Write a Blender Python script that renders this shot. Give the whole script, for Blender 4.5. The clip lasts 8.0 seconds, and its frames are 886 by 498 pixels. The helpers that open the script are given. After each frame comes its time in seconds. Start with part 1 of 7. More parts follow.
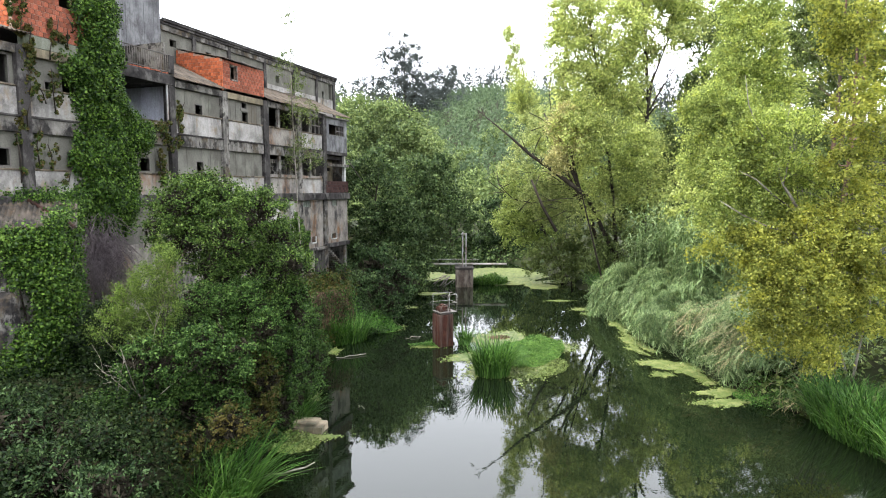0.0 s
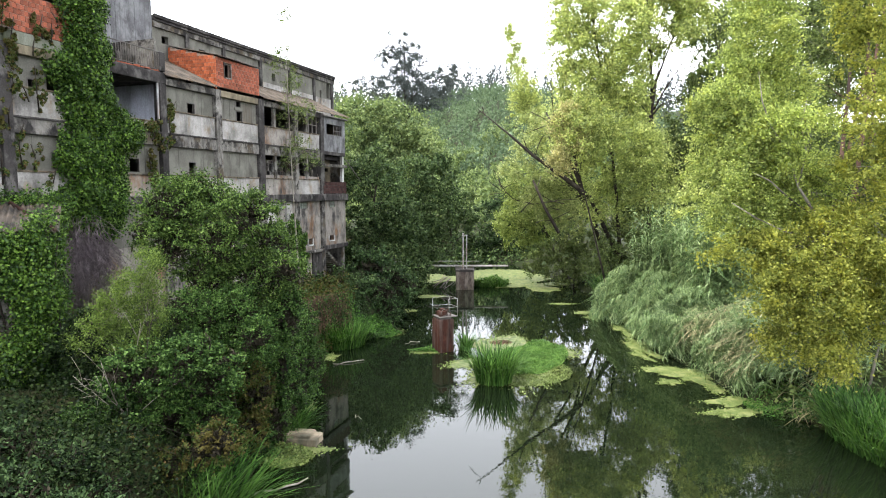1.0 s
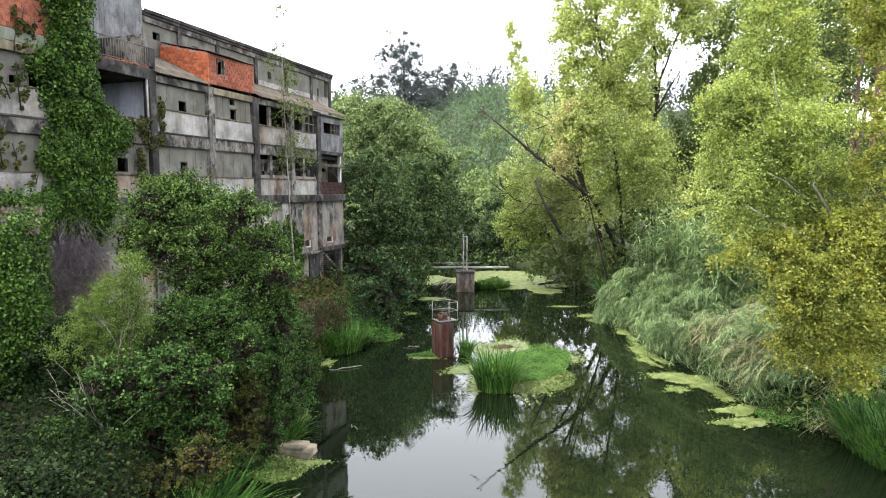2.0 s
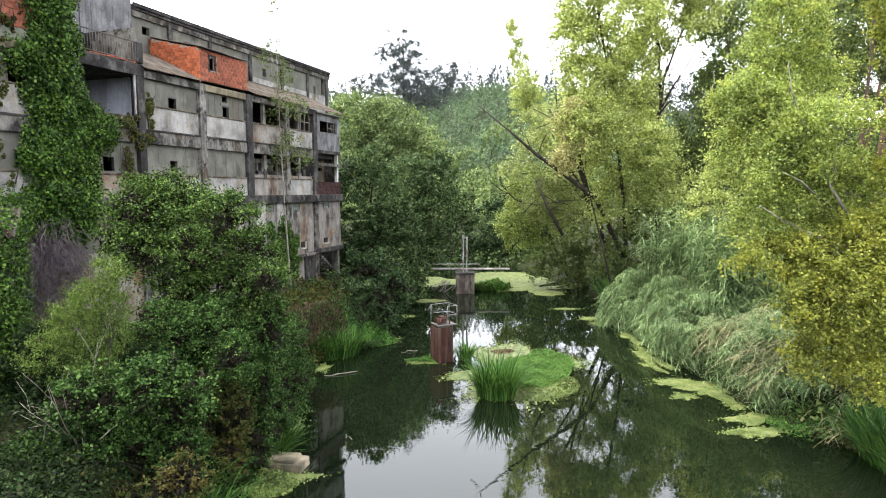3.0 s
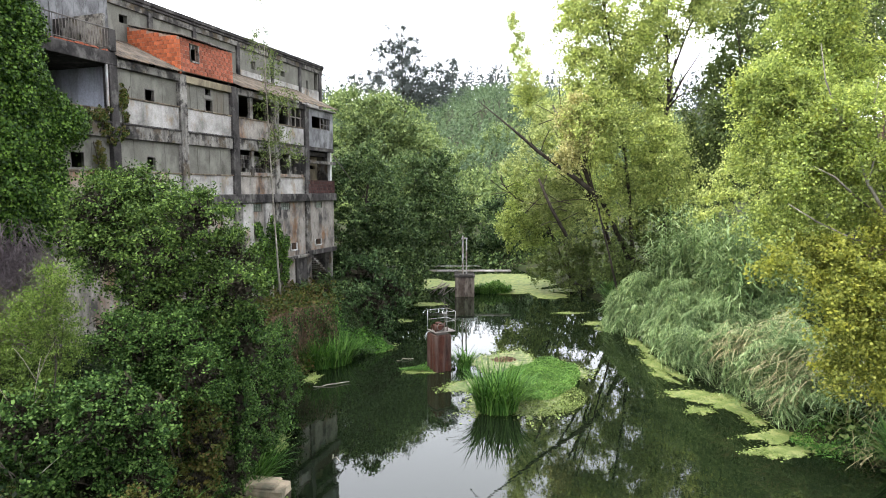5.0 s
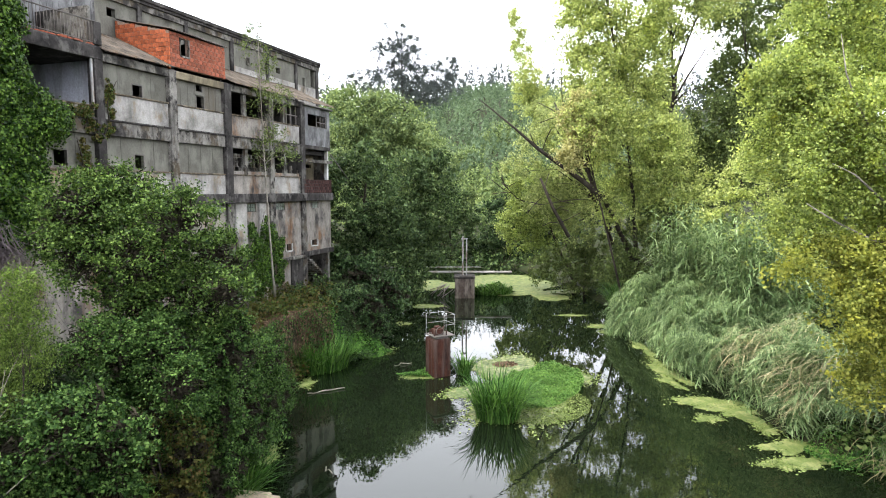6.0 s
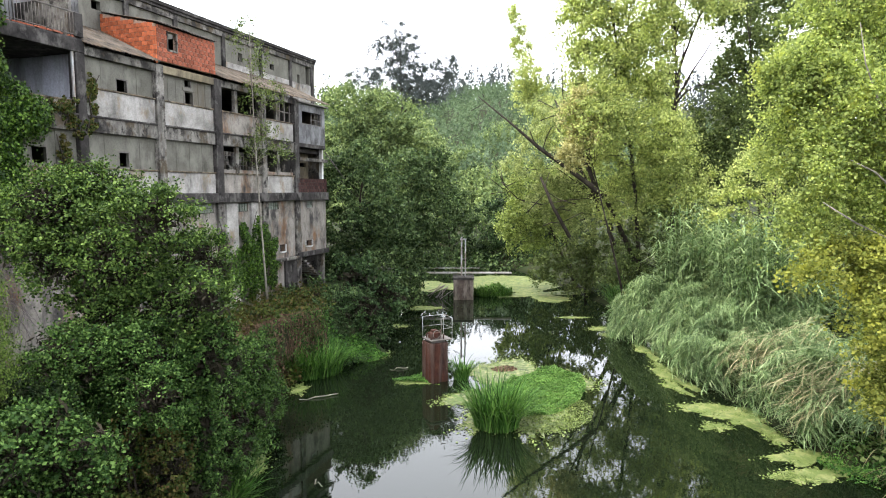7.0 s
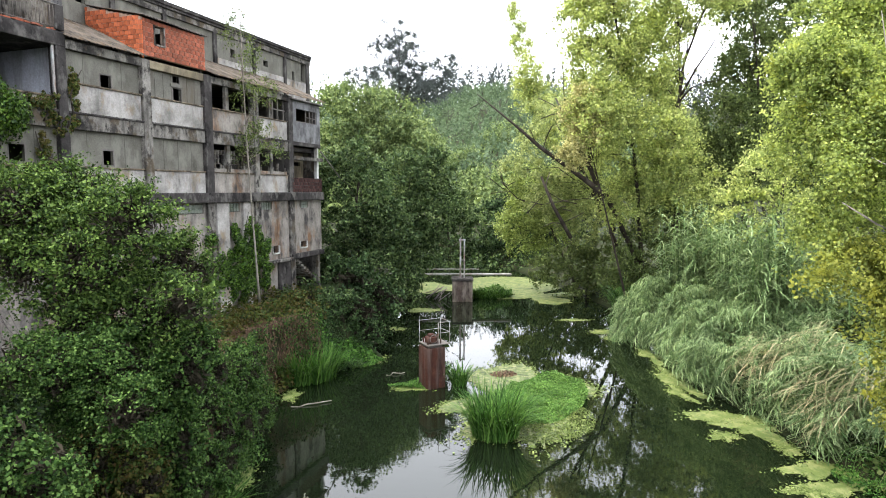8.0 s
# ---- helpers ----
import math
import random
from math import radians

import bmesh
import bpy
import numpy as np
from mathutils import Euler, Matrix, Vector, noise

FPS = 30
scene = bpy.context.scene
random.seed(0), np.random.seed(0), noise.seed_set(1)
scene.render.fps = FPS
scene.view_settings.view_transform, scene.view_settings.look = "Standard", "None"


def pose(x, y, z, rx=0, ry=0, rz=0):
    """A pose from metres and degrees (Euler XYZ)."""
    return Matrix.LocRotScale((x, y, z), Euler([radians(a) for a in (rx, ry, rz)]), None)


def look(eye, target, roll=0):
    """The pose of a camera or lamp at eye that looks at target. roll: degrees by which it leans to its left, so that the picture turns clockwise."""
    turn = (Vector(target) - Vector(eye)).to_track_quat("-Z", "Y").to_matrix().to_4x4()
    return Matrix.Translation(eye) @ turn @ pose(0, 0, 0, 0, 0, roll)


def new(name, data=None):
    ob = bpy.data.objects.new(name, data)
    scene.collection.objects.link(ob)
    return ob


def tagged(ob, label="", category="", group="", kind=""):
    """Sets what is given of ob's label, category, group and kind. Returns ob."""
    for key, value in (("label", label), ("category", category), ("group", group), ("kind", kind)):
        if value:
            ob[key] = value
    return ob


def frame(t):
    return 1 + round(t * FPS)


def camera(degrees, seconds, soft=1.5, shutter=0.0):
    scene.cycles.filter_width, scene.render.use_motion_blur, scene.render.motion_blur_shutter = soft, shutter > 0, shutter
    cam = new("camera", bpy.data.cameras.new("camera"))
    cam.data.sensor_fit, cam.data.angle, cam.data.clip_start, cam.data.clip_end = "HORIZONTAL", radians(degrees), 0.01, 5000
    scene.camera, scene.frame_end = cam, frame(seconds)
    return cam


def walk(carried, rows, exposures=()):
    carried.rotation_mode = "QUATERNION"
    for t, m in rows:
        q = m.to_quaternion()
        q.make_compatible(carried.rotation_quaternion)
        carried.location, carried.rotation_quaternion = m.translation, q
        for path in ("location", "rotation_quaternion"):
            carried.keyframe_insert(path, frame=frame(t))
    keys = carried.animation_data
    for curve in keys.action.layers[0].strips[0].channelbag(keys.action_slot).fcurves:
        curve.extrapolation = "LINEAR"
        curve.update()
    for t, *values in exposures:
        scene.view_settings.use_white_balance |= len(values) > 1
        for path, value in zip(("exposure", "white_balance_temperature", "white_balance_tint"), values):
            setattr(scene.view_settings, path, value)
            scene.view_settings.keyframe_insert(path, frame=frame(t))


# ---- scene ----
cam = camera(72.5, 8.0, soft=1.0)
PATH = [
    (0, 0.000, 0.000, 9.486, 84.367, -0.055, 0.005),
    (0.5, 0.009, 0.507, 9.514, 84.370, -0.054, 0.016),
    (1, 0.023, 1.008, 9.551, 84.372, -0.051, 0.046),
    (1.5, 0.032, 1.504, 9.574, 84.374, -0.050, 0.057),
    (3, 0.109, 3.039, 9.568, 84.381, -0.048, 0.078),
    (3.5, 0.169, 3.546, 9.545, 84.383, -0.046, 0.099),
    (4, 0.214, 4.040, 9.513, 84.385, -0.046, 0.099),
    (4.5, 0.250, 4.532, 9.492, 84.388, -0.045, 0.110),
    (6, 0.345, 6.037, 9.448, 84.394, -0.038, 0.181),
    (6.5, 0.415, 6.539, 9.415, 84.397, -0.038, 0.181),
    (7, 0.492, 7.034, 9.397, 84.399, -0.037, 0.192),
    (7.5, 0.570, 7.521, 9.378, 84.401, -0.035, 0.212),
    (8, 0.631, 8.008, 9.374, 84.404, -0.035, 0.213),
]
walk(cam, [(t, pose(x, y, z, rx, ry, rz)) for t, x, y, z, rx, ry, rz in PATH])

# ---- sky and sun: bright overcast ----
SUN_AZ, SUN_EL = 250.0, 64.0  # degrees clockwise from +y, and above the horizon
world = bpy.data.worlds.new("overcast_sky")
scene.world = world
world.use_nodes = True
wn = world.node_tree
wn.nodes.clear()
w_out = wn.nodes.new("ShaderNodeOutputWorld")
w_bg = wn.nodes.new("ShaderNodeBackground")
w_hsv = wn.nodes.new("ShaderNodeHueSaturation")
w_mix = wn.nodes.new("ShaderNodeMix")
w_mix.data_type = "RGBA"
w_sky = wn.nodes.new("ShaderNodeTexSky")
w_sky.sky_type = "NISHITA"
w_sky.sun_disc = False
w_sky.sun_elevation, w_sky.sun_rotation = radians(SUN_EL), radians(SUN_AZ)
w_sky.dust_density, w_sky.air_density, w_sky.ozone_density = 4.0, 1.0, 1.0
w_hsv.inputs["Saturation"].default_value = 0.25
w_mix.inputs[0].default_value = 0.7
w_mix.inputs[7].default_value = (34.5, 35.7, 38.9, 1)  # the even cloud deck
w_bg.inputs["Strength"].default_value = 0.15
wn.links.new(w_sky.outputs[0], w_hsv.inputs["Color"])
wn.links.new(w_hsv.outputs[0], w_mix.inputs[6])
wn.links.new(w_mix.outputs[2], w_bg.inputs["Color"])
wn.links.new(w_bg.outputs[0], w_out.inputs["Surface"])

sun = new("sun", bpy.data.lights.new("sun", "SUN"))
sun.data.energy, sun.data.angle, sun.data.color = 6.5, radians(35), (1.0, 0.95, 0.87)
_a, _e = radians(SUN_AZ), radians(SUN_EL)
sun.matrix_world = look((60 * math.sin(_a), 60 * math.cos(_a), 60), (60 * math.sin(_a) - math.sin(_a) * math.cos(_e), 60 * math.cos(_a) - math.cos(_a) * math.cos(_e), 60 - math.sin(_e)))
scene.view_settings.exposure = 0.0

# ---- materials ----
def mat_new(name):
    m = bpy.data.materials.new(name)
    m.use_nodes = True
    nt = m.node_tree
    return m, nt, nt.nodes["Principled BSDF"]


def ramp(nt, source, stops):
    r = nt.nodes.new("ShaderNodeValToRGB")
    els = r.color_ramp.elements
    while len(els) < len(stops):
        els.new(0.5)
    for e, (p, c) in zip(els, stops):
        e.position, e.color = p, (*c, 1)
    nt.links.new(source, r.inputs[0])
    return r.outputs[0]


def noise_tex(nt, scale, detail=6.0, rough=0.6, stretch=None, coord="Object", distortion=0.0):
    tc = nt.nodes.new("ShaderNodeTexCoord")
    n = nt.nodes.new("ShaderNodeTexNoise")
    n.inputs["Scale"].default_value, n.inputs["Detail"].default_value = scale, detail
    n.inputs["Roughness"].default_value, n.inputs["Distortion"].default_value = rough, distortion
    src = tc.outputs[coord]
    if stretch:
        mp = nt.nodes.new("ShaderNodeMapping")
        mp.inputs["Scale"].default_value = stretch
        nt.links.new(src, mp.inputs[0])
        src = mp.outputs[0]
    nt.links.new(src, n.inputs["Vector"])
    return n.outputs["Fac"]


def mixc(nt, fac, a, b, mode="MIX"):
    m = nt.nodes.new("ShaderNodeMix")
    m.data_type, m.blend_type = "RGBA", mode
    for sock, v in ((m.inputs[0], fac), (m.inputs[6], a), (m.inputs[7], b)):
        if isinstance(v, (int, float)):
            sock.default_value = v
        elif isinstance(v, tuple):
            sock.default_value = (*v, 1)
        else:
            nt.links.new(v, sock)
    return m.outputs[2]


def bump(nt, bsdf, height, strength=0.3, distance=0.02):
    b = nt.nodes.new("ShaderNodeBump")
    b.inputs["Strength"].default_value, b.inputs["Distance"].default_value = strength, distance
    nt.links.new(height, b.inputs["Height"])
    nt.links.new(b.outputs[0], bsdf.inputs["Normal"])


def surface(name, stops, scale=1.5, fine=25.0, rough=0.9, stains=None, stain_scale=0.6, stain_at=(0.45, 0.62), streak=(1, 1, 0.25), bump_s=0.35, metallic=0.0, vary=0.0, coord="Object", runs=0.0):
    """A weathered surface: base tones, fine grain, and stains of a shape of their own."""
    m, nt, b = mat_new(name)
    col = ramp(nt, noise_tex(nt, scale, coord=coord), stops)
    grain = noise_tex(nt, fine, 4.0, coord=coord)
    col = mixc(nt, 0.45, col, ramp(nt, grain, [(0.3, (0.55, 0.55, 0.55)), (0.7, (1.25, 1.25, 1.25))]), "MULTIPLY")
    for k, tone in enumerate(stains or []):
        f = ramp(nt, noise_tex(nt, stain_scale * (1 + 0.7 * k), 8.0, 0.68, streak, coord), [(stain_at[0], (0, 0, 0)), (stain_at[1], (1, 1, 1))])
        col = mixc(nt, f, col, tone)
    if runs:  # sooty runs down the face
        f = ramp(nt, noise_tex(nt, 1.0, 5.0, 0.65, (1.7, 1.7, 0.28), coord, 0.5), [(0.5, (0, 0, 0)), (0.66, (runs,) * 3)])
        col = mixc(nt, f, col, (0.022, 0.021, 0.02))
    if vary:
        oi = nt.nodes.new("ShaderNodeObjectInfo")
        col = mixc(nt, 1.0, col, ramp(nt, oi.outputs["Random"], [(0, (1 - vary,) * 3), (1, (1 + vary,) * 3)]), "MULTIPLY")
    nt.links.new(col, b.inputs["Base Color"])
    b.inputs["Roughness"].default_value, b.inputs["Metallic"].default_value = rough, metallic
    b.inputs["Specular IOR Level"].default_value = 0.12 if rough > 0.8 else 0.5
    bump(nt, b, grain, bump_s)
    return m


def leaf_mat(name, tones, patch=0.5, glow=0.28, rough=0.5, dry=None, dry_at=(0.5, 0.62), dry_scale=0.6, gloss=0.07, k=1.0):
    """Foliage: a tone for each leaf, drifting in patches over the crown, partly see-through to light."""
    m, nt, b = mat_new(name)
    geo = nt.nodes.new("ShaderNodeNewGeometry")
    n = len(tones)
    tones = [tuple(k * q for q in c) for c in tones]
    col = ramp(nt, geo.outputs["Random Per Island"], [(i / max(1, n - 1), tuple(q * (0.68 if i == 0 else 1.2 if i == n - 1 else 0.95) for q in (c[0], c[1], c[2] * 1.45))) for i, c in enumerate(tones)])
    col = mixc(nt, 0.8, col, ramp(nt, noise_tex(nt, patch, 3.0), [(0.3, (0.66, 0.7, 0.66)), (0.68, (1.2, 1.2, 1.1))]), "MULTIPLY")
    col = mixc(nt, 1.0, col, ramp(nt, noise_tex(nt, 7.0, 2.0), [(0.33, (0.75, 0.77, 0.75)), (0.52, (1.0, 1.0, 1.0)), (0.68, (1.3, 1.27, 1.2))]), "MULTIPLY")
    if dry:
        col = mixc(nt, ramp(nt, noise_tex(nt, patch * dry_scale, 5.0, 0.7), [(dry_at[0], (0, 0, 0)), (dry_at[1], (1, 1, 1))]), col, dry)
    nt.links.new(col, b.inputs["Base Color"])
    b.inputs["Roughness"].default_value = rough
    b.inputs["Specular IOR Level"].default_value = gloss
    tr = nt.nodes.new("ShaderNodeBsdfTranslucent")
    nt.links.new(mixc(nt, 1.0, col, (1.22, 1.2, 0.85), "MULTIPLY"), tr.inputs["Color"])
    mx = nt.nodes.new("ShaderNodeMixShader")
    mx.inputs[0].default_value = glow
    nt.links.new(b.outputs[0], mx.inputs[1])
    nt.links.new(tr.outputs[0], mx.inputs[2])
    nt.links.new(mx.outputs[0], nt.nodes["Material Output"].inputs["Surface"])
    return m


M = {}
M["concrete"] = surface("weathered_concrete", [(0.3, (0.078, 0.073, 0.066)), (0.5, (0.165, 0.155, 0.14)), (0.72, (0.28, 0.265, 0.24))], 1.1, 18, stains=[(0.018, 0.017, 0.017), (0.075, 0.06, 0.042), (0.035, 0.032, 0.03)], stain_scale=0.8, stain_at=(0.51, 0.60), streak=(1, 1, 0.7), runs=0.6)
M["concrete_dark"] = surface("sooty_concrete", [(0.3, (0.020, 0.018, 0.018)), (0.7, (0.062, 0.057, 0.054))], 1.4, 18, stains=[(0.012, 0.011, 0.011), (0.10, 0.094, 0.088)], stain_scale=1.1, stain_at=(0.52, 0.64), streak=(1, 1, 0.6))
M["concrete_blue"] = surface("smooth_grey_concrete", [(0.3, (0.10, 0.10, 0.105)), (0.7, (0.16, 0.16, 0.165))], 0.8, 16, stains=[(0.055, 0.053, 0.052), (0.20, 0.20, 0.205)], stain_scale=0.9, streak=(1, 1, 0.6), runs=0.12)
M["concrete_ochre"] = surface("ochre_stained_concrete", [(0.3, (0.15, 0.125, 0.08)), (0.7, (0.25, 0.215, 0.15))], 1.2, 16, stains=[(0.07, 0.06, 0.045)], stain_scale=1.0)
M["concrete_green"] = surface("mossy_concrete", [(0.3, (0.13, 0.135, 0.105)), (0.7, (0.22, 0.225, 0.185))], 1.2, 16, stains=[(0.07, 0.08, 0.05)], stain_scale=1.0)
M["sill"] = surface("brown_stained_sill", [(0.3, (0.06, 0.046, 0.034)), (0.7, (0.15, 0.115, 0.08))], 2.0, 20, stains=[(0.03, 0.026, 0.022), (0.18, 0.15, 0.11)], stain_scale=1.3, streak=(1, 1, 1))
M["white_paint"] = surface("flaking_white_paint", [(0.3, (0.42, 0.42, 0.41)), (0.7, (0.6, 0.6, 0.59))], 2.0, 20, stains=[(0.2, 0.19, 0.17)], stain_scale=1.5)
M["render_white"] = surface("stained_white_render", [(0.3, (0.16, 0.152, 0.14)), (0.6, (0.36, 0.345, 0.325))], 1.0, 14, stains=[(0.05, 0.046, 0.043), (0.22, 0.175, 0.125)], stain_scale=0.7, stain_at=(0.53, 0.66), streak=(1, 1, 0.7), runs=0.3)
M["panel"] = surface("grey_cement_panel", [(0.3, (0.10, 0.097, 0.082)), (0.7, (0.155, 0.15, 0.128))], 0.8, 20, stains=[(0.065, 0.062, 0.053), (0.17, 0.165, 0.142)], stain_scale=0.7, stain_at=(0.52, 0.66), streak=(1, 1, 0.5), runs=0.06)
M["lower_wall"] = surface("rust_stained_render", [(0.3, (0.17, 0.155, 0.138)), (0.7, (0.30, 0.275, 0.245))], 0.9, 12, stains=[(0.17, 0.095, 0.05), (0.055, 0.052, 0.05)], stain_scale=0.6, stain_at=(0.5, 0.64), streak=(1, 1, 0.55), runs=0.5)
M["inner_wall"] = surface("bluish_limewash", [(0.3, (0.46, 0.48, 0.55)), (0.7, (0.6, 0.62, 0.7))], 1.0, 12, stains=[(0.2, 0.2, 0.22)])
M["brick"] = surface("orange_clay_brick", [(0.3, (0.40, 0.095, 0.035)), (0.7, (0.56, 0.16, 0.06))], 2.0, 30, stains=[(0.25, 0.08, 0.045)], stain_scale=1.2, vary=0.3)
M["brick_old"] = surface("old_dark_brick", [(0.3, (0.034, 0.016, 0.015)), (0.7, (0.075, 0.034, 0.03))], 2.0, 30, stains=[(0.03, 0.025, 0.022)], vary=0.35)
M["brick_red"] = surface("red_clay_brick", [(0.3, (0.22, 0.062, 0.036)), (0.7, (0.36, 0.115, 0.065))], 2.0, 30, stains=[(0.16, 0.07, 0.05)], stain_scale=1.2, vary=0.3)
M["mortar"] = surface("pale_mortar", [(0.3, (0.24, 0.17, 0.13)), (0.7, (0.36, 0.26, 0.2))], 3.0, 30)
M["roof_sheet"] = surface("lichened_fibre_cement", [(0.3, (0.075, 0.062, 0.05)), (0.55, (0.14, 0.12, 0.10)), (0.75, (0.25, 0.235, 0.215))], 1.2, 20, stains=[(0.10, 0.062, 0.03), (0.035, 0.033, 0.03)], streak=(1, 1, 1))
M["rust"] = surface("rusted_steel", [(0.3, (0.030, 0.012, 0.009)), (0.6, (0.062, 0.024, 0.016)), (0.8, (0.10, 0.045, 0.03))], 2.5, 30, rough=0.85, stains=[(0.016, 0.010, 0.009), (0.075, 0.05, 0.042)], stain_scale=2.0, streak=(1, 1, 0.12))
M["steel"] = surface("galvanised_steel", [(0.3, (0.26, 0.265, 0.27)), (0.7, (0.40, 0.405, 0.41))], 4.0, 40, rough=0.55, metallic=0.2, stains=[(0.12, 0.075, 0.05)], stain_scale=3.0)
M["dark_steel"] = surface("weathered_iron", [(0.3, (0.05, 0.045, 0.04)), (0.7, (0.12, 0.105, 0.095))], 4.0, 40, rough=0.7)
M["pier_stone"] = surface("damp_pier_concrete", [(0.3, (0.036, 0.027, 0.022)), (0.7, (0.088, 0.068, 0.058))], 1.5, 12, stains=[(0.025, 0.02, 0.018), (0.16, 0.14, 0.12)], stain_scale=1.0)
M["pale_stone"] = surface("pale_limestone", [(0.3, (0.27, 0.215, 0.15)), (0.7, (0.44, 0.37, 0.28))], 2.0, 20, stains=[(0.16, 0.12, 0.08), (0.09, 0.085, 0.06)], bump_s=0.8)
M["bark"] = surface("dark_bark", [(0.3, (0.018, 0.014, 0.011)), (0.7, (0.055, 0.045, 0.037))], 3.0, 25, stains=[(0.085, 0.076, 0.064)], stain_at=(0.55, 0.7), streak=(1, 1, 0.3))
M["bark_red"] = surface("reddish_peeling_bark", [(0.3, (0.10, 0.055, 0.04)), (0.7, (0.21, 0.13, 0.10))], 2.0, 20, stains=[(0.06, 0.045, 0.04)], streak=(1, 1, 0.2))
M["bark_pale"] = surface("pale_poplar_bark", [(0.3, (0.14, 0.125, 0.10)), (0.7, (0.33, 0.30, 0.26))], 3.0, 25, stains=[(0.07, 0.06, 0.05)], streak=(1, 1, 0.3))
M["dead_stem"] = surface("dead_grey_stems", [(0.3, (0.12, 0.098, 0.105)), (0.7, (0.25, 0.21, 0.22))], 4.0, 30)
M["earth"] = surface("leaf_littered_soil", [(0.3, (0.014, 0.016, 0.007)), (0.55, (0.026, 0.028, 0.012)), (0.75, (0.045, 0.034, 0.018))], 0.5, 6, stains=[(0.016, 0.028, 0.008)], stain_scale=0.3, streak=(1, 1, 1), bump_s=0.8)
M["bank_wall"] = surface("reddish_rubble_wall", [(0.3, (0.03, 0.016, 0.010)), (0.7, (0.105, 0.055, 0.036))], 2.6, 11, stains=[(0.025, 0.02, 0.014), (0.022, 0.032, 0.012)], stain_scale=0.9, streak=(1, 1, 0.5), bump_s=0.9)
# plaster toned down so that rooms behind the openings look unlit
M["void"] = surface("darkened_interior_plaster", [(0.3, (0.05, 0.048, 0.045)), (0.7, (0.09, 0.085, 0.08))], 1.0, 10)
M["glass_block"] = surface("dusty_glass_block", [(0.3, (0.10, 0.12, 0.10)), (0.7, (0.19, 0.21, 0.18))], 3.0, 30, rough=0.35)
M["timber"] = surface("grey_weathered_plank", [(0.3, (0.10, 0.097, 0.082)), (0.7, (0.17, 0.163, 0.143))], 1.2, 14, stains=[(0.1, 0.085, 0.065)], streak=(1.5, 1.5, 0.3))

# near-black, so the shade inside the crowns is in the twig colour
M["twig"] = surface("inner_shade_twigs", [(0.3, (0.010, 0.009, 0.006)), (0.7, (0.028, 0.024, 0.015))], 3.0, 25)
M["leaf_alder"] = leaf_mat("alder_leaves", [(0.012, 0.033, 0.006), (0.033, 0.072, 0.012), (0.088, 0.145, 0.028)], 0.7, 0.22, k=0.98)
M["leaf_alder_tall"] = leaf_mat("yellowish_alder_leaves", [(0.016, 0.038, 0.007), (0.050, 0.092, 0.015), (0.125, 0.185, 0.034)], 0.7, 0.24, k=0.95)
# darker leaf copy for undergrowth and bramble: the bank's shade is in its tones
M["leaf_shade"] = leaf_mat("shaded_undergrowth_leaves", [(0.004, 0.011, 0.0024), (0.010, 0.022, 0.005), (0.031, 0.05, 0.011)], 0.7, 0.18, k=0.85)
M["leaf_feather"] = leaf_mat("feathery_leaves", [(0.05, 0.09, 0.014), (0.10, 0.155, 0.024), (0.175, 0.235, 0.042)], 0.6, 0.25, k=0.9)
M["leaf_pad"] = leaf_mat("floating_pads", [(0.06, 0.09, 0.016), (0.11, 0.15, 0.028), (0.18, 0.21, 0.06)], 1.0, 0.1)
M["leaf_dark"] = leaf_mat("dark_willow_leaves", [(0.022, 0.045, 0.013), (0.054, 0.090, 0.025), (0.12, 0.165, 0.048)], 0.35, 0.25, k=0.95)
M["leaf_ivy"] = leaf_mat("ivy_leaves", [(0.011, 0.033, 0.004), (0.036, 0.082, 0.008), (0.12, 0.20, 0.024)], 0.8, 0.2, 0.42, gloss=0.14, k=0.9)
M["leaf_light"] = leaf_mat("light_green_leaves", [(0.15, 0.205, 0.045), (0.25, 0.315, 0.07), (0.37, 0.42, 0.11)], 0.6, 0.4, k=1.0)
M["leaf_poplar"] = leaf_mat("poplar_leaves", [(0.195, 0.245, 0.068), (0.31, 0.36, 0.105), (0.455, 0.48, 0.16)], 0.3, 0.66, k=1.2)
M["leaf_yellow"] = leaf_mat("yellowing_poplar_leaves", [(0.17, 0.23, 0.06), (0.275, 0.335, 0.085), (0.40, 0.445, 0.12)], 0.35, 0.66, dry=(0.34, 0.35, 0.06), dry_at=(0.56, 0.7), dry_scale=4.0, k=1.15)
M["leaf_creeper"] = leaf_mat("creeper_leaves", [(0.02, 0.043, 0.008), (0.05, 0.078, 0.014), (0.095, 0.105, 0.02), (0.085, 0.05, 0.018)], 0.9, dry=(0.07, 0.06, 0.017))
M["leaf_willow"] = leaf_mat("grey_green_willow_leaves", [(0.012, 0.028, 0.008), (0.03, 0.058, 0.015), (0.075, 0.12, 0.034)], 0.4, 0.18, k=0.9)
M["leaf_gold"] = leaf_mat("gold_poplar_leaves", [(0.18, 0.225, 0.04), (0.28, 0.31, 0.055), (0.41, 0.415, 0.08)], 0.5, 0.55, dry=(0.38, 0.375, 0.06), dry_at=(0.54, 0.68), dry_scale=3.0, k=0.92)
M["leaf_wood"] = leaf_mat("woodland_leaves", [(0.085, 0.125, 0.03), (0.14, 0.19, 0.046), (0.215, 0.26, 0.068)], 0.2, k=0.75)
M["leaf_far"] = leaf_mat("far_wood_leaves", [(0.07, 0.105, 0.034), (0.125, 0.17, 0.05), (0.205, 0.25, 0.075)], 0.12, k=1.25)
M["leaf_euc"] = leaf_mat("eucalyptus_leaves", [(0.075, 0.092, 0.07), (0.12, 0.14, 0.105), (0.18, 0.20, 0.15)], 0.15, k=0.75)
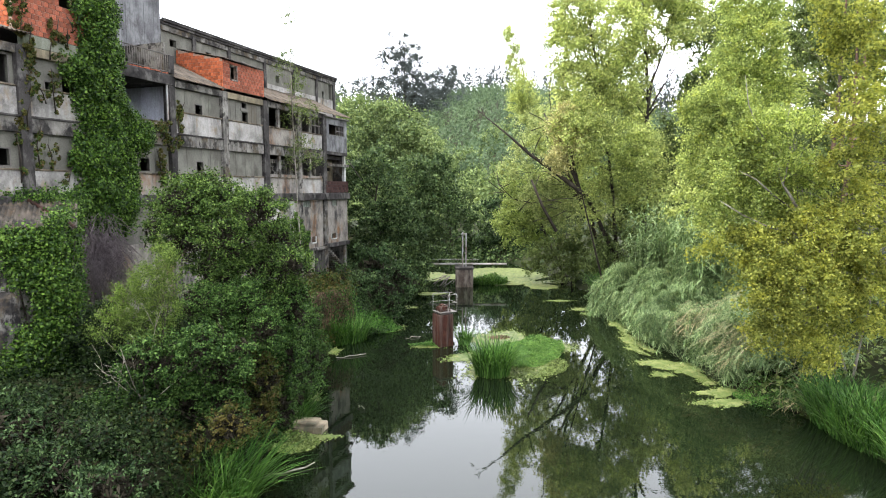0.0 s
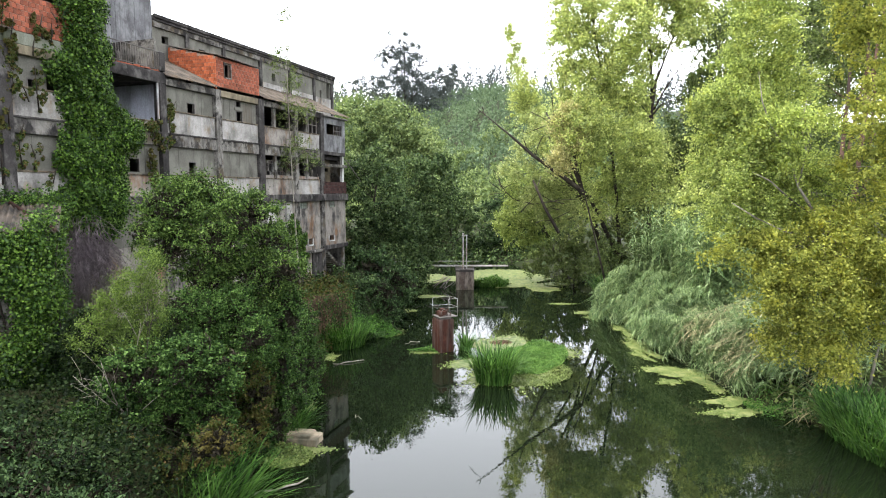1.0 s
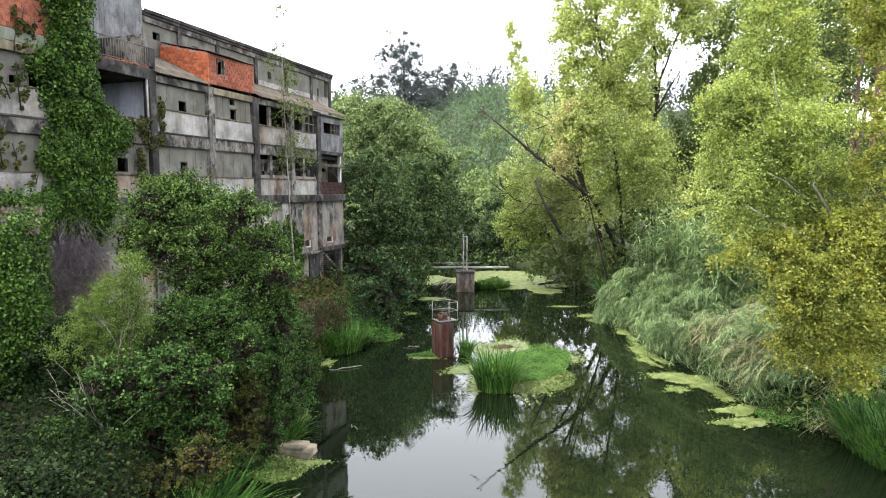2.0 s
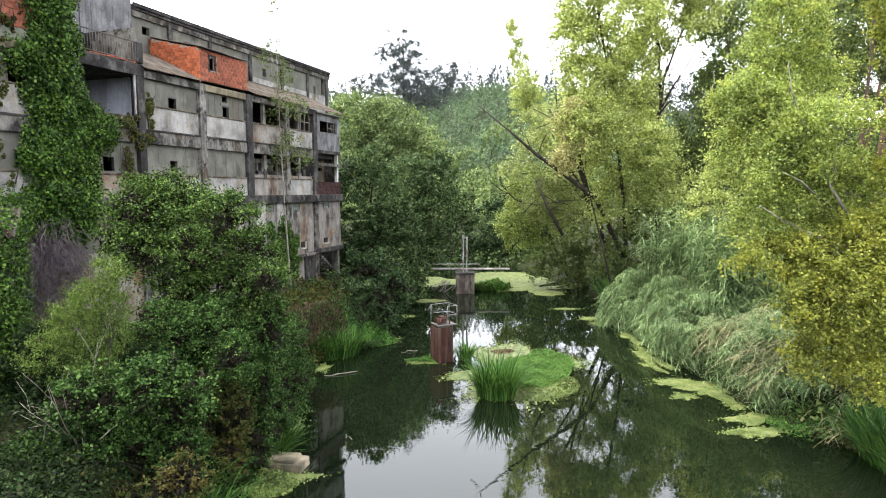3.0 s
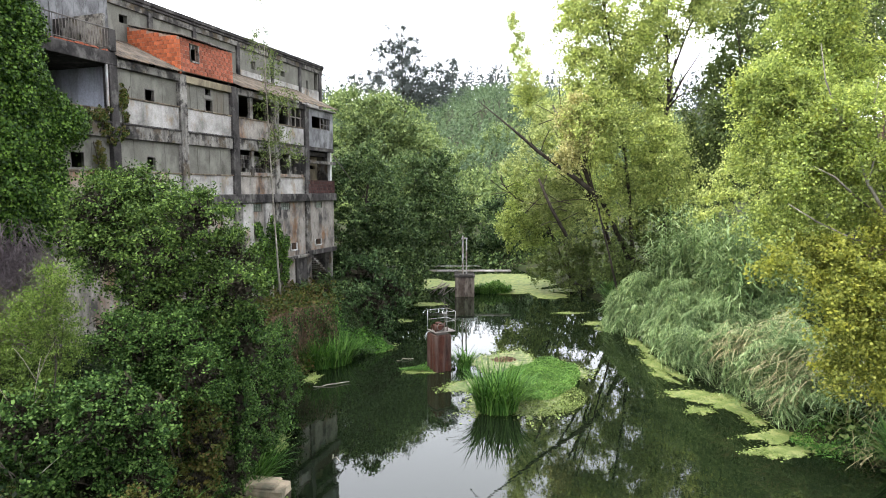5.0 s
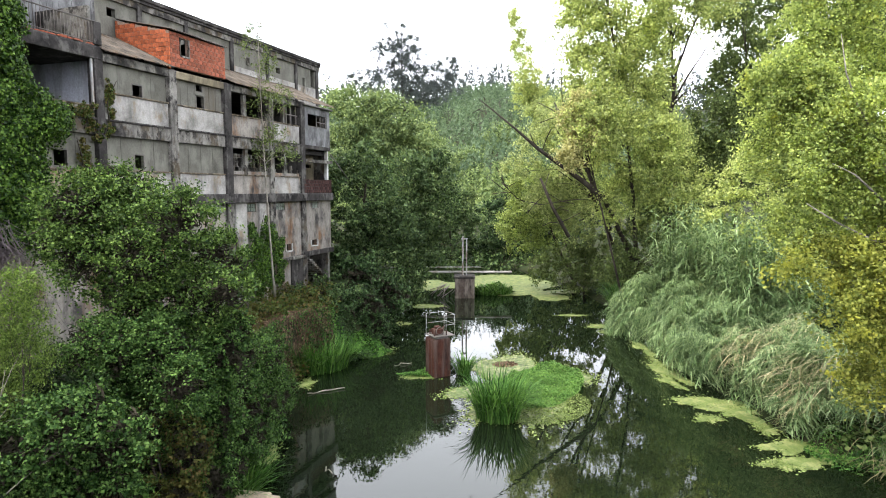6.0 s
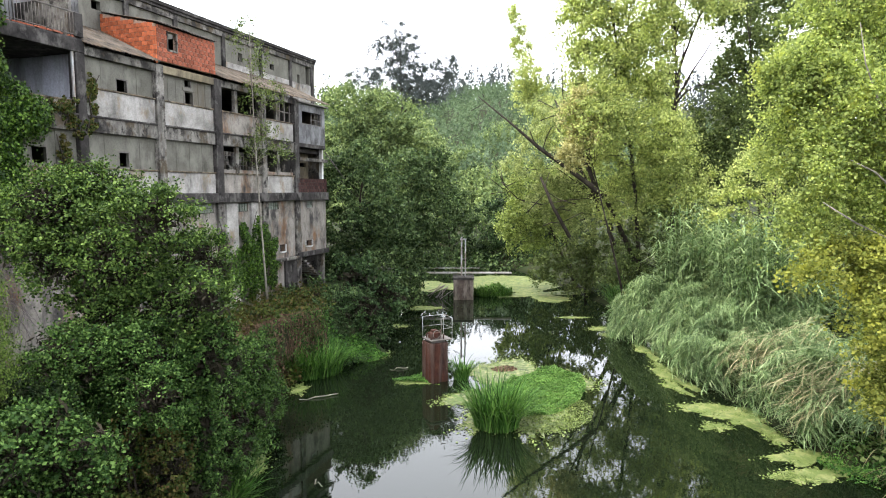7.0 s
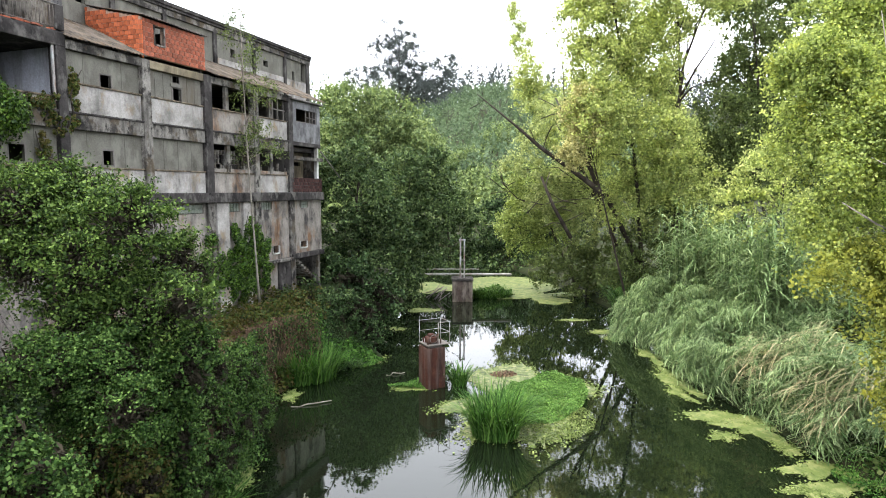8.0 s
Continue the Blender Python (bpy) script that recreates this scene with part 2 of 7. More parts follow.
# light green made paler and bluer: the distance haze is mixed into the tones
M["leaf_hill"] = leaf_mat("hazy_plantation_leaves", [(0.12, 0.19, 0.08), (0.15, 0.215, 0.09), (0.18, 0.24, 0.105)], 0.02, k=0.75)
M["leaf_pale"] = leaf_mat("pale_yellowing_willow_leaves", [(0.20, 0.25, 0.08), (0.31, 0.36, 0.125), (0.43, 0.46, 0.18)], 0.4, 0.66, k=1.0)
M["leaf_straw"] = leaf_mat("pale_yellow_leaves", [(0.26, 0.26, 0.08), (0.40, 0.38, 0.13), (0.52, 0.48, 0.2)], 0.5, 0.5)
M["cane"] = leaf_mat("giant_cane_leaves", [(0.07, 0.13, 0.036), (0.15, 0.225, 0.068), (0.29, 0.36, 0.14)], 0.35, 0.3, 0.4, dry=(0.34, 0.30, 0.13), dry_at=(0.63, 0.7), dry_scale=3.0)
M["cane_dry"] = leaf_mat("dry_cane", [(0.16, 0.145, 0.055), (0.28, 0.25, 0.10), (0.42, 0.37, 0.17)], 0.5, 0.15, 0.6)
M["reed"] = leaf_mat("fresh_reed_blades", [(0.018, 0.055, 0.008), (0.045, 0.115, 0.016), (0.11, 0.20, 0.034)], 0.9, 0.22, 0.4)
M["weed"] = leaf_mat("water_weed", [(0.05, 0.115, 0.018), (0.085, 0.17, 0.028), (0.14, 0.235, 0.045)], 1.0, 0.2, 0.5)
M["duckweed"] = surface("duckweed_film", [(0.3, (0.055, 0.085, 0.012)), (0.55, (0.10, 0.135, 0.022)), (0.75, (0.15, 0.175, 0.04))], 1.3, 35, rough=0.8, stains=[(0.05, 0.08, 0.015), (0.17, 0.185, 0.06)], stain_scale=1.0, streak=(1, 1, 1), bump_s=0.6)
M["weed_film"] = surface("pale_weed_film", [(0.3, (0.03, 0.05, 0.012)), (0.5, (0.075, 0.105, 0.03)), (0.68, (0.16, 0.18, 0.075))], 2.6, 30, rough=0.8, stains=[(0.02, 0.035, 0.012), (0.2, 0.2, 0.1)], stain_scale=1.7, stain_at=(0.5, 0.6), streak=(1, 1, 1), bump_s=0.7)
M["litter"] = leaf_mat("brown_litter", [(0.07, 0.045, 0.025), (0.12, 0.075, 0.04), (0.18, 0.12, 0.06)], 0.8, 0.1, 0.8)


def water_mat():
    m, nt, b = mat_new("still_green_water")
    b.inputs["Base Color"].default_value = (0.0045, 0.0075, 0.0034, 1)
    b.inputs["Roughness"].default_value = 0.015
    b.inputs["IOR"].default_value = 1.52
    h = mixc(nt, 0.5, noise_tex(nt, 1.4, 3.0), noise_tex(nt, 0.25, 2.0))
    bump(nt, b, h, 0.075, 0.05)
    return m


M["water"] = water_mat()


# ---- mesh helpers ----
def quads(name, verts, faces, material, smooth=False):
    """A mesh from arrays of places (n, 3) and of quad corners (m, 4)."""
    me = bpy.data.meshes.new(name)
    verts, faces = np.asarray(verts, np.float32), np.asarray(faces, np.int32)
    me.vertices.add(len(verts))
    me.vertices.foreach_set("co", verts.ravel())
    me.loops.add(faces.size)
    me.loops.foreach_set("vertex_index", faces.ravel())
    me.polygons.add(len(faces))
    me.polygons.foreach_set("loop_start", np.arange(0, faces.size, faces.shape[1], dtype=np.int32))
    if smooth:
        me.polygons.foreach_set("use_smooth", np.ones(len(faces), bool))
    me.update(calc_edges=True)
    me.validate()
    me.materials.append(material)
    return me


def child(ob, parent, label=""):
    ob.parent = parent
    return tagged(ob, label) if label else ob


def part(name, bm, material, parent, label=""):
    me = bpy.data.meshes.new(name)
    bm.to_mesh(me)
    bm.free()
    me.materials.append(material)
    return child(new(name, me), parent, label)


def box(bm, x0, x1, y0, y1, z0, z1, bevel=0.0):
    c = Matrix.Translation(((x0 + x1) / 2, (y0 + y1) / 2, (z0 + z1) / 2)) @ Matrix.Diagonal((x1 - x0, y1 - y0, z1 - z0, 1))
    r = bmesh.ops.create_cube(bm, size=1, matrix=c)
    if bevel:
        es = list({e for v in r["verts"] for e in v.link_edges})
        bmesh.ops.bevel(bm, geom=es, offset=bevel, segments=1, affect="EDGES", profile=0.5)
    return bm


def boxes(*dims, bevel=0.0):
    bm = bmesh.new()
    for d in dims:
        box(bm, *d, bevel=bevel)
    return bm


def tube(bm, points, radii, sides=6):
    """A tapered tube along points."""
    rings = []
    pts = [Vector([float(c) for c in p]) for p in points]
    for i, p in enumerate(pts):
        d = (pts[min(i + 1, len(pts) - 1)] - pts[max(i - 1, 0)]).normalized()
        a = d.orthogonal().normalized()
        b = d.cross(a)
        r = float(radii[i])
        rings.append([bm.verts.new(p + r * (math.cos(2 * math.pi * k / sides) * a + math.sin(2 * math.pi * k / sides) * b)) for k in range(sides)])
    for i in range(1, len(rings)):
        a, b = rings[i - 1], rings[i]
        # align the rings to limit twist
        k0 = min(range(sides), key=lambda k: (b[k].co - a[0].co).length)
        for k in range(sides):
            f = bm.faces.new((a[k], a[(k + 1) % sides], b[(k + 1 + k0) % sides], b[(k + k0) % sides]))
            f.smooth = True
    bm.faces.new(rings[-1])
    bm.faces.new(rings[0][::-1])


def unit(v):
    return v / np.maximum(np.linalg.norm(v, axis=-1, keepdims=True), 1e-9)


def leaf_arrays(rng, centres, size, droop=0.3, spread=0.35, slim=0.55, facing=None, small=False):
    """Rhombic leaves, gently folded, about the centres; small ones with three corners."""
    n = len(centres)
    tip = unit(rng.normal(size=(n, 3)) + np.array([0, 0, -droop]))
    other = rng.normal(size=(n, 3)) if facing is None else np.asarray(facing) + 0.6 * rng.normal(size=(n, 3))
    side = unit(np.cross(tip, other))
    nor = np.cross(tip, side)
    s = (size * (1 + spread * rng.uniform(-1, 1, n)))[:, None]
    base = centres - tip * s * 0.5
    if small:
        v = np.stack([base + side * s * slim * 0.55, centres + tip * s * 0.5, base - side * s * slim * 0.55 + nor * s * 0.15], 1)
        return v.reshape(-1, 3), np.arange(3 * n).reshape(n, 3)
    v = np.stack([base, centres + side * s * slim * 0.5 + nor * s * 0.12, centres + tip * s * 0.5, centres - side * s * slim * 0.5 + nor * s * 0.12], 1)
    f = np.arange(4 * n).reshape(n, 4)
    return v.reshape(-1, 3), f


def crown_points(rng, blobs, clumps, leaves, clump_r, flat=0.7, shell=0.55, shoots=9):
    """Clump centres near the skins of ellipsoids; from each clump leafy shoots reach outward, with leaf places along them."""
    vol = np.array([b[3] * b[4] * b[5] for b in blobs]) ** 0.7
    pick = rng.choice(len(blobs), clumps, p=vol / vol.sum())
    B = np.array(blobs)[pick]
    d = unit(rng.normal(size=(clumps, 3)) + np.array([0, 0, 0.2]))
    r = shell + (1.04 - shell) * rng.uniform(0, 1, clumps) ** 0.6
    cc = B[:, :3] + d * B[:, 3:6] * r[:, None]
    ns = np.maximum(2, (leaves / clumps / shoots * rng.uniform(0.4, 1.6, clumps)).astype(int))
    i = np.repeat(np.arange(clumps), ns)
    way = unit(0.65 * d[i] + 0.8 * rng.normal(size=(len(i), 3)) * np.array([1, 1, flat]) + np.array([0, 0, 0.25]))
    L = clump_r * rng.uniform(0.7, 1.3, clumps)[i] * rng.uniform(0.7, 1.7, len(i))
    k = np.repeat(np.arange(len(i)), shoots)
    u = (np.tile(np.arange(shoots), len(i)) + rng.uniform(0, 1, len(k))) / shoots
    p = cc[i][k] + way[k] * (L[k] * u)[:, None] + rng.normal(size=(len(k), 3)) * (0.1 * clump_r + 0.12 * L[k] * u)[:, None]
    p[:, 2] -= 0.16 * L[k] * u * u
    return cc, p, way[k] * 0.6 + np.array([0, 0, 0.75])


def tree(name, base, blobs, leaf, bark, label, category="tree", leaves=12000, clumps=120, clump_r=0.45, size=0.12, trunk_r=0.15, trunk_top=None, limbs=14, droop=0.3, slim=0.55, flat=0.7, shell=0.55, seed=1, stems=1, group="", limb_r=0.3, inside=0.0, sway=0.035, spread=1.0):
    """A tree or shrub: trunk with limbs to some of its clumps, and a crown of leaves. Blobs are (x, y, z, rx, ry, rz) in the world."""
    rng = np.random.default_rng(seed)
    bx, by, bz = base
    rel = [(b[0] - bx, b[1] - by, b[2] - bz, *b[3:]) for b in blobs]
    cc, pts, face = crown_points(rng, rel, clumps, leaves, clump_r, flat, shell)
    top = np.array(trunk_top) - np.array(base) if trunk_top is not None else np.array([*np.mean([b[:2] for b in rel], 0), (0.9 if stems == 1 else 0.6) * max(b[2] + 0.6 * b[5] for b in rel)])
    root = tagged(new(name), label, category, group)
    root.location = base
    for st in range(stems):
        bm = bmesh.new()
        shift = rng.normal(size=3) * np.array([0.35, 0.35, 0]) * spread * (stems > 1)
        tt = top + (spread > 1) * shift + rng.normal(size=3) * np.array([0.12, 0.12, 0.05]) * np.linalg.norm(top) * (stems > 1)
        n = 7
        ks = np.linspace(0, 1, n)
        line = shift * 0.5 + ks[:, None] * tt + np.sin(ks * 3.1)[:, None] * rng.normal(size=3) * sway * np.linalg.norm(tt) * np.array([1, 1, 0.2])
        line[0, 2] -= 0.4
        tube(bm, line, [trunk_r * (1 - 0.85 * k) * (1.25 if k == 0 else 1) for k in ks], 7)
        bole = part("trunk", bm, bark, root)
        order = rng.permutation(clumps)[: limbs // stems]
        for c in cc[order]:
            h = np.clip(0.15 + 0.62 * (c[2] / max(tt[2], 0.1)), 0.12, 0.9)
            i = h * (n - 1)
            a = line[int(i)] + (line[min(int(i) + 1, n - 1)] - line[int(i)]) * (i % 1)
            mid = (a + c) / 2 + np.array([0, 0, 0.12 * np.linalg.norm(c - a)]) + rng.normal(size=3) * 0.06 * np.linalg.norm(c - a)
            r = trunk_r * limb_r * (1 - 0.5 * h)
            bm = bmesh.new()
            tube(bm, [a, (a + mid) / 2 + rng.normal(size=3) * 0.05, mid, (mid + c) / 2, c], [r, r * 0.8, r * 0.6, r * 0.4, r * 0.15], 5)
            part("limb", bm, bark, bole)
    v, f = leaf_arrays(rng, pts, size, droop, slim=slim, facing=face, small=by > 40)
    child(new("crown", quads("crown", v, f, leaf)), root)
    if inside:  # near-black twig slivers inside the crown, added to deepen the shade in its gaps
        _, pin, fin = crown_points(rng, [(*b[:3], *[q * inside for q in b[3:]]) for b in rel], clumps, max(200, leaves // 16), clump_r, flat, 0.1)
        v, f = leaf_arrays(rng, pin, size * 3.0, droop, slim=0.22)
        tagged(child(new("inner_shade_growth", quads("inner_shade_growth", v, f, M["twig"])), root), kind="stuff")
    return root


def blades(rng, roots, length, width, lean, arch=0.5, segs=4, outward=None, rise=1.0):
    """Long grass-like blades: strips that arch over."""
    n = len(roots)
    L = length * rng.uniform(0.6, 1.15, n)
    az = rng.uniform(0, 2 * math.pi, n)
    out = np.stack([np.cos(az), np.sin(az), np.zeros(n)], 1)
    if outward is not None:
        out = unit(out * 0.7 + outward)
    ln = lean * rng.uniform(0.3, 1.5, n)
    ar = arch * rng.uniform(0.3, 1.6, n)
    side = np.stack([-out[:, 1], out[:, 0], np.zeros(n)], 1)
    vs = []
    for k in range(segs + 1):
        u = k / segs
        fwd = L * (ln * u + ar * u * u * 0.6)
        up = L * (rise * u - 0.55 * ar * u ** 2.2)
        c = roots + out * fwd[:, None] + np.array([0, 0, 1]) * up[:, None]
        w = (width * (1 - u ** 2) * (0.7 + 0.3 * min(1, 4 * u)) + width * 0.04)
        vs.append(np.stack([c - side * w / 2, c + side * w / 2], 1))
    V = np.stack(vs, 1).reshape(n, -1, 3)
    m = 2 * (segs + 1)
    f = np.array([[2 * k, 2 * k + 1, 2 * k + 3, 2 * k + 2] for k in range(segs)])
    F = (np.arange(n)[:, None, None] * m + f[None]).reshape(-1, 4)
    return V.reshape(-1, 3), F


def joined(name, chunks, material, smooth=False):
    vs, fs, o = [], [], 0
    for v, f in chunks:
        vs.append(v)
        fs.append(f + o)
        o += len(v)
    return quads(name, np.concatenate(vs), np.concatenate(fs), material, smooth)


def rod(points, r, sides=6):
    bm = bmesh.new()
    tube(bm, points, [r] * len(points), sides)
    return bm


# ---- ground and river ----
LEFT = [(-6.0, -60), (-6.0, 5), (-6.2, 12), (-6.4, 18), (-6.4, 21.2), (-6.3, 25), (-6.6, 28), (-7.4, 31.5), (-8.0, 34.2), (-7.0, 37), (-5.0, 38.8), (-2.7, 41.0), (-4.6, 45.4), (-4.2, 50), (-3.2, 54.6), (-3.4, 60), (-4, 68), (-6, 78), (-20, 88)]
RIGHT = [(-20, 100), (2, 90), (8, 80), (10.8, 73), (12.2, 64.6), (13.6, 56), (13.8, 50), (13.2, 46), (13.0, 41.6), (12.3, 36), (13.5, 32.8), (13.6, 29.5), (14.0, 27.4), (15.2, 25), (15.4, 20), (15.4, 10), (15.4, -60)]
RIVER = np.array(LEFT + RIGHT, float)


def river_gap(x, y):
    """Metres outside the river's edge (inside: minus)."""
    x, y = np.asarray(x, float), np.asarray(y, float)
    best = np.full(x.shape, 1e9)
    inside = np.zeros(x.shape, bool)
    for (x0, y0), (x1, y1) in zip(RIVER, np.roll(RIVER, -1, 0)):
        dx, dy = x1 - x0, y1 - y0
        k = np.clip(((x - x0) * dx + (y - y0) * dy) / (dx * dx + dy * dy), 0, 1)
        best = np.minimum(best, np.hypot(x - x0 - k * dx, y - y0 - k * dy))
        cross = (y0 > y) != (y1 > y)
        xi = x0 + (y - y0) * dx / (dy if abs(dy) > 1e-9 else 1e-9)
        inside ^= cross & (x < xi)
    return np.where(inside, -best, best)


def ease(k):
    k = np.clip(k, 0, 1)
    return k * k * (3 - 2 * k)


def ground_z(x, y):
    x, y = np.asarray(x, float), np.asarray(y, float)
    d = river_gap(x, y)
    left = ease((10 - x) / 11)
    steep = np.where((y > 25.5) & (y < 39), 0.9, 2.4)
    zl = 2.9 * ease((d + 0.1) / steep) + 0.3 * ease((d - 2) / 8)
    zr = 0.35 * ease(d / 0.6) + 3.2 * ease((d - 0.5) / 9) + 4 * ease((d - 10) / 40)
    z = left * zl + (1 - left) * zr
    z = np.where(d < 0, -1.4 * ease(-d / 2.0) - 0.12, z)
    z = z + np.where(d > 0, 0.12 * np.sin(x * 1.3 + y * 0.7) * np.sin(y * 1.1 - x * 0.4) * ease(d), 0)
    far = ease((y - 150) / 330) * (58 + 7 * np.sin(x * 0.012 + 1.0) + 4 * np.sin(x * 0.04))
    behind = 10 * ease((-y - 60) / 200)
    return z + far + behind


def spaced(fine0, fine1, step, far0, far1, grow=1.16):
    mid = list(np.arange(fine0, fine1, step))
    hi, s = [fine1], step
    while hi[-1] < far1:
        s *= grow
        hi.append(hi[-1] + s)
    lo, s = [fine0], step
    while lo[-1] > far0:
        s *= grow
        lo.append(lo[-1] - s)
    return np.array(lo[:0:-1] + mid + hi)


gx, gy = spaced(-22, 30, 0.5, -2600, 2600), spaced(8, 82, 0.6, -2000, 3600, 1.14)
GX, GY = np.meshgrid(gx, gy)
GZ = ground_z(GX, GY)
nx, ny = len(gx), len(gy)
ii = np.arange(nx * ny).reshape(ny, nx)
gf = np.stack([ii[:-1, :-1], ii[:-1, 1:], ii[1:, 1:], ii[1:, :-1]], -1).reshape(-1, 4)
ground = tagged(new("ground", quads("ground", np.stack([GX, GY, GZ], -1).reshape(-1, 3), gf, M["earth"], True)), "dark overgrown soil of the river banks", "ground", kind="structure")

bm = bmesh.new()
vs = [bm.verts.new(v) for v in ((-40, -70, 0), (20, -70, 0), (20, 105, 0), (-40, 105, 0))]
bm.faces.new(vs)
me = bpy.data.meshes.new("water")
bm.to_mesh(me)
bm.free()
me.materials.append(M["water"])
water = tagged(new("water", me), "still dark green river water reflecting the sky", "water", kind="structure")


# ---- the derelict factory ----
FX, FY, FA = -7.383, 48.670, 0.3368
FAC = pose(FX, FY, 0, 0, 0, math.degrees(-FA))  # local: x outward to the river, y along the front to its far end, z up
factory = tagged(new("factory_building"), "derelict four-storey concrete factory with stained walls beside the river", "building")
factory.matrix_world = FAC
PIL = [-34.1, -30.3, -26.5, -22.7, -18.9, -14.95, -11.15, -7.4, -4.1]
END = -0.62
Z_BASE, Z_L1, Z_L1T, Z_S1, Z_L2, Z_L2T, Z_S2, Z_TB, Z_TT = 2.0, 8.72, 9.22, 10.2, 11.65, 12.3, 13.37, 14.6, 14.95
DEEP = 9.0
rb = random.Random(11)


def wall_with_holes(y0, y1, z0, z1, holes, x0, x1):
    """An upright wall slab between x0 and x1, cut by rectangular holes (y0, y1, z0, z1)."""
    ys = sorted({y0, y1, *[h[0] for h in holes], *[h[1] for h in holes]})
    zs = sorted({z0, z1, *[h[2] for h in holes], *[h[3] for h in holes]})
    bm = bmesh.new()
    for a, b in zip(ys, ys[1:]):
        for c, d in zip(zs, zs[1:]):
            if not any(h[0] <= a and b <= h[1] and h[2] <= c and d <= h[3] for h in holes):
                box(bm, x0, x1, a, b, c, d)
    bmesh.ops.remove_doubles(bm, verts=bm.verts, dist=1e-5)
    dup = {}
    for f in bm.faces:
        dup.setdefault(tuple(round(v, 4) for v in f.calc_center_median()), []).append(f)
    bmesh.ops.delete(bm, geom=[f for fs in dup.values() if len(fs) > 1 for f in fs], context="FACES_ONLY")
    return bm


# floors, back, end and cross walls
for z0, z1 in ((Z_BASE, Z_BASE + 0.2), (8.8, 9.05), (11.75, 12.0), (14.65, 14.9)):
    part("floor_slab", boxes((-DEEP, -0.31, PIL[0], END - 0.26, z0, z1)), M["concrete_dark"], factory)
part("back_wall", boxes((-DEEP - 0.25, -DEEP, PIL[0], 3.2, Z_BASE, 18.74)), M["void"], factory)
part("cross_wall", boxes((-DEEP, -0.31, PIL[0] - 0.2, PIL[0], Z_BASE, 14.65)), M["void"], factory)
part("end_wall", boxes((-DEEP, -0.31, END - 0.25, END, Z_BASE, 14.9)), M["concrete"], factory)
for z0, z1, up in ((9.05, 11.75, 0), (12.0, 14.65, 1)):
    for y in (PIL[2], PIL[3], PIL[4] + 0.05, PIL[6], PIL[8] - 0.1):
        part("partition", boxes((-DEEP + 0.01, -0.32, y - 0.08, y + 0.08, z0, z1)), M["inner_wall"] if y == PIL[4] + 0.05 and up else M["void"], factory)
part("inner_back_wall", wall_with_holes(PIL[3] + 0.1, PIL[4] - 0.05, 12.0, 14.65, [(-20.3, -19.6, 12.2, 13.6)], -4.4, -4.2), M["inner_wall"], factory)

# pillars, buttresses, ledges and beams
for i, y in enumerate(PIL[1:]):
    w = 0.2 + 0.03 * (i % 3)
    part("pillar", boxes((-0.3, 0.12, y - w, y + w, Z_L1T - 0.02, Z_TT), bevel=0.02), M["concrete_dark"] if i in (1, 3, 5, 7) else M["concrete"], factory)
    part("buttress", boxes((-0.3, 0.1, y - 0.25, y + 0.25, Z_BASE, Z_L1), bevel=0.02), M["concrete"], factory)
part("buttress", boxes((-0.3, 0.16, -10.85, -9.95, Z_BASE, Z_L1), bevel=0.02), M["render_white"], factory)
part("buttress", boxes((-0.3, 0.12, -8.75, -8.15, Z_BASE, Z_L1), bevel=0.02), M["render_white"], factory)
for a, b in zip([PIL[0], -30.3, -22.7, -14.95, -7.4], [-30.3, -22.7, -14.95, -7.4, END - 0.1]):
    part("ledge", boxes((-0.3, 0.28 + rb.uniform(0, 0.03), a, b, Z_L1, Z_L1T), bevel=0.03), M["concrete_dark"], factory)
for a, b in zip(PIL, PIL[1:]):
    part("beam", boxes((-0.3, 0.05 + rb.uniform(0, 0.03), a + 0.2, b - 0.2, Z_L2, Z_L2T), bevel=0.02), M["concrete"], factory)
    if a != PIL[3]:
        part("top_beam", boxes((-0.3, 0.08, a + 0.2, b - 0.2, Z_TB, Z_TT), bevel=0.02), M["concrete_ochre"] if a in (PIL[5], PIL[2]) else M["concrete"], factory)
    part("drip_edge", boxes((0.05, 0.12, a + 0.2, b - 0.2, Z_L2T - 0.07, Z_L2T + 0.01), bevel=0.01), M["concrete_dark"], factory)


def bay(i, z0, zs, z1, holes, body, shut=True, strips=0, grow=0.02):
    """One bay of one storey: a rendered parapet, a sill, and a panel above with its small openings and cover strips."""
    a, b = PIL[i] + 0.2, PIL[i + 1] - 0.2
    holes = [(h[0] - grow, h[1] + grow, h[2] - grow, h[3] + 0.4 * grow) for h in holes]
    low = boxes((-0.28, -0.02, a, b, z0, zs))
    part("parapet", low, M["render_white"] if (i + int(z0)) % 3 else M["lower_wall"], factory)
    part("sill", boxes((-0.28, 0.04, a, b, zs, zs + 0.07), bevel=0.012), M["sill"], factory)
    if not shut:
        return
    p = part("panel", wall_with_holes(a, b, zs + 0.07, z1, holes, -0.26, -0.12), body, factory)
    for h in holes:
        fr = bmesh.new()
        for d in ((h[0] - 0.05, h[0], h[2] - 0.05, h[3] + 0.05), (h[1], h[1] + 0.05, h[2] - 0.05, h[3] + 0.05), (h[0], h[1], h[2] - 0.05, h[2]), (h[0], h[1], h[3], h[3] + 0.05)):
            box(fr, -0.24, -0.115, *d)
        part("window_frame", fr, M["dark_steel"], p)
    for k in range(1, strips):
        y = a + (b - a) * k / strips
        if not any(h[0] - 0.06 < y < h[1] + 0.06 for h in holes):
            part("cover_strip", boxes((-0.12, -0.105, y - 0.02, y + 0.02, zs + 0.08, z1 - 0.01)), body, p)


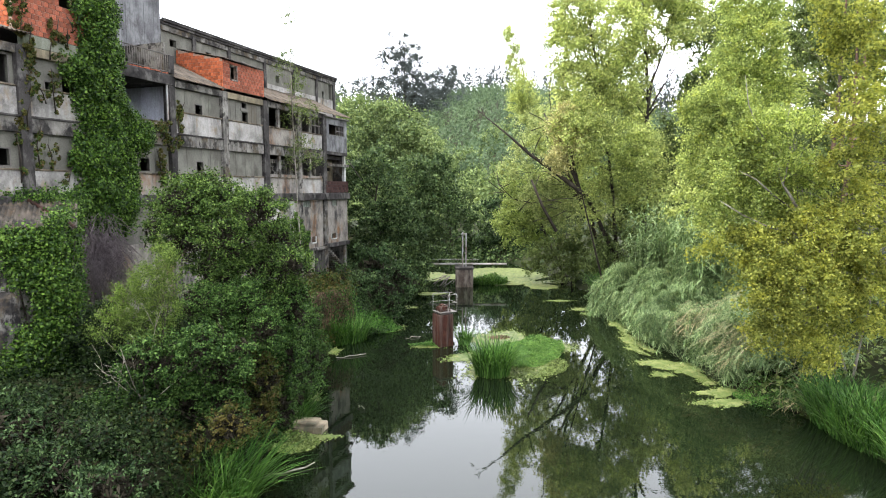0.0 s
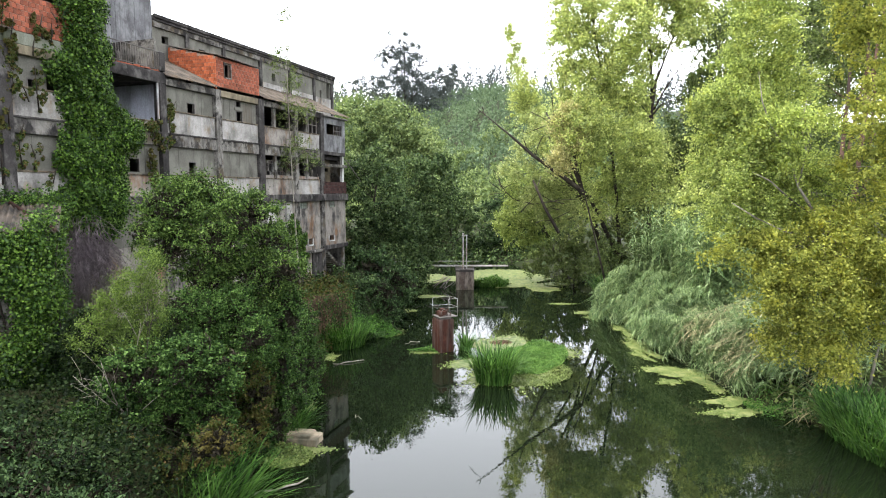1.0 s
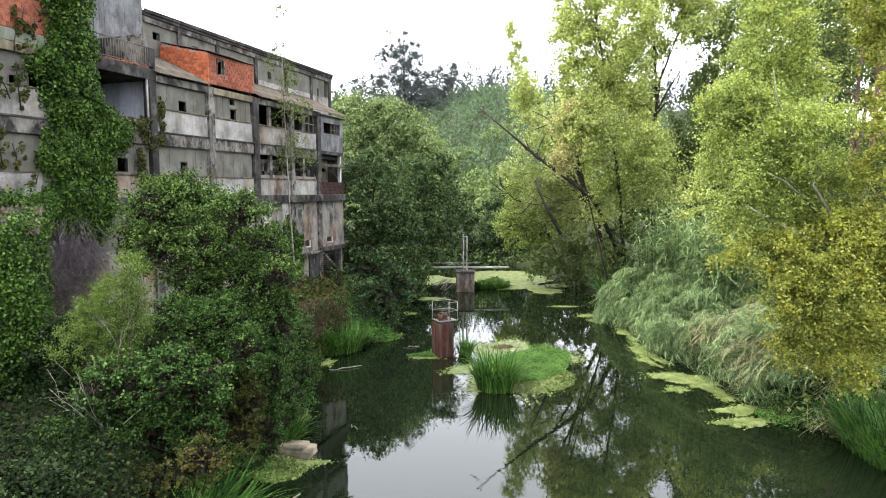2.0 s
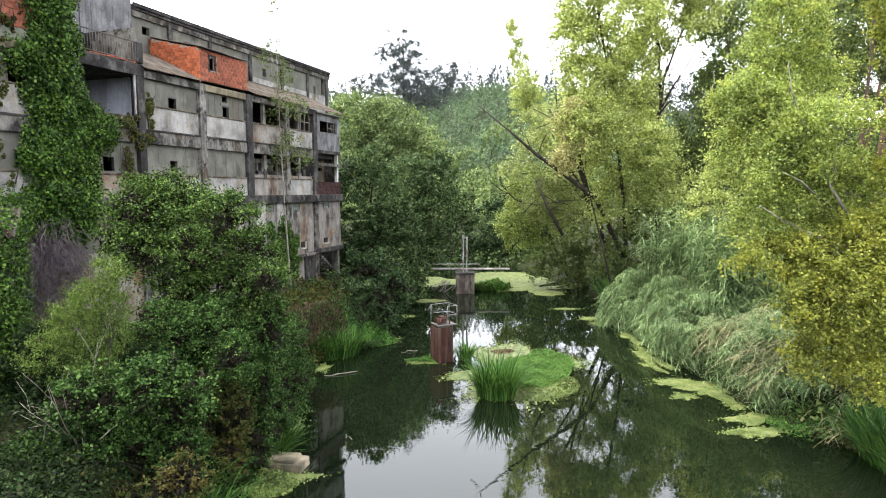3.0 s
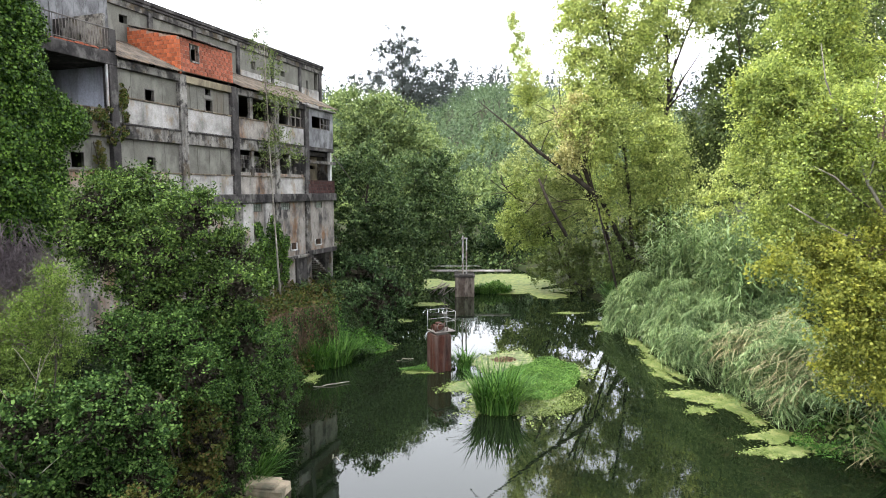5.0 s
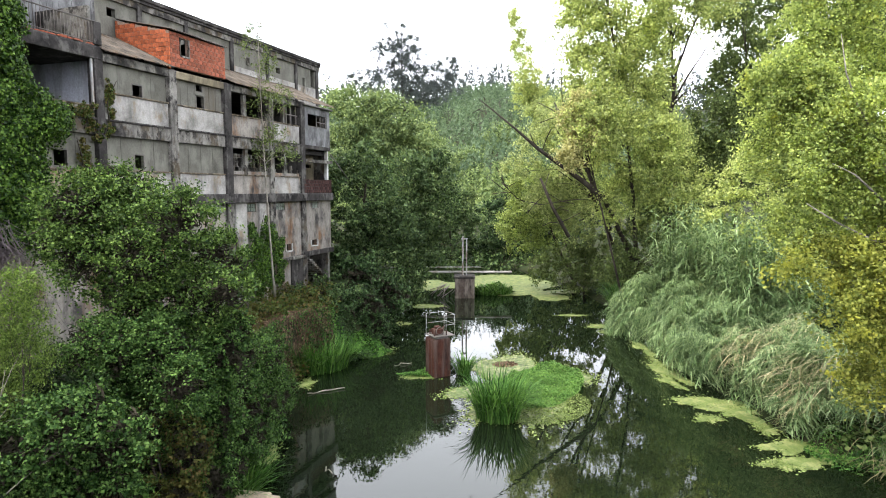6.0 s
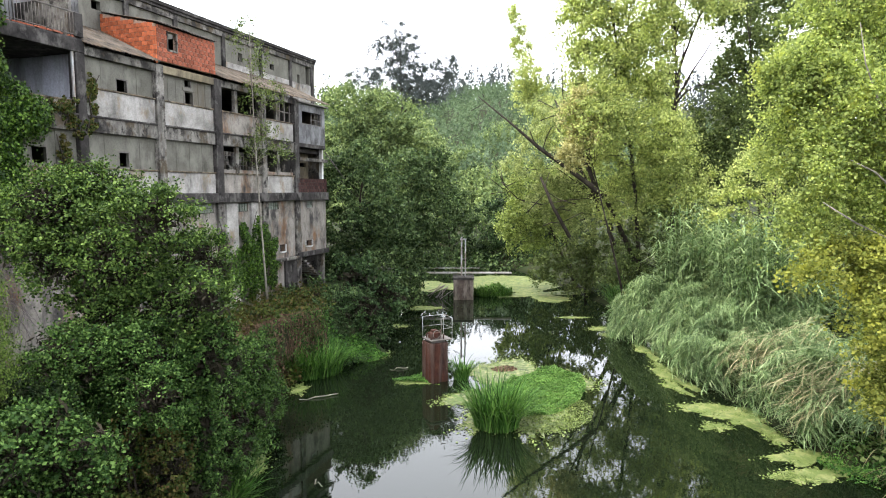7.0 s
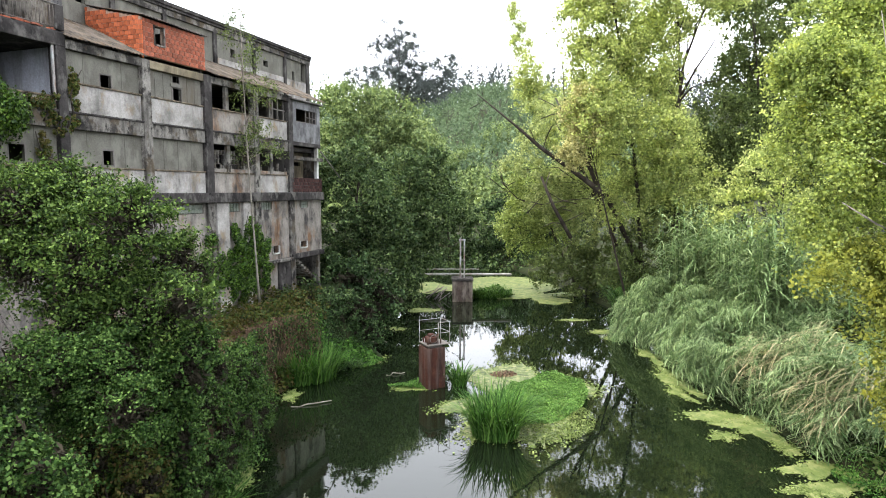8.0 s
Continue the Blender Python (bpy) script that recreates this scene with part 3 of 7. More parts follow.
S1 = {1: [(-27.6, -27.1, 10.4, 11.0)], 2: [(-24.65, -24.1, 10.4, 10.98)], 3: [(-20.88, -20.36, 10.38, 10.95)], 4: [(-17.09, -16.66, 10.38, 10.93)], 5: []}
S2 = {1: [(-27.5, -26.95, 13.5, 14.5)], 2: [(-24.7, -24.15, 13.46, 14.0), (-25.45, -25.25, 13.5, 13.75)], 4: [(-17.05, -16.59, 13.46, 13.94)], 5: [(-13.18, -12.72, 13.46, 14.0), (-13.19, -12.85, 14.28, 14.56)]}
for i in range(0, 8):
    bay(i, Z_L1T, Z_S1, Z_L2, S1.get(i, [(PIL[i] + 1.6, PIL[i] + 2.1, 10.4, 10.92)]), M["panel"], i not in (6, 7), 4)
    bay(i, Z_L2T, Z_S2 if i != 3 else 12.75, Z_TB, S2.get(i, [(PIL[i] + 1.6, PIL[i] + 2.1, 13.45, 13.95)]), M["timber"] if i == 5 else M["panel"], i not in (3, 6, 7), 7 if i == 5 else 4)
part("plank", boxes((-0.1, -0.06, -13.4, -12.6, 14.06, 14.2)), M["timber"], factory)
part("drain_pipe", boxes((0.0, 0.1, -19.25, -19.15, 12.6, 14.7), bevel=0.02), M["steel"], factory, "pale steel drain pipe")

# open bays beside the oriel: posts, leftover frames and pierced blocks
for z0, z1 in ((Z_S1 + 0.07, Z_L2), (Z_S2 + 0.07, Z_TB)):
    for y in (-9.6, -5.9):
        part("post", boxes((-0.22, -0.04, y - 0.12, y + 0.12, z0, z1)), M["concrete"], factory)
part("window_frame", boxes((-0.2, -0.12, -5.6, -5.52, 13.44, 14.6), (-0.2, -0.12, -5.1, -5.02, 13.44, 14.6), (-0.2, -0.12, -5.75, -4.35, 14.0, 14.06), (-0.2, -0.12, -4.55, -4.48, 13.44, 14.6)), M["dark_steel"], factory)
for y0, y1 in ((-10.9, -9.75), (-9.45, -7.65), (-7.15, -6.05), (-5.75, -4.35)):
    low_wall = part("screen_wall", boxes((-0.26, -0.08, y0, y1, Z_S1 + 0.07, Z_S1 + 0.24)), M["lower_wall"], factory)
    open_low = y0 > -7.3
    n = max(3, round((y1 - y0) / 0.24))
    for r in range(4):
        z = Z_S1 + 0.35 + 0.24 * r
        for k in range(n):
            if open_low and rb.random() < 0.8 or not open_low and rb.random() < 0.12:
                continue
            y = y0 + (k + 0.5) * (y1 - y0) / n
            w = (y1 - y0) / n * 0.5
            scr = bmesh.new()
            for d in ((y - w, y + w, z - 0.11, z - 0.08), (y - w, y - w + 0.03, z - 0.08, z + 0.11), (y - 0.03, y + 0.03, z - 0.08, z + 0.11)):
                box(scr, -0.2, -0.1, *d)
            part("pierced_block", scr, M["concrete"], low_wall)

# lower storey wall
part("lower_wall", wall_with_holes(PIL[0], -4.1, Z_BASE, Z_L1, [(-20.98, -20.50, 7.23, 7.89), (-6.06, -5.45, 5.68, 6.1), (-15.9, -15.4, 5.2, 5.9), (-13.3, -11.6, 8.2, 8.66), (-9.95, -8.85, 8.2, 8.66), (-7.1, -6.0, 8.24, 8.66), (-4.95, -4.6, 3.2, 3.9)], -0.3, -0.04), M["lower_wall"], factory)
part("lower_wall", wall_with_holes(-4.1, END, 5.45, Z_L1, [(-3.16, -2.45, 5.78, 6.14), (-2.95, -2.2, 8.24, 8.66)], -0.3, -0.02), M["lower_wall"], factory)
part("grey_band", wall_with_holes(-26.2, -19.2, 6.9, 8.7, [(-20.98, -20.50, 7.23, 7.89)], -0.039, 0.02), M["panel"], factory)
part("plinth", boxes((-0.2, 0.06, -5.6, -4.1, Z_BASE, 5.3)), M["concrete_dark"], factory)
for h in ((-6.06, -5.45, 5.68, 6.1), (-3.16, -2.45, 5.78, 6.14)):
    part("window_frame", boxes((-0.06, 0.03, h[0] - 0.07, h[0], h[2] - 0.07, h[3]), (-0.06, 0.03, h[1], h[1] + 0.07, h[2] - 0.07, h[3]), (-0.06, 0.05, h[0], h[1], h[2] - 0.07, h[2])), M["white_paint"], factory)
for y0, y1 in ((-13.3, -11.6), (-9.95, -8.85), (-7.1, -6.0), (-2.95, -2.2)):
    vent = part("glass_block_window", boxes((-0.25, -0.2, y0, y1, 8.2, 8.7)), M["void"], factory)
    n = round((y1 - y0) / 0.2)
    for r in range(2):
        for k in range(n):
            y = y0 + (k + 0.5) * (y1 - y0) / n
            part("glass_block", boxes((-0.2, -0.1, y - 0.09, y + 0.09, 8.23 + 0.22 * r, 8.43 + 0.22 * r), bevel=0.015), M["glass_block"], vent)

# landing, steps and post at the far corner
part("landing", boxes((-0.2, 0.2, -4.3, END, 5.15, 5.45), bevel=0.03), M["concrete_dark"], factory)
part("landing_edge", boxes((-0.05, 0.3, -6.4, -4.3, 5.12, 5.3), bevel=0.02), M["concrete"], factory)
part("post", boxes((-0.1, 0.12, -1.3, -1.08, Z_BASE, 5.15), bevel=0.02), M["concrete"], factory)
part("stair_wall", boxes((-2.6, -2.4, -4.1, END, Z_BASE, 5.15)), M["concrete_dark"], factory)
part("stair_side_wall", boxes((-2.4, -0.2, -4.3, -4.1, Z_BASE, 5.15)), M["concrete_dark"], factory)
for k in range(9):
    part("step", boxes((-1.9, -0.1, -3.5 + 0.27 * k, -3.2 + 0.27 * k, 5.05 - 0.19 * k - 0.12, 5.05 - 0.19 * k), bevel=0.01), M["concrete"], factory)

# porch and oriel at the far end
part("oriel_wall", wall_with_holes(-3.95, END - 0.15, 12.3, 14.75, [(-3.5, -1.15, 13.5, 14.3)], -0.1, 0.1), M["concrete_blue"], factory)
part("oriel_side", boxes((-0.3, -0.1, -3.95, -3.75, 12.3, 14.75), (-0.3, -0.1, END - 0.35, END - 0.15, 12.3, 14.75)), M["concrete_blue"], factory)
part("oriel_floor", boxes((-0.3, 0.13, -3.97, END - 0.13, 12.05, 12.3), bevel=0.02), M["concrete_dark"], factory)
part("oriel_roof", boxes((-0.6, 0.32, -4.2, END - 0.05, 14.75, 14.84), bevel=0.015), M["dark_steel"], factory)
ow = part("oriel_window", boxes((-0.03, 0.04, -3.5, -1.15, 13.5, 13.56)), M["dark_steel"], factory)
for y0, y1 in ((-3.5, -3.42), (-2.35, -2.28), (-1.9, -1.84), (-1.55, -1.5), (-1.23, -1.15)):
    part("mullion", boxes((-0.025, 0.035, y0, y1, 13.56, 14.3)), M["dark_steel"], ow)
part("transom", boxes((-0.02, 0.03, -2.28, -1.23, 13.85, 13.9)), M["dark_steel"], ow)
part("porch_post", boxes((-0.14, 0.06, -1.15, -0.95, 10.1, 12.05)), M["white_paint"], factory)
part("porch_back", wall_with_holes(-3.95, END - 0.26, 9.22, 12.05, [(-3.3, -2.7, 9.3, 10.6), (-2.3, -1.2, 10.9, 11.15)], -1.3, -1.15), M["concrete_ochre"], factory)
part("porch_beam", boxes((-0.2, 0.2, -3.95, END, 11.2, 11.4)), M["concrete"], factory)
part("brace", rod([(0.0, END, 11.9), (0.0, END + 2.6, 10.2)], 0.04), M["dark_steel"], factory)

# set-back top storey with its roof and tower
SB = -3.2
UW = [(-15.4, -14.91, 17.55, 17.95), (-12.5, -12.0, 17.5, 17.85), (-9.2, -8.75, 17.2, 17.8), (-5.24, -4.84, 17.2, 17.7), (-2.04, -1.55, 17.3, 17.67), (1.2, 1.5, 16.95, 17.55), (2.3, 2.8, 17.05, 18.26)]
part("upper_wall", wall_with_holes(-16.1, 3.2, 15.0, 18.6, UW, SB - 0.25, SB), M["panel"], factory)
part("upper_base", boxes((SB, SB + 0.05, -6.5, 3.2, 15.0, 16.95)), M["render_white"], factory)
part("upper_end_wall", boxes((-DEEP, SB + 0.02, 3.2, 3.45, Z_BASE, 16.5), (-DEEP, -5.4, 3.2, 3.45, 16.5, 18.2), (-3.85, SB + 0.02, 3.2, 3.45, 16.5, 18.2), (-DEEP, SB + 0.02, 3.2, 3.45, 18.2, 18.6)), M["panel"], factory)
part("gable_return", boxes((-DEEP, SB - 0.26, END, 3.2, 14.65, 14.9)), M["concrete"], factory)
part("corner_wall", boxes((SB - 0.24, SB - 0.02, END, 3.2, Z_BASE, 15.0)), M["concrete"], factory)
for y in (-13.55, -10.4, -6.65, -3.1, 0.25, 3.0):
    part("pilaster", boxes((SB, SB + 0.14, y - 0.13, y + 0.13, 15.0, 18.45), bevel=0.015), M["concrete_dark"], factory)
part("wall_plate", boxes((SB, SB + 0.12, -16.1, 3.38, 18.3, 18.6)), M["concrete"], factory)
part("roof_slab", boxes((-DEEP - 0.5, SB + 0.2, -16.1, 3.4, 18.6, 18.74), bevel=0.02), M["concrete_dark"], factory)
part("roof_gutter", boxes((SB + 0.12, SB + 0.27, -16.1, 3.4, 18.74, 18.95), bevel=0.03), M["concrete_dark"], factory)
part("roof_cover", boxes((-DEEP - 0.5, SB + 0.12, -16.1, 3.4, 18.74, 18.88)), M["roof_sheet"], factory)
tower = part("stair_tower", boxes((-DEEP, SB + 0.05, -19.05, -16.1, 14.9, 23.0)), M["concrete_blue"], factory)
y = -19.05
while y < -16.15:
    w = min(rb.choice((0.28, 0.32, 0.36)), -16.1 - y)
    part("cast_board", boxes((SB + 0.05, SB + 0.062 + rb.uniform(0, 0.02), y, y + w - 0.012, 14.9, 23.0)), M["concrete_blue"], tower)
    y += w


# brickwork, piece by piece
def brick_wall(x0, x1, y0, y1, z0, z1, holes, mat, along="y", name="brick_wall", top=None, low=None):
    """A mortar core with bricks laid proud of it on the outer face. Along y: faces +x; along x: faces -y."""
    core = wall_with_holes(y0, y1, z0, z1, holes, x0 + 0.015, x1 - 0.02) if along == "y" else None
    if along == "x":
        core = bmesh.new()
        n = 12
        for k in range(n):
            a, b = x0 + (x1 - x0) * k / n, x0 + (x1 - x0) * (k + 1) / n
            m = (a + b) / 2
            box(core, a, min(b, x1 - 0.03), y0 + 0.02, y1, low(m), top(m))
        bmesh.ops.remove_doubles(core, verts=core.verts, dist=1e-5)
    wall = part(name, core, M["concrete_dark"] if mat == "brick_old" else M["mortar"], factory)
    for r in range(int((z1 - z0) / 0.2) + 1):
        za, zb = z0 + 0.2 * r + 0.008, min(z0 + 0.2 * r + 0.192, z1)
        if zb - za < 0.05:
            continue
        u0, u1 = (y0, y1) if along == "y" else (x0, x1)
        u = u0 - (0.15 if r % 2 else 0)
        while u < u1 - 0.02:
            a, b = max(u, u0) + 0.006, min(u + 0.3, u1) - 0.006
            u += 0.3
            if b - a < 0.04:
                continue
            segs = [(a, b)]
            for h in holes:
                if zb > h[2] + 0.03 and za < h[3] - 0.03:
                    segs = [s for q in segs for s in ((q[0], min(q[1], h[0])), (max(q[0], h[1]), q[1])) if s[1] - s[0] > 0.03]
            for s in segs:
                if along == "x" and (zb > top((s[0] + s[1]) / 2) + 0.03 or za < low((s[0] + s[1]) / 2) - 0.06):
                    continue
                ob = new("brick", brick_mesh[mat])
                pr = rb.uniform(-0.008, 0.006)
                if along == "y":
                    ob.matrix_basis = Matrix.LocRotScale((x1 - 0.05 + pr, (s[0] + s[1]) / 2, (za + zb) / 2), None, (0.1, s[1] - s[0], zb - za))
                else:
                    ob.matrix_basis = Matrix.LocRotScale(((s[0] + s[1]) / 2, y0 + 0.05 + pr, (za + zb) / 2), None, (s[1] - s[0], 0.1, zb - za))
                ob.parent = wall
    return wall


brick_mesh = {}
for key in ("brick", "brick_red", "brick_old"):
    bm = bmesh.new()
    bmesh.ops.create_cube(bm, size=1)
    bmesh.ops.bevel(bm, geom=list(bm.edges), offset=0.04, segments=1, affect="EDGES")
    brick_mesh[key] = bpy.data.meshes.new("brick")
    bm.to_mesh(brick_mesh[key])
    bm.free()
    brick_mesh[key].materials.append(M[key])

part("band", boxes((-0.25, 0.06, PIL[2] + 0.1, PIL[3] + 0.7, 14.96, 15.42), bevel=0.02), M["concrete_green"], factory)
part("window_frame", boxes((-0.12, 0.015, -14.33, -14.26, 15.68, 16.54), (-0.12, 0.015, -13.74, -13.67, 15.68, 16.54), (-0.12, 0.03, -14.26, -13.74, 15.66, 15.74)), M["concrete"], factory)


def corrugated(x0, z0, x1, z1, y0, y1, lift=0.04):
    """Corrugated sheets side by side, from the eave (x0, z0) up to (x1, z1)."""
    n = max(1, round((y1 - y0) / 0.95))
    w = (y1 - y0) / n
    cols = 31
    V, F = [], []
    for c in range(cols):
        y = (c / (cols - 1)) * w * 1.04
        for e, (x, z) in enumerate(((x0, z0), (x1, z1))):
            V.append((x, y, z + 0.028 * math.sin(2 * math.pi * y / 0.177)))
    for c in range(cols):
        x, y, z = V[2 * c]
        V.append((x, y, z - 0.015))
    for c in range(cols - 1):
        F.append((2 * c, 2 * c + 2, 2 * c + 3, 2 * c + 1))
        F.append((2 * c, 2 * cols + c, 2 * cols + c + 1, 2 * c + 2))
    me = bpy.data.meshes.new("roof_sheet")
    me.from_pydata(V, [], F)
    me.materials.append(M["roof_sheet"])
    return [child_at("roof_sheet", me, (rb.uniform(-0.04, 0.06), y0 + k * w, lift + 0.006 * (k % 2) + rb.uniform(0, 0.012))) for k in range(n)]


def child_at(name, me, loc):
    ob = new(name, me)
    ob.parent = factory
    ob.location = loc
    return ob


corrugated(0.3, 14.97, -3.2, 16.6, PIL[4] + 0.1, PIL[5] - 0.1)
corrugated(0.3, 14.97, -3.15, 16.55, PIL[6] + 0.1, -0.3)
corrugated(0.15, 16.72, -3.2, 17.45, PIL[5] - 0.1, PIL[6] + 0.1)
corrugated(0.35, 15.35, -3.0, 16.4, PIL[1], PIL[2] + 0.3)

# terrace with its railing
part("terrace_edge", boxes((-3.1, 0.14, PIL[3], PIL[4] + 0.2, 14.62, 15.12), bevel=0.02), M["concrete_dark"], factory)
part("terrace_screed", boxes((-3.1, 0.1, PIL[3], PIL[4] + 0.2, 15.12, 15.16)), M["concrete_dark"], factory)
y = PIL[3]
while y < PIL[4] - 0.1:
    w = rb.uniform(0.16, 0.34)
    if rb.random() < 0.75:
        part("terrace_tile", boxes((-0.22, 0.12 + rb.uniform(-0.12, 0.06), y, y + w - 0.015, 15.16, 15.19 + rb.uniform(0, 0.07)), bevel=0.008), M["brick_red"], factory)
    y += w
part("rail", rod([(0.05, -22.4, 16.1), (0.05, -18.8, 16.1)], 0.03), M["dark_steel"], factory)
part("rail", rod([(0.05, -22.4, 15.28), (0.05, -18.8, 15.28)], 0.02), M["dark_steel"], factory)
for k in range(27):
    y = -22.3 + 0.135 * k
    part("baluster", rod([(0.05, y, 15.2), (0.05, y, 16.1)], 0.013, 4), M["dark_steel"], factory)
part("rail_end_wall", boxes((-0.25, 0.12, -19.05, -18.7, 15.2, 16.1), bevel=0.02), M["concrete_dark"], factory)
part("terrace_back_wall", boxes((-3.4, -3.2, -22.5, -19.05, 14.9, 19.5)), M["concrete_blue"], factory)
part("parapet_cap", boxes((-3.2, -0.1, -22.5, -22.25, 15.2, 19.5)), M["concrete_green"], factory)

# dark backing and lid, added behind the upper brick opening to keep it black
part("loft_dark_backing", boxes((-2.2, -2.0, PIL[2], -22.52, 15.43, 18.4)), M["void"], factory)
part("loft_light_lid", boxes((-3.0, -0.23, PIL[2], -22.52, 18.42, 18.6)), M["void"], factory)
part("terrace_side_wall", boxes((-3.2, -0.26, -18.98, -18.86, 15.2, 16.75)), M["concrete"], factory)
# unseen side closure, added to keep light out behind the lower brick window
part("loft_light_block", boxes((-1.7, -0.24, PIL[6] - 0.14, PIL[6] - 0.02, 15.0, 16.76), (-3.19, -1.7, PIL[6] - 0.14, PIL[6] - 0.02, 15.0, 17.08)), M["void"], factory)

# brickwork last: many small pieces
brick_wall(-0.22, 0.0, PIL[5] + 0.025, PIL[6], 15.15, 16.72, [(-14.26, -13.74, 15.74, 16.54)], "brick_red")
brick_wall(-3.15, -0.005, PIL[5] - 0.06, PIL[5] + 0.02, 15.0, 17.5, [], "brick", "x", top=lambda x: 16.7 - 0.225 * x, low=lambda x: 15.02 - 0.47 * x)
brick_wall(-0.22, 0.0, PIL[2] - 0.2, -22.5, 15.45, 18.45, [(-24.75, -24.1, 16.85, 17.9)], "brick_red")
brick_wall(-0.28, 0.12, -4.1, END - 0.05, 9.24, 10.1, [], "brick_old")
brick_wall(-3.0, -0.22, PIL[2] - 0.22, PIL[2] - 0.02, 15.4, 18.4, [], "brick", "x", top=lambda x: 18.4, low=lambda x: 15.42 - 0.3 * x)


# ---- trees and shrubs ----
def on_ground(x, y):
    return (x, y, float(ground_z(x, y)))


tree("alder_tree", on_ground(-8.4, 23.2), [(-9.82, 23.03, 8.84, 1.06, 1.0, 1.06), (-8.95, 24.17, 8.99, 1.06, 1.01, 1.06), (-6.75, 22.07, 8.52, 0.9, 0.86, 0.9), (-6.6, 24.17, 7.24, 0.87, 0.83, 0.87), (-7.92, 22.51, 7.7, 1.1, 1.05, 1.1), (-9.68, 22.8, 7.49, 0.91, 0.86, 0.91), (-11.11, 23.85, 7.85, 0.61, 0.58, 0.61), (-6.63, 22.76, 6.3, 1.0, 0.95, 1.0), (-8.62, 23.13, 6.15, 1.02, 0.97, 1.02), (-5.41, 21.77, 6.73, 0.48, 0.46, 0.48), (-9.45, 23.66, 9.56, 0.64, 0.6, 0.64)],
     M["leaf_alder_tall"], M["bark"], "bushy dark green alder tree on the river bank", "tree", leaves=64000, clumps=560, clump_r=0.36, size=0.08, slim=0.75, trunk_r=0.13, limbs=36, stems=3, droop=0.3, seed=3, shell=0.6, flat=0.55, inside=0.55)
tree("climbing_creeper", on_ground(-7.2, 22.0), [(-7.11, 21.91, 3.32, 0.46, 0.44, 1.09), (-7.38, 21.91, 1.86, 0.5, 0.47, 1.07), (-6.54, 21.62, 2.52, 0.52, 0.5, 1.05), (-7.46, 21.39, 3.32, 0.41, 0.39, 0.86), (-6.68, 21.15, 1.11, 0.62, 0.59, 0.79), (-7.75, 21.48, 1.49, 0.7, 0.66, 1.05)],
     M["leaf_creeper"], M["bark"], "hanging green and russet creeper on the bank", "creeper", leaves=22000, clumps=420, clump_r=0.17, size=0.085, slim=0.75, trunk_r=0.05, limbs=18, stems=2, droop=0.3, seed=13, shell=0.5, flat=0.75, group="creepers on the bank", inside=0.6)
tree("alder_shrub", on_ground(-8.6, 18.6), [(-7.24, 17.97, 4.66, 0.72, 0.69, 0.72), (-8.21, 18.04, 4.13, 0.73, 0.69, 0.73), (-7.12, 18.97, 3.55, 0.75, 0.71, 0.75), (-9.01, 17.67, 4.31, 0.61, 0.58, 0.61), (-8.22, 18.58, 2.8, 0.91, 0.86, 0.91), (-7.17, 18.81, 2.38, 0.82, 0.78, 0.82), (-9.08, 17.84, 2.62, 0.84, 0.79, 0.84), (-10.04, 17.6, 2.52, 0.8, 0.76, 0.8), (-6.14, 17.99, 4.65, 0.31, 0.29, 0.31)],
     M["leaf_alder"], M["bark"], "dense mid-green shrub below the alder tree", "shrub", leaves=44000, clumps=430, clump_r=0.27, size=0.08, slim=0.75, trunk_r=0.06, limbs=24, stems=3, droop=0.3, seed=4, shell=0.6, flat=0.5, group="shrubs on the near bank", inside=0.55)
tree("feathery_shrub", on_ground(-9.6, 19.4), [(-8.71, 18.79, 7.37, 0.37, 0.36, 0.37), (-9.23, 18.94, 6.65, 0.58, 0.55, 0.58), (-10.07, 19.5, 5.78, 0.68, 0.65, 0.68), (-9.02, 19.28, 5.6, 0.54, 0.51, 0.54), (-10.4, 18.79, 5.13, 0.61, 0.58, 0.61), (-9.63, 19.13, 4.88, 0.6, 0.57, 0.6), (-8.64, 19.18, 6.46, 0.33, 0.31, 0.33)],
     M["leaf_feather"], M["bark"], "feathery light green shrub growing against the wall", "shrub", leaves=30000, clumps=420, clump_r=0.24, size=0.06, slim=0.4, trunk_r=0.04, limbs=18, stems=4, droop=0.6, seed=5, shell=0.35, flat=0.75)
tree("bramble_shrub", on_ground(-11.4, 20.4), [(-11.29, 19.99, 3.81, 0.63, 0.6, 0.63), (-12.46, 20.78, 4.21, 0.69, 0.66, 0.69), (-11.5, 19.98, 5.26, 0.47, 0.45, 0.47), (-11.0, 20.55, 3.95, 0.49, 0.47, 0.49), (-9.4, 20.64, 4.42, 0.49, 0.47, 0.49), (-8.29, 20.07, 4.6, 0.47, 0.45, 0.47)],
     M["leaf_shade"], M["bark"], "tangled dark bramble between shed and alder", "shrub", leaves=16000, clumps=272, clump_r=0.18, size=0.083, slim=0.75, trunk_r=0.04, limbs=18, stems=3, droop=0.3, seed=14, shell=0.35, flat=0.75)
tree("willow_shrub", on_ground(-9.66, 14.5), [(-10.17, 14.5, 3.4, 0.95, 0.85, 0.68), (-8.93, 14.5, 2.96, 0.81, 0.73, 0.68), (-10.65, 14.5, 2.52, 0.95, 0.85, 0.81), (-9.27, 14.5, 2.08, 1.08, 0.98, 0.68), (-7.98, 14.5, 2.23, 0.68, 0.61, 0.68), (-10.98, 14.5, 3.83, 0.54, 0.49, 0.68)],
     M["leaf_willow"], M["bark"], "grey-green willow shrub low by the water", "shrub", leaves=10947, clumps=192, clump_r=0.29, size=0.108, slim=0.5, trunk_r=0.05, limbs=18, stems=3, droop=0.3, seed=6, shell=0.35, flat=0.75, inside=0.6)
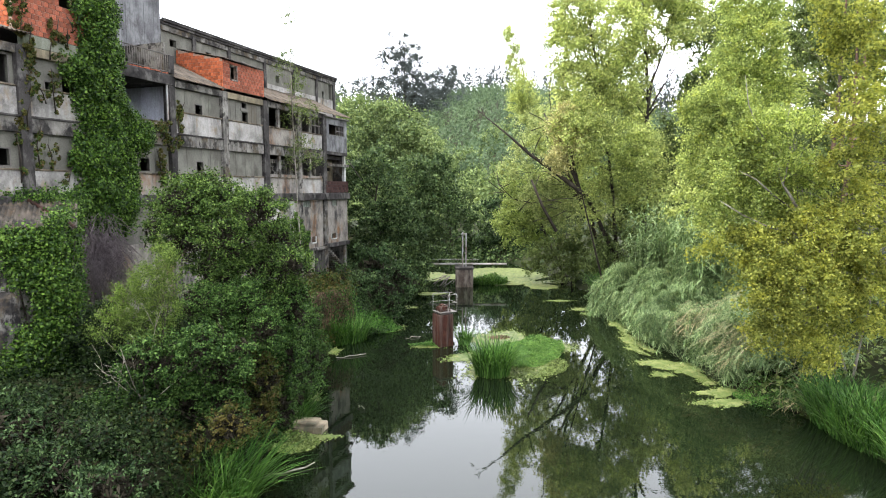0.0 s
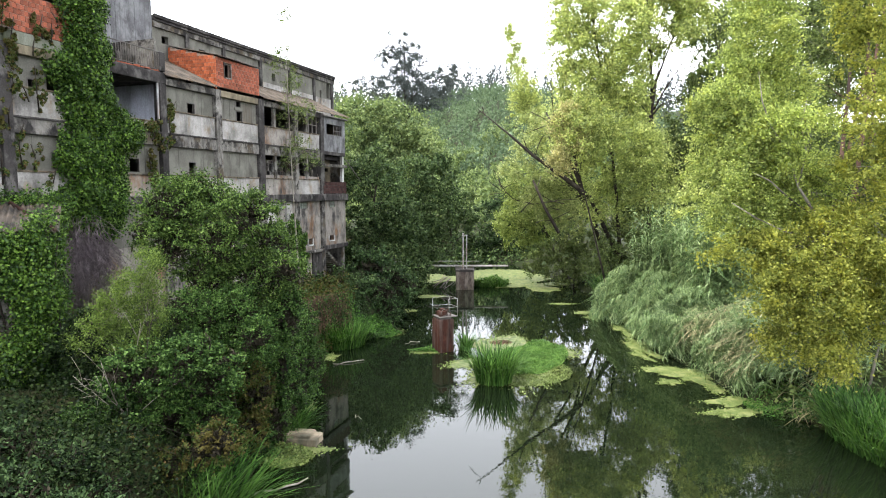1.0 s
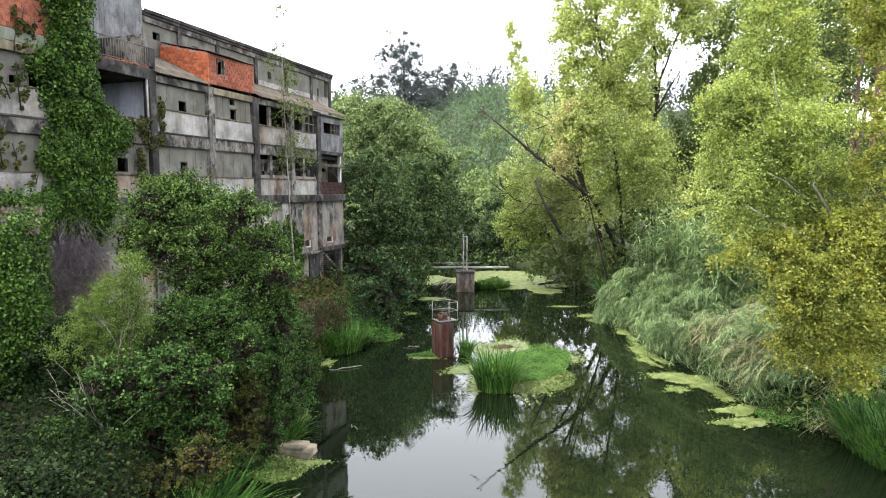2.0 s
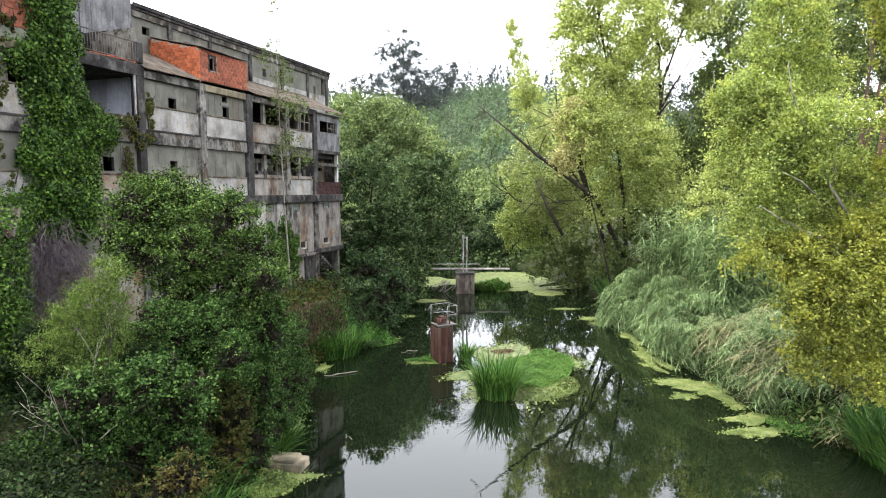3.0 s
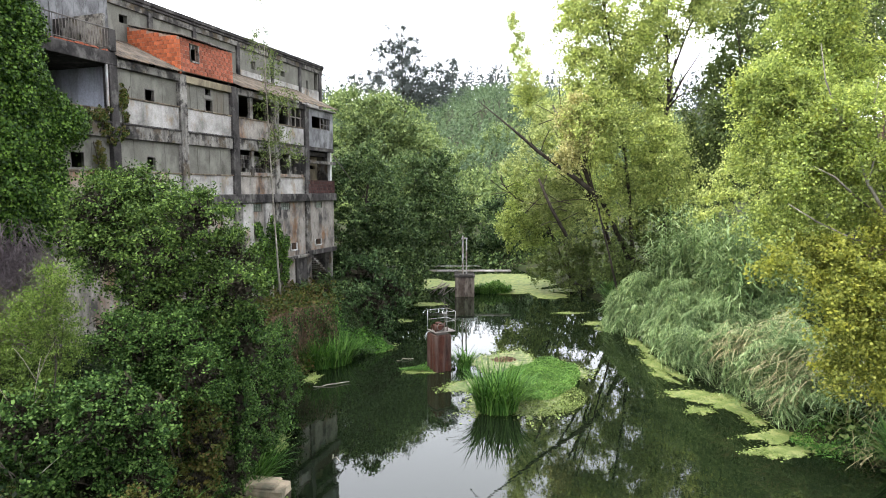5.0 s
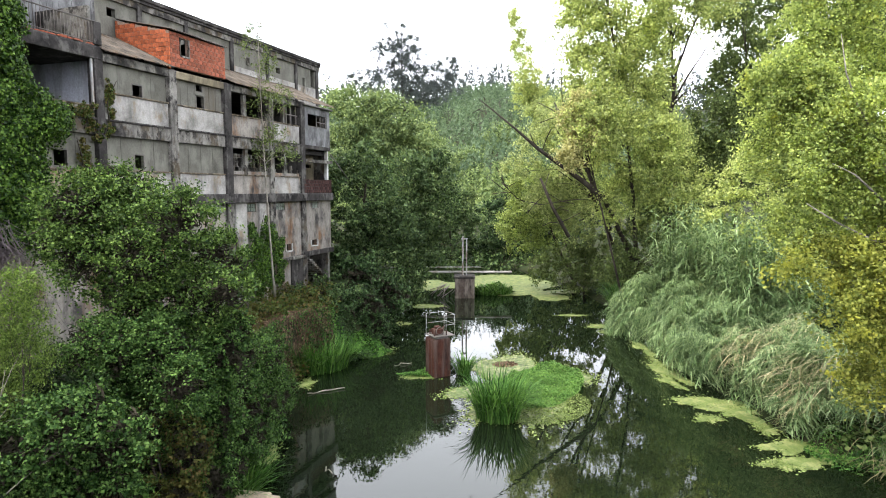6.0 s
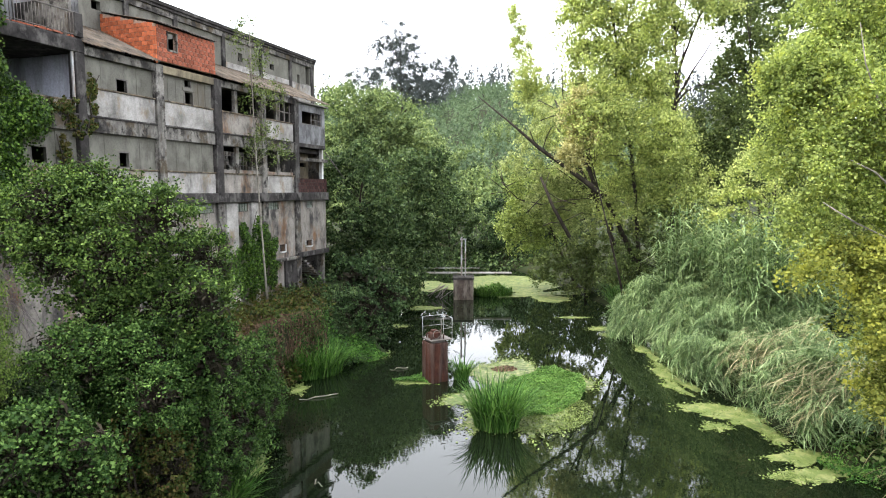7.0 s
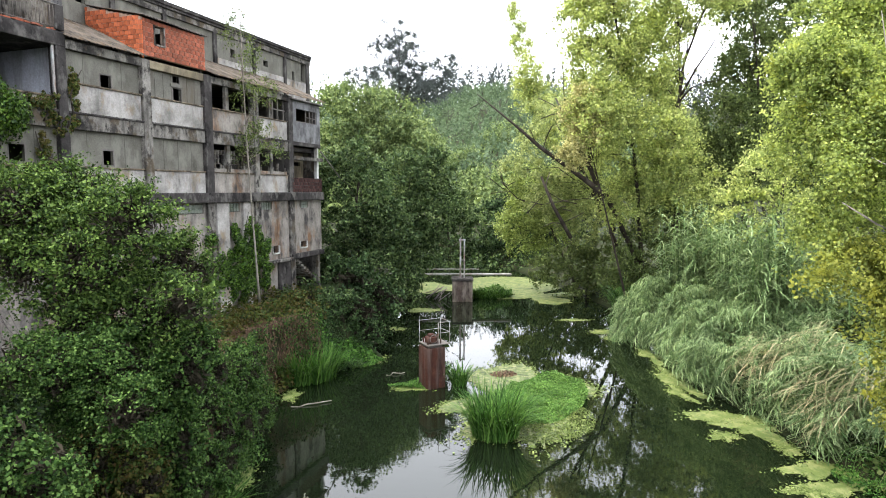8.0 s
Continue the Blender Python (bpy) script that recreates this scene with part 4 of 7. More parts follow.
tree("weedy_shrub", on_ground(-8.7, 17.0), [(-9.64, 17.0, 2.01, 0.79, 0.72, 0.64), (-8.79, 17.0, 2.52, 0.79, 0.72, 0.64), (-7.83, 17.0, 1.84, 0.79, 0.72, 0.56), (-6.32, 17.0, 2.53, 0.72, 0.64, 0.64), (-10.93, 17.0, 2.52, 0.72, 0.64, 0.56)],
     M["leaf_creeper"], M["bark"], "low weedy shrub with yellowing leaves", "shrub", leaves=11959, clumps=340, clump_r=0.16, size=0.072, slim=0.75, trunk_r=0.03, limbs=18, stems=3, droop=0.3, seed=15, shell=0.35, flat=0.75, inside=0.6)
tree("climbing_creeper", on_ground(-6.9, 23.2), [(-6.37, 22.85, 3.95, 0.7, 0.67, 1.07), (-5.8, 22.58, 4.96, 0.62, 0.59, 0.91), (-6.52, 22.62, 2.7, 0.62, 0.59, 1.01), (-5.87, 22.62, 3.08, 0.48, 0.45, 0.92), (-6.78, 23.48, 0.8, 0.7, 0.66, 0.97), (-6.2, 22.99, 1.89, 0.45, 0.43, 0.75), (-5.65, 23.04, 5.41, 0.48, 0.46, 0.63)],
     M["leaf_alder"], M["bark"], "green creeper cascading down the bank to the water", "creeper", leaves=30000, clumps=460, clump_r=0.18, size=0.084, slim=0.75, trunk_r=0.04, limbs=18, stems=2, droop=0.3, seed=18, shell=0.5, flat=0.75, group="creepers on the bank", inside=0.6)
rc = random.Random(4)
cascade = []
for k in range(9):
    cascade.append((-6.55 + rc.uniform(-0.15, 0.15), 21.9 + 0.95 * k, 3.1 + rc.uniform(-0.3, 0.4), 0.62, 0.8, rc.uniform(0.8, 1.2)))
    cascade.append((-6.0 + rc.uniform(-0.15, 0.2) - 0.03 * k, 22.3 + 0.95 * k, 1.3 + rc.uniform(-0.3, 0.4), rc.uniform(0.4, 0.6), 0.8, rc.uniform(0.7, 1.1)))
tree("climbing_creeper", on_ground(-7.2, 25.6), cascade,
     M["leaf_alder"], M["bark"], "green creeper cascading over the river wall", "creeper", leaves=42000, clumps=620, clump_r=0.2, size=0.08, slim=0.75, trunk_r=0.04, limbs=18, stems=2, droop=0.3, seed=19, shell=0.45, flat=0.75, group="creepers on the bank", inside=0.5)
tree("alder_shrub", on_ground(-7.0, 21.4), [(-7.09, 21.73, 5.16, 1.07, 1.02, 1.07), (-7.98, 21.21, 5.29, 0.76, 0.72, 0.76), (-7.75, 21.77, 4.26, 0.79, 0.75, 0.79), (-6.22, 20.7, 4.58, 0.66, 0.62, 0.66), (-8.79, 21.33, 5.43, 0.68, 0.64, 0.68)],
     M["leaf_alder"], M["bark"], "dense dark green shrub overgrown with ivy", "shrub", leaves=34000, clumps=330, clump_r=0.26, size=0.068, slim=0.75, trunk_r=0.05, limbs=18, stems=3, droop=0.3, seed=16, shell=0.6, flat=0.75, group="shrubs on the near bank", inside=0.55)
tree("willow_tree", on_ground(-7.06, 42.5), [(-7.4, 42.5, 2.3, 1.79, 1.61, 1.59), (-5.59, 42.5, 1.89, 1.79, 1.61, 1.59), (-8.64, 42.5, 0.46, 1.19, 1.07, 1.39), (-6.62, 42.5, 0.66, 1.79, 1.61, 1.39)],
     M["leaf_dark"], M["bark"], "dark willow shrub overhanging the river", "tree", leaves=10146, clumps=104, clump_r=0.57, size=0.167, slim=0.75, trunk_r=0.18, limbs=16, stems=1, droop=0.3, seed=20, shell=0.5, flat=0.6, group="willows round the pond", inside=0.6)
tree("willow_tree", on_ground(-4.53, 45.5), [(-5.12, 45.5, 1.57, 1.7, 1.53, 1.91), (-4.05, 45.5, 0.48, 1.49, 1.34, 1.49), (-3.61, 45.5, 2.45, 1.49, 1.34, 1.7), (-5.32, 45.5, 3.31, 1.7, 1.53, 1.7)],
     M["leaf_willow"], M["bark"], "grey-green willow shrub overhanging the river", "tree", leaves=9820, clumps=104, clump_r=0.56, size=0.179, slim=0.75, trunk_r=0.18, limbs=16, stems=1, droop=0.3, seed=21, shell=0.5, flat=0.6, group="willows round the pond", inside=0.6)
tree("willow_tree", on_ground(-5.49, 52.0), [(-6.02, 52.0, 8.3, 3.16, 2.85, 3.16), (-7.02, 52.0, 5.38, 2.67, 2.41, 2.67), (-4.09, 52.0, 6.36, 2.43, 2.19, 2.43), (-4.6, 52.0, 3.42, 2.67, 2.41, 2.67), (-3.39, 52.0, 1.44, 1.7, 1.53, 1.7), (-7.31, 52.0, 2.43, 2.19, 1.97, 2.19), (-5.99, 52.0, 10.71, 2.19, 1.97, 2.19)],
     M["leaf_dark"], M["bark"], "dense dark willow beside the factory end", "tree", leaves=38000, clumps=420, clump_r=0.7, size=0.2, slim=0.75, trunk_r=0.18, limbs=16, stems=1, droop=0.3, seed=22, shell=0.5, flat=0.6, group="willows round the pond")
tree("willow_tree", on_ground(-2.29, 60.0), [(-3.02, 60.0, 9.79, 2.81, 2.53, 2.81), (-1.35, 60.0, 7.56, 2.53, 2.27, 2.53), (-3.6, 60.0, 5.88, 2.53, 2.27, 2.53), (-2.2, 60.0, 4.19, 2.24, 2.02, 2.24), (-0.79, 60.0, 10.9, 1.96, 1.77, 1.96), (-2.77, 60.0, 1.92, 1.68, 1.52, 1.68)],
     M["leaf_dark"], M["bark"], "dark willow leaning over the pond", "tree", leaves=26000, clumps=330, clump_r=0.7, size=0.22, slim=0.75, trunk_r=0.18, limbs=16, stems=1, droop=0.3, seed=23, shell=0.5, flat=0.6, group="willows round the pond")
tree("willow_tree", on_ground(-7.06, 70.0), [(-9.31, 70.0, 16.25, 3.27, 2.95, 3.27), (-6.08, 70.0, 15.62, 3.6, 3.24, 3.6), (-3.18, 70.0, 14.03, 2.95, 2.65, 2.95), (-6.76, 70.0, 11.78, 3.93, 3.54, 3.93), (-10.65, 70.0, 12.42, 3.27, 2.95, 3.27), (-2.22, 70.0, 11.14, 2.95, 2.65, 2.95), (-11.21, 70.0, 18.16, 1.64, 1.47, 1.64)],
     M["leaf_far"], M["bark"], "tall mid-green tree behind the factory", "tree", leaves=40000, clumps=420, clump_r=1.08, size=0.25, slim=0.75, trunk_r=0.18, limbs=16, stems=1, droop=0.3, seed=24, shell=0.5, flat=0.6, group="willows round the pond")
tree("willow_tree", on_ground(1.25, 84.0), [(-2.6, 84, 9.6, 3.3, 3.0, 3.3), (0.6, 84, 7.0, 3.0, 2.8, 2.6), (-0.32, 84, 5.23, 3.9, 3.5, 3.6), (-1.89, 84, 2.07, 3.1, 2.8, 3.1), (1.26, 84, 1.28, 2.75, 2.5, 2.75), (4.8, 84, 3.6, 3.3, 3.0, 3.3)],
     M["leaf_dark"], M["bark"], "shadowy dark tree closing the pond", "tree", leaves=22000, clumps=156, clump_r=0.9, size=0.27, slim=0.75, trunk_r=0.18, limbs=16, stems=1, droop=0.3, seed=25, shell=0.5, flat=0.6, group="willows round the pond")
tree("willow_tree", on_ground(9.85, 84.0), [(8.33, 84, 4.45, 3.5, 3.2, 3.5), (11.5, 84, 4.8, 3.2, 3.0, 3.4), (6.8, 84, 0.49, 2.36, 2.12, 2.36), (9.56, 84, 0.5, 2.36, 2.12, 2.36), (13.1, 84, 1.29, 2.75, 2.47, 2.75), (10.6, 83, 8.2, 2.6, 2.6, 2.6), (14.0, 85, 8.2, 3.2, 3.0, 3.4), (17.4, 84, 8.0, 3.4, 3.2, 3.6)],
     M["leaf_willow"], M["bark"], "grey-green willow behind the pond", "tree", leaves=26000, clumps=240, clump_r=0.9, size=0.27, slim=0.75, trunk_r=0.18, limbs=16, stems=1, droop=0.3, seed=26, shell=0.5, flat=0.6, group="willows round the pond")
tree("willow_tree", on_ground(0, 216), [(-4.67, 217.37, 21.58, 5.96, 5.66, 5.96), (1.27, 212.77, 16.5, 5.84, 5.55, 5.84), (8.95, 210.45, 18.34, 5.0, 4.75, 5.0), (-9.41, 212.88, 25.17, 5.82, 5.53, 5.82), (3.34, 220.17, 9.73, 6.88, 6.53, 6.88), (-4.72, 218.48, 10.72, 8.02, 7.62, 8.02), (11.82, 209.12, 8.76, 5.76, 5.47, 5.76)],
     M["leaf_far"], M["bark"], "mid-green trees at the foot of the hill", "tree", leaves=20000, clumps=300, clump_r=2.2, size=0.7, slim=0.75, trunk_r=0.18, limbs=16, stems=1, droop=0.3, seed=27, shell=0.5, flat=0.6, group="willows round the pond")
tree("willow_shrub", on_ground(-5.04, 41.5), [(-5.35, 41.5, 2.28, 1.32, 1.18, 1.19), (-4.09, 41.5, 1.31, 1.19, 1.07, 0.88), (-6.63, 41.5, 1.79, 1.19, 1.07, 1.0), (-5.05, 41.5, 0.98, 1.19, 1.07, 0.69), (-4.07, 41.5, 2.44, 1.1, 0.99, 0.94)],
     M["leaf_willow"], M["bark"], "grey-green willow shrub above the reeds", "shrub", leaves=9956, clumps=340, clump_r=0.25, size=0.125, slim=0.75, trunk_r=0.05, limbs=18, stems=3, droop=0.3, seed=31, shell=0.35, flat=0.75, inside=0.6)
tree("sallow_shrub", on_ground(8.77, 90.0), [(6.44, 90.0, -0.58, 2.95, 2.65, 1.52), (10.68, 90.0, -1.0, 2.95, 2.65, 1.52), (14.92, 90.0, -1.16, 2.95, 2.65, 1.52), (3.05, 90.0, -0.58, 2.53, 2.27, 1.52)],
     M["leaf_dark"], M["bark"], "low dark sallow behind the pond", "shrub", leaves=4838, clumps=272, clump_r=0.60, size=0.320, slim=0.75, trunk_r=0.15, limbs=18, stems=1, droop=0.3, seed=32, shell=0.35, flat=0.75, group="sallows by the pond")
young_poplar = tree("poplar_tree", on_ground(17.6, 25.4), [(12.95, 26.26, 15.61, 1.28, 1.21, 1.28), (12.23, 26.4, 14.07, 1.17, 1.11, 1.17), (10.96, 25.54, 12.38, 0.97, 0.92, 0.97), (14.13, 26.82, 13.69, 1.36, 1.29, 1.36), (12.19, 24.61, 11.3, 1.28, 1.22, 1.28), (10.93, 25.84, 10.59, 0.83, 0.78, 0.83), (13.54, 24.1, 11.54, 1.06, 1.01, 1.06), (14.75, 25.57, 9.46, 1.31, 1.25, 1.31), (12.95, 25.11, 9.26, 1.17, 1.11, 1.17), (11.2, 24.7, 8.58, 0.83, 0.79, 0.83), (13.3, 26.86, 17.39, 1.17, 1.12, 1.17), (10.98, 25.09, 13.04, 0.75, 0.71, 0.75), (11.81, 24.89, 12.39, 0.98, 0.93, 0.98), (12.97, 24.28, 10.42, 0.96, 0.91, 0.96), (11.22, 24.23, 10.23, 0.84, 0.8, 0.84)],
     M["leaf_yellow"], M["bark_pale"], "young poplar with yellowing leaves on the bank", "tree", leaves=108000, clumps=800, clump_r=0.46, size=0.1, slim=0.75, trunk_r=0.06, limbs=64, stems=4, droop=0.3, seed=50, shell=0.35, flat=0.9, trunk_top=(14.9, 25.6, 11.6), limb_r=0.36, group="poplars along the bank", sway=0.04)
for pts, r in (([(15.82, 24.40, 6.72), (14.29, 24.00, 8.42), (13.32, 23.80, 9.69), (12.99, 24.00, 10.93)], 0.085), ([(14.29, 24.00, 8.42), (12.84, 23.60, 9.28), (12.11, 23.50, 9.87), (11.48, 23.60, 10.21)], 0.045), ([(14.84, 24.20, 7.53), (12.79, 23.60, 8.01), (11.61, 23.40, 8.51), (10.69, 23.40, 9.06)], 0.045), ([(13.32, 23.80, 9.69), (13.44, 23.60, 10.91), (13.19, 23.60, 11.95), (13.48, 23.80, 12.97)], 0.04), ([(12.99, 24.00, 10.93), (12.09, 23.60, 11.86), (11.71, 23.60, 12.76), (11.63, 23.80, 13.88)], 0.035)):
    bm = bmesh.new()
    tube(bm, [Vector(q) - young_poplar.location for q in pts], [r * k for k in (1.0, 0.8, 0.55, 0.25)], 6)
    part("limb", bm, M["bark_pale"], young_poplar)
tree("poplar_tree", on_ground(19.4, 25.0), [(16.58, 24.66, 14.81, 1.44, 1.37, 1.44), (15.93, 23.14, 12.16, 1.35, 1.28, 1.35), (15.36, 23.01, 10.19, 0.99, 0.94, 0.99), (15.92, 22.93, 8.02, 1.36, 1.3, 1.36), (17.79, 24.29, 10.23, 1.35, 1.28, 1.35), (16.85, 22.92, 5.44, 1.47, 1.4, 1.47), (15.62, 24.33, 16.54, 1.12, 1.07, 1.12), (16.09, 24.16, 5.97, 1.17, 1.11, 1.17)],
     M["leaf_gold"], M["bark_pale"], "poplar turning yellow at the water's edge", "tree", leaves=46000, clumps=600, clump_r=0.38, size=0.115, slim=0.75, trunk_r=0.08, limbs=50, stems=4, droop=0.3, seed=51, shell=0.35, flat=0.9, trunk_top=(18.0, 23.7, 14.5), limb_r=0.42, group="poplars along the bank")
tree("poplar_tree", on_ground(15.4, 52.5), [(10.8, 52.58, 24.15, 1.8, 1.71, 2.25), (10.64, 52.37, 21.04, 1.8, 1.71, 2.25), (11.55, 52.1, 17.91, 1.98, 1.88, 2.25), (10.89, 49.53, 14.52, 1.98, 1.88, 2.15), (14.3, 52.25, 8.46, 2.12, 2.01, 2.12), (11.94, 54.34, 27.79, 1.85, 1.76, 2.31), (13.28, 51.49, 17.8, 1.51, 1.44, 1.96), (12.43, 49.58, 13.89, 1.55, 1.47, 1.72), (12.71, 50.72, 23.18, 1.04, 0.99, 1.73), (13.26, 54.23, 11.27, 1.43, 1.36, 1.43), (14.23, 53.98, 21.86, 0.93, 0.88, 1.67)],
     M["leaf_poplar"], M["bark"], "tall slender light green poplar", "tree", leaves=56000, clumps=620, clump_r=0.85, size=0.19, slim=0.75, trunk_r=0.2, limbs=30, stems=1, droop=0.3, seed=52, shell=0.4, flat=0.75, group="poplars along the bank", trunk_top=(11.2, 52.0, 27.5))
open_poplar = tree("poplar_tree", on_ground(16.6, 50.5), [(14.34, 48.56, 22.17, 1.82, 1.73, 2.15), (16.5, 52.09, 20.76, 1.43, 1.36, 1.79), (14.54, 50.16, 18.42, 1.82, 1.73, 2.16), (15.28, 53.17, 15.59, 2.22, 2.11, 2.31), (15.38, 49.02, 13.0, 1.79, 1.7, 1.96), (15.86, 51.83, 10.06, 2.37, 2.25, 2.46), (18.38, 52.6, 23.72, 1.89, 1.8, 1.8), (20.26, 51.96, 23.97, 1.69, 1.6, 1.95), (16.93, 53.49, 16.78, 1.12, 1.06, 1.39), (15.95, 52.34, 26.66, 2.31, 2.2, 2.4), (17.3, 49.96, 25.84, 1.95, 1.85, 2.12), (17.48, 50.01, 9.82, 1.76, 1.67, 2.02), (17.25, 51.5, 12.52, 1.35, 1.28, 1.8), (14.36, 51.65, 20.44, 1.07, 1.01, 1.33), (19.04, 49.41, 21.26, 0.85, 0.8, 0.93)],
     M["leaf_poplar"], M["bark"], "tall light green poplar with open crown", "tree", leaves=66000, clumps=700, clump_r=0.82, size=0.19, slim=0.75, trunk_r=0.22, limbs=34, stems=1, droop=0.3, seed=53, shell=0.4, flat=0.75, group="poplars along the bank", trunk_top=(16.0, 51.0, 27.0))
for pts, r in (([(16.59, 51.00, 9.83), (16.79, 51.00, 14.24), (17.29, 51.30, 18.20), (19.16, 52.00, 22.90)], 0.16), ([(17.09, 51.00, 15.99), (18.00, 51.00, 17.72), (18.91, 51.00, 19.10), (19.73, 51.00, 20.55)], 0.09), ([(16.97, 51.00, 15.55), (17.55, 50.60, 16.36), (18.24, 50.40, 16.68), (19.38, 50.20, 16.82)], 0.08), ([(16.88, 51.00, 16.86), (17.48, 51.40, 19.09), (17.84, 51.80, 20.47), (17.76, 52.00, 22.25)], 0.07)):
    bm = bmesh.new()
    tube(bm, [Vector(q) - open_poplar.location for q in pts], [r * k for k in (1.0, 0.8, 0.55, 0.25)], 6)
    part("limb", bm, M["bark"], open_poplar)
tree("poplar_tree", on_ground(23.5, 56), [(22.53, 54.33, 23.76, 1.68, 1.59, 2.24), (22.93, 56.11, 18.35, 1.56, 1.48, 2.15), (21.15, 53.48, 14.48, 2.15, 2.04, 2.15), (21.18, 56.46, 11.83, 2.39, 2.27, 2.39), (20.22, 53.52, 8.9, 2.36, 2.24, 2.27), (24.54, 55.73, 14.46, 2.34, 2.22, 2.34), (25.44, 57.01, 19.7, 2.08, 1.97, 2.67), (23.09, 53.77, 10.78, 2.46, 2.34, 2.36), (26.92, 58.56, 24.44, 2.32, 2.21, 2.53), (24.07, 58.59, 21.74, 0.91, 0.87, 1.52), (26.71, 55.85, 16.15, 2.14, 2.04, 2.92), (27.67, 57.27, 11.37, 2.22, 2.11, 3.03)],
     M["leaf_wood"], M["bark"], "tall mid-green poplar behind the cane", "tree", leaves=56000, clumps=640, clump_r=0.8, size=0.2, slim=0.75, trunk_r=0.2, limbs=28, stems=1, droop=0.3, seed=54, shell=0.4, flat=0.75, group="poplars along the bank")
tree("slender_poplar", on_ground(13.0, 65), [(6.71, 64.53, 25.21, 0.62, 0.59, 1.46), (7.47, 64.59, 22.77, 0.9, 0.86, 1.69), (8.1, 63.55, 19.84, 1.11, 1.06, 1.67), (9.08, 63.57, 17.39, 1.34, 1.27, 1.67), (7.62, 63.99, 18.27, 0.9, 0.85, 1.35), (10.21, 64.41, 14.98, 1.48, 1.4, 1.59)],
     M["leaf_poplar"], M["bark"], "thin leaning light green poplar", "tree", leaves=20000, clumps=260, clump_r=0.6, size=0.15, slim=0.75, trunk_r=0.12, limbs=16, stems=1, droop=0.3, seed=55, shell=0.2, flat=0.75, trunk_top=(7.3, 64.0, 25.6))
tree("willow_tree", on_ground(16.2, 58.0), [(11.08, 57.99, 14.92, 1.53, 1.45, 1.53), (8.8, 54.87, 13.43, 1.25, 1.19, 1.25), (11.64, 59.12, 11.43, 1.78, 1.69, 1.78), (8.02, 57.99, 15.67, 0.91, 0.87, 0.91), (7.19, 57.19, 13.26, 0.9, 0.86, 0.9), (7.28, 55.84, 11.08, 1.28, 1.22, 1.28), (10.6, 57.47, 8.34, 2.04, 1.94, 2.04), (8.63, 56.38, 9.11, 1.6, 1.52, 1.6), (12.14, 57.39, 6.82, 1.84, 1.75, 1.84), (5.81, 55.95, 11.32, 0.79, 0.75, 0.79), (9.73, 54.93, 16.04, 0.96, 0.91, 0.96)],
     M["leaf_pale"], M["bark"], "broken willow with yellowing light foliage", "tree", leaves=22000, clumps=460, clump_r=0.6, size=0.18, slim=0.75, trunk_r=0.25, limbs=22, stems=1, droop=0.3, seed=56, shell=0.45, flat=0.75, group="willows round the pond")
tree("willow_tree", on_ground(14.0, 51.0), [(9.58, 50.03, 14.49, 1.04, 0.99, 1.04), (10.11, 49.53, 12.91, 1.04, 0.98, 1.04), (9.12, 48.98, 11.73, 0.86, 0.81, 0.86), (9.83, 49.28, 15.55, 0.68, 0.65, 0.68), (10.78, 49.93, 13.93, 0.69, 0.66, 0.69)],
     M["leaf_straw"], M["bark"], "small willow with pale yellow leaves", "tree", leaves=9000, clumps=200, clump_r=0.5, size=0.17, slim=0.75, trunk_r=0.1, limbs=14, stems=1, droop=0.3, seed=64, shell=0.3, flat=0.75, group="willows round the pond")
tree("willow_tree", on_ground(22, 268), [(20.37, 263.84, 27.29, 6.76, 6.42, 6.76), (15.94, 261.68, 19.31, 6.72, 6.38, 6.72), (26.52, 265.41, 31.47, 6.3, 5.99, 6.3), (15.92, 260.4, 9.76, 8.15, 7.74, 8.15), (25.5, 260.94, 15.72, 8.63, 8.2, 8.63), (12.26, 258.56, 5.72, 6.67, 6.34, 6.67), (30.75, 261.29, 21.67, 7.18, 6.82, 7.18), (29.59, 264.26, 4.91, 8.78, 8.34, 8.78), (13.41, 259.91, 26.32, 3.33, 3.16, 3.33)],
     M["leaf_far"], M["bark"], "light yellow-green wood edge across the valley", "tree", leaves=26000, clumps=420, clump_r=2.3, size=0.75, slim=0.75, trunk_r=0.25, limbs=18, stems=1, droop=0.3, seed=57, shell=0.35, flat=0.75, group="willows round the pond")
tree("sallow_shrub", on_ground(13.0, 60.0), [(11.63, 60.0, 2.78, 2.53, 2.27, 1.96), (14.45, 60.0, 3.07, 2.53, 2.27, 2.24), (9.38, 60.0, 2.5, 1.68, 1.52, 1.68), (12.8, 60.0, 0.79, 1.96, 1.77, 1.4), (16.74, 60.0, 1.94, 2.24, 2.02, 2.24)],
     M["leaf_wood"], M["bark"], "dark drooping sallow by the far bank", "shrub", leaves=17137, clumps=340, clump_r=0.46, size=0.236, slim=0.5, trunk_r=0.15, limbs=18, stems=1, droop=0.8, seed=58, shell=0.35, flat=0.75, group="sallows by the pond")
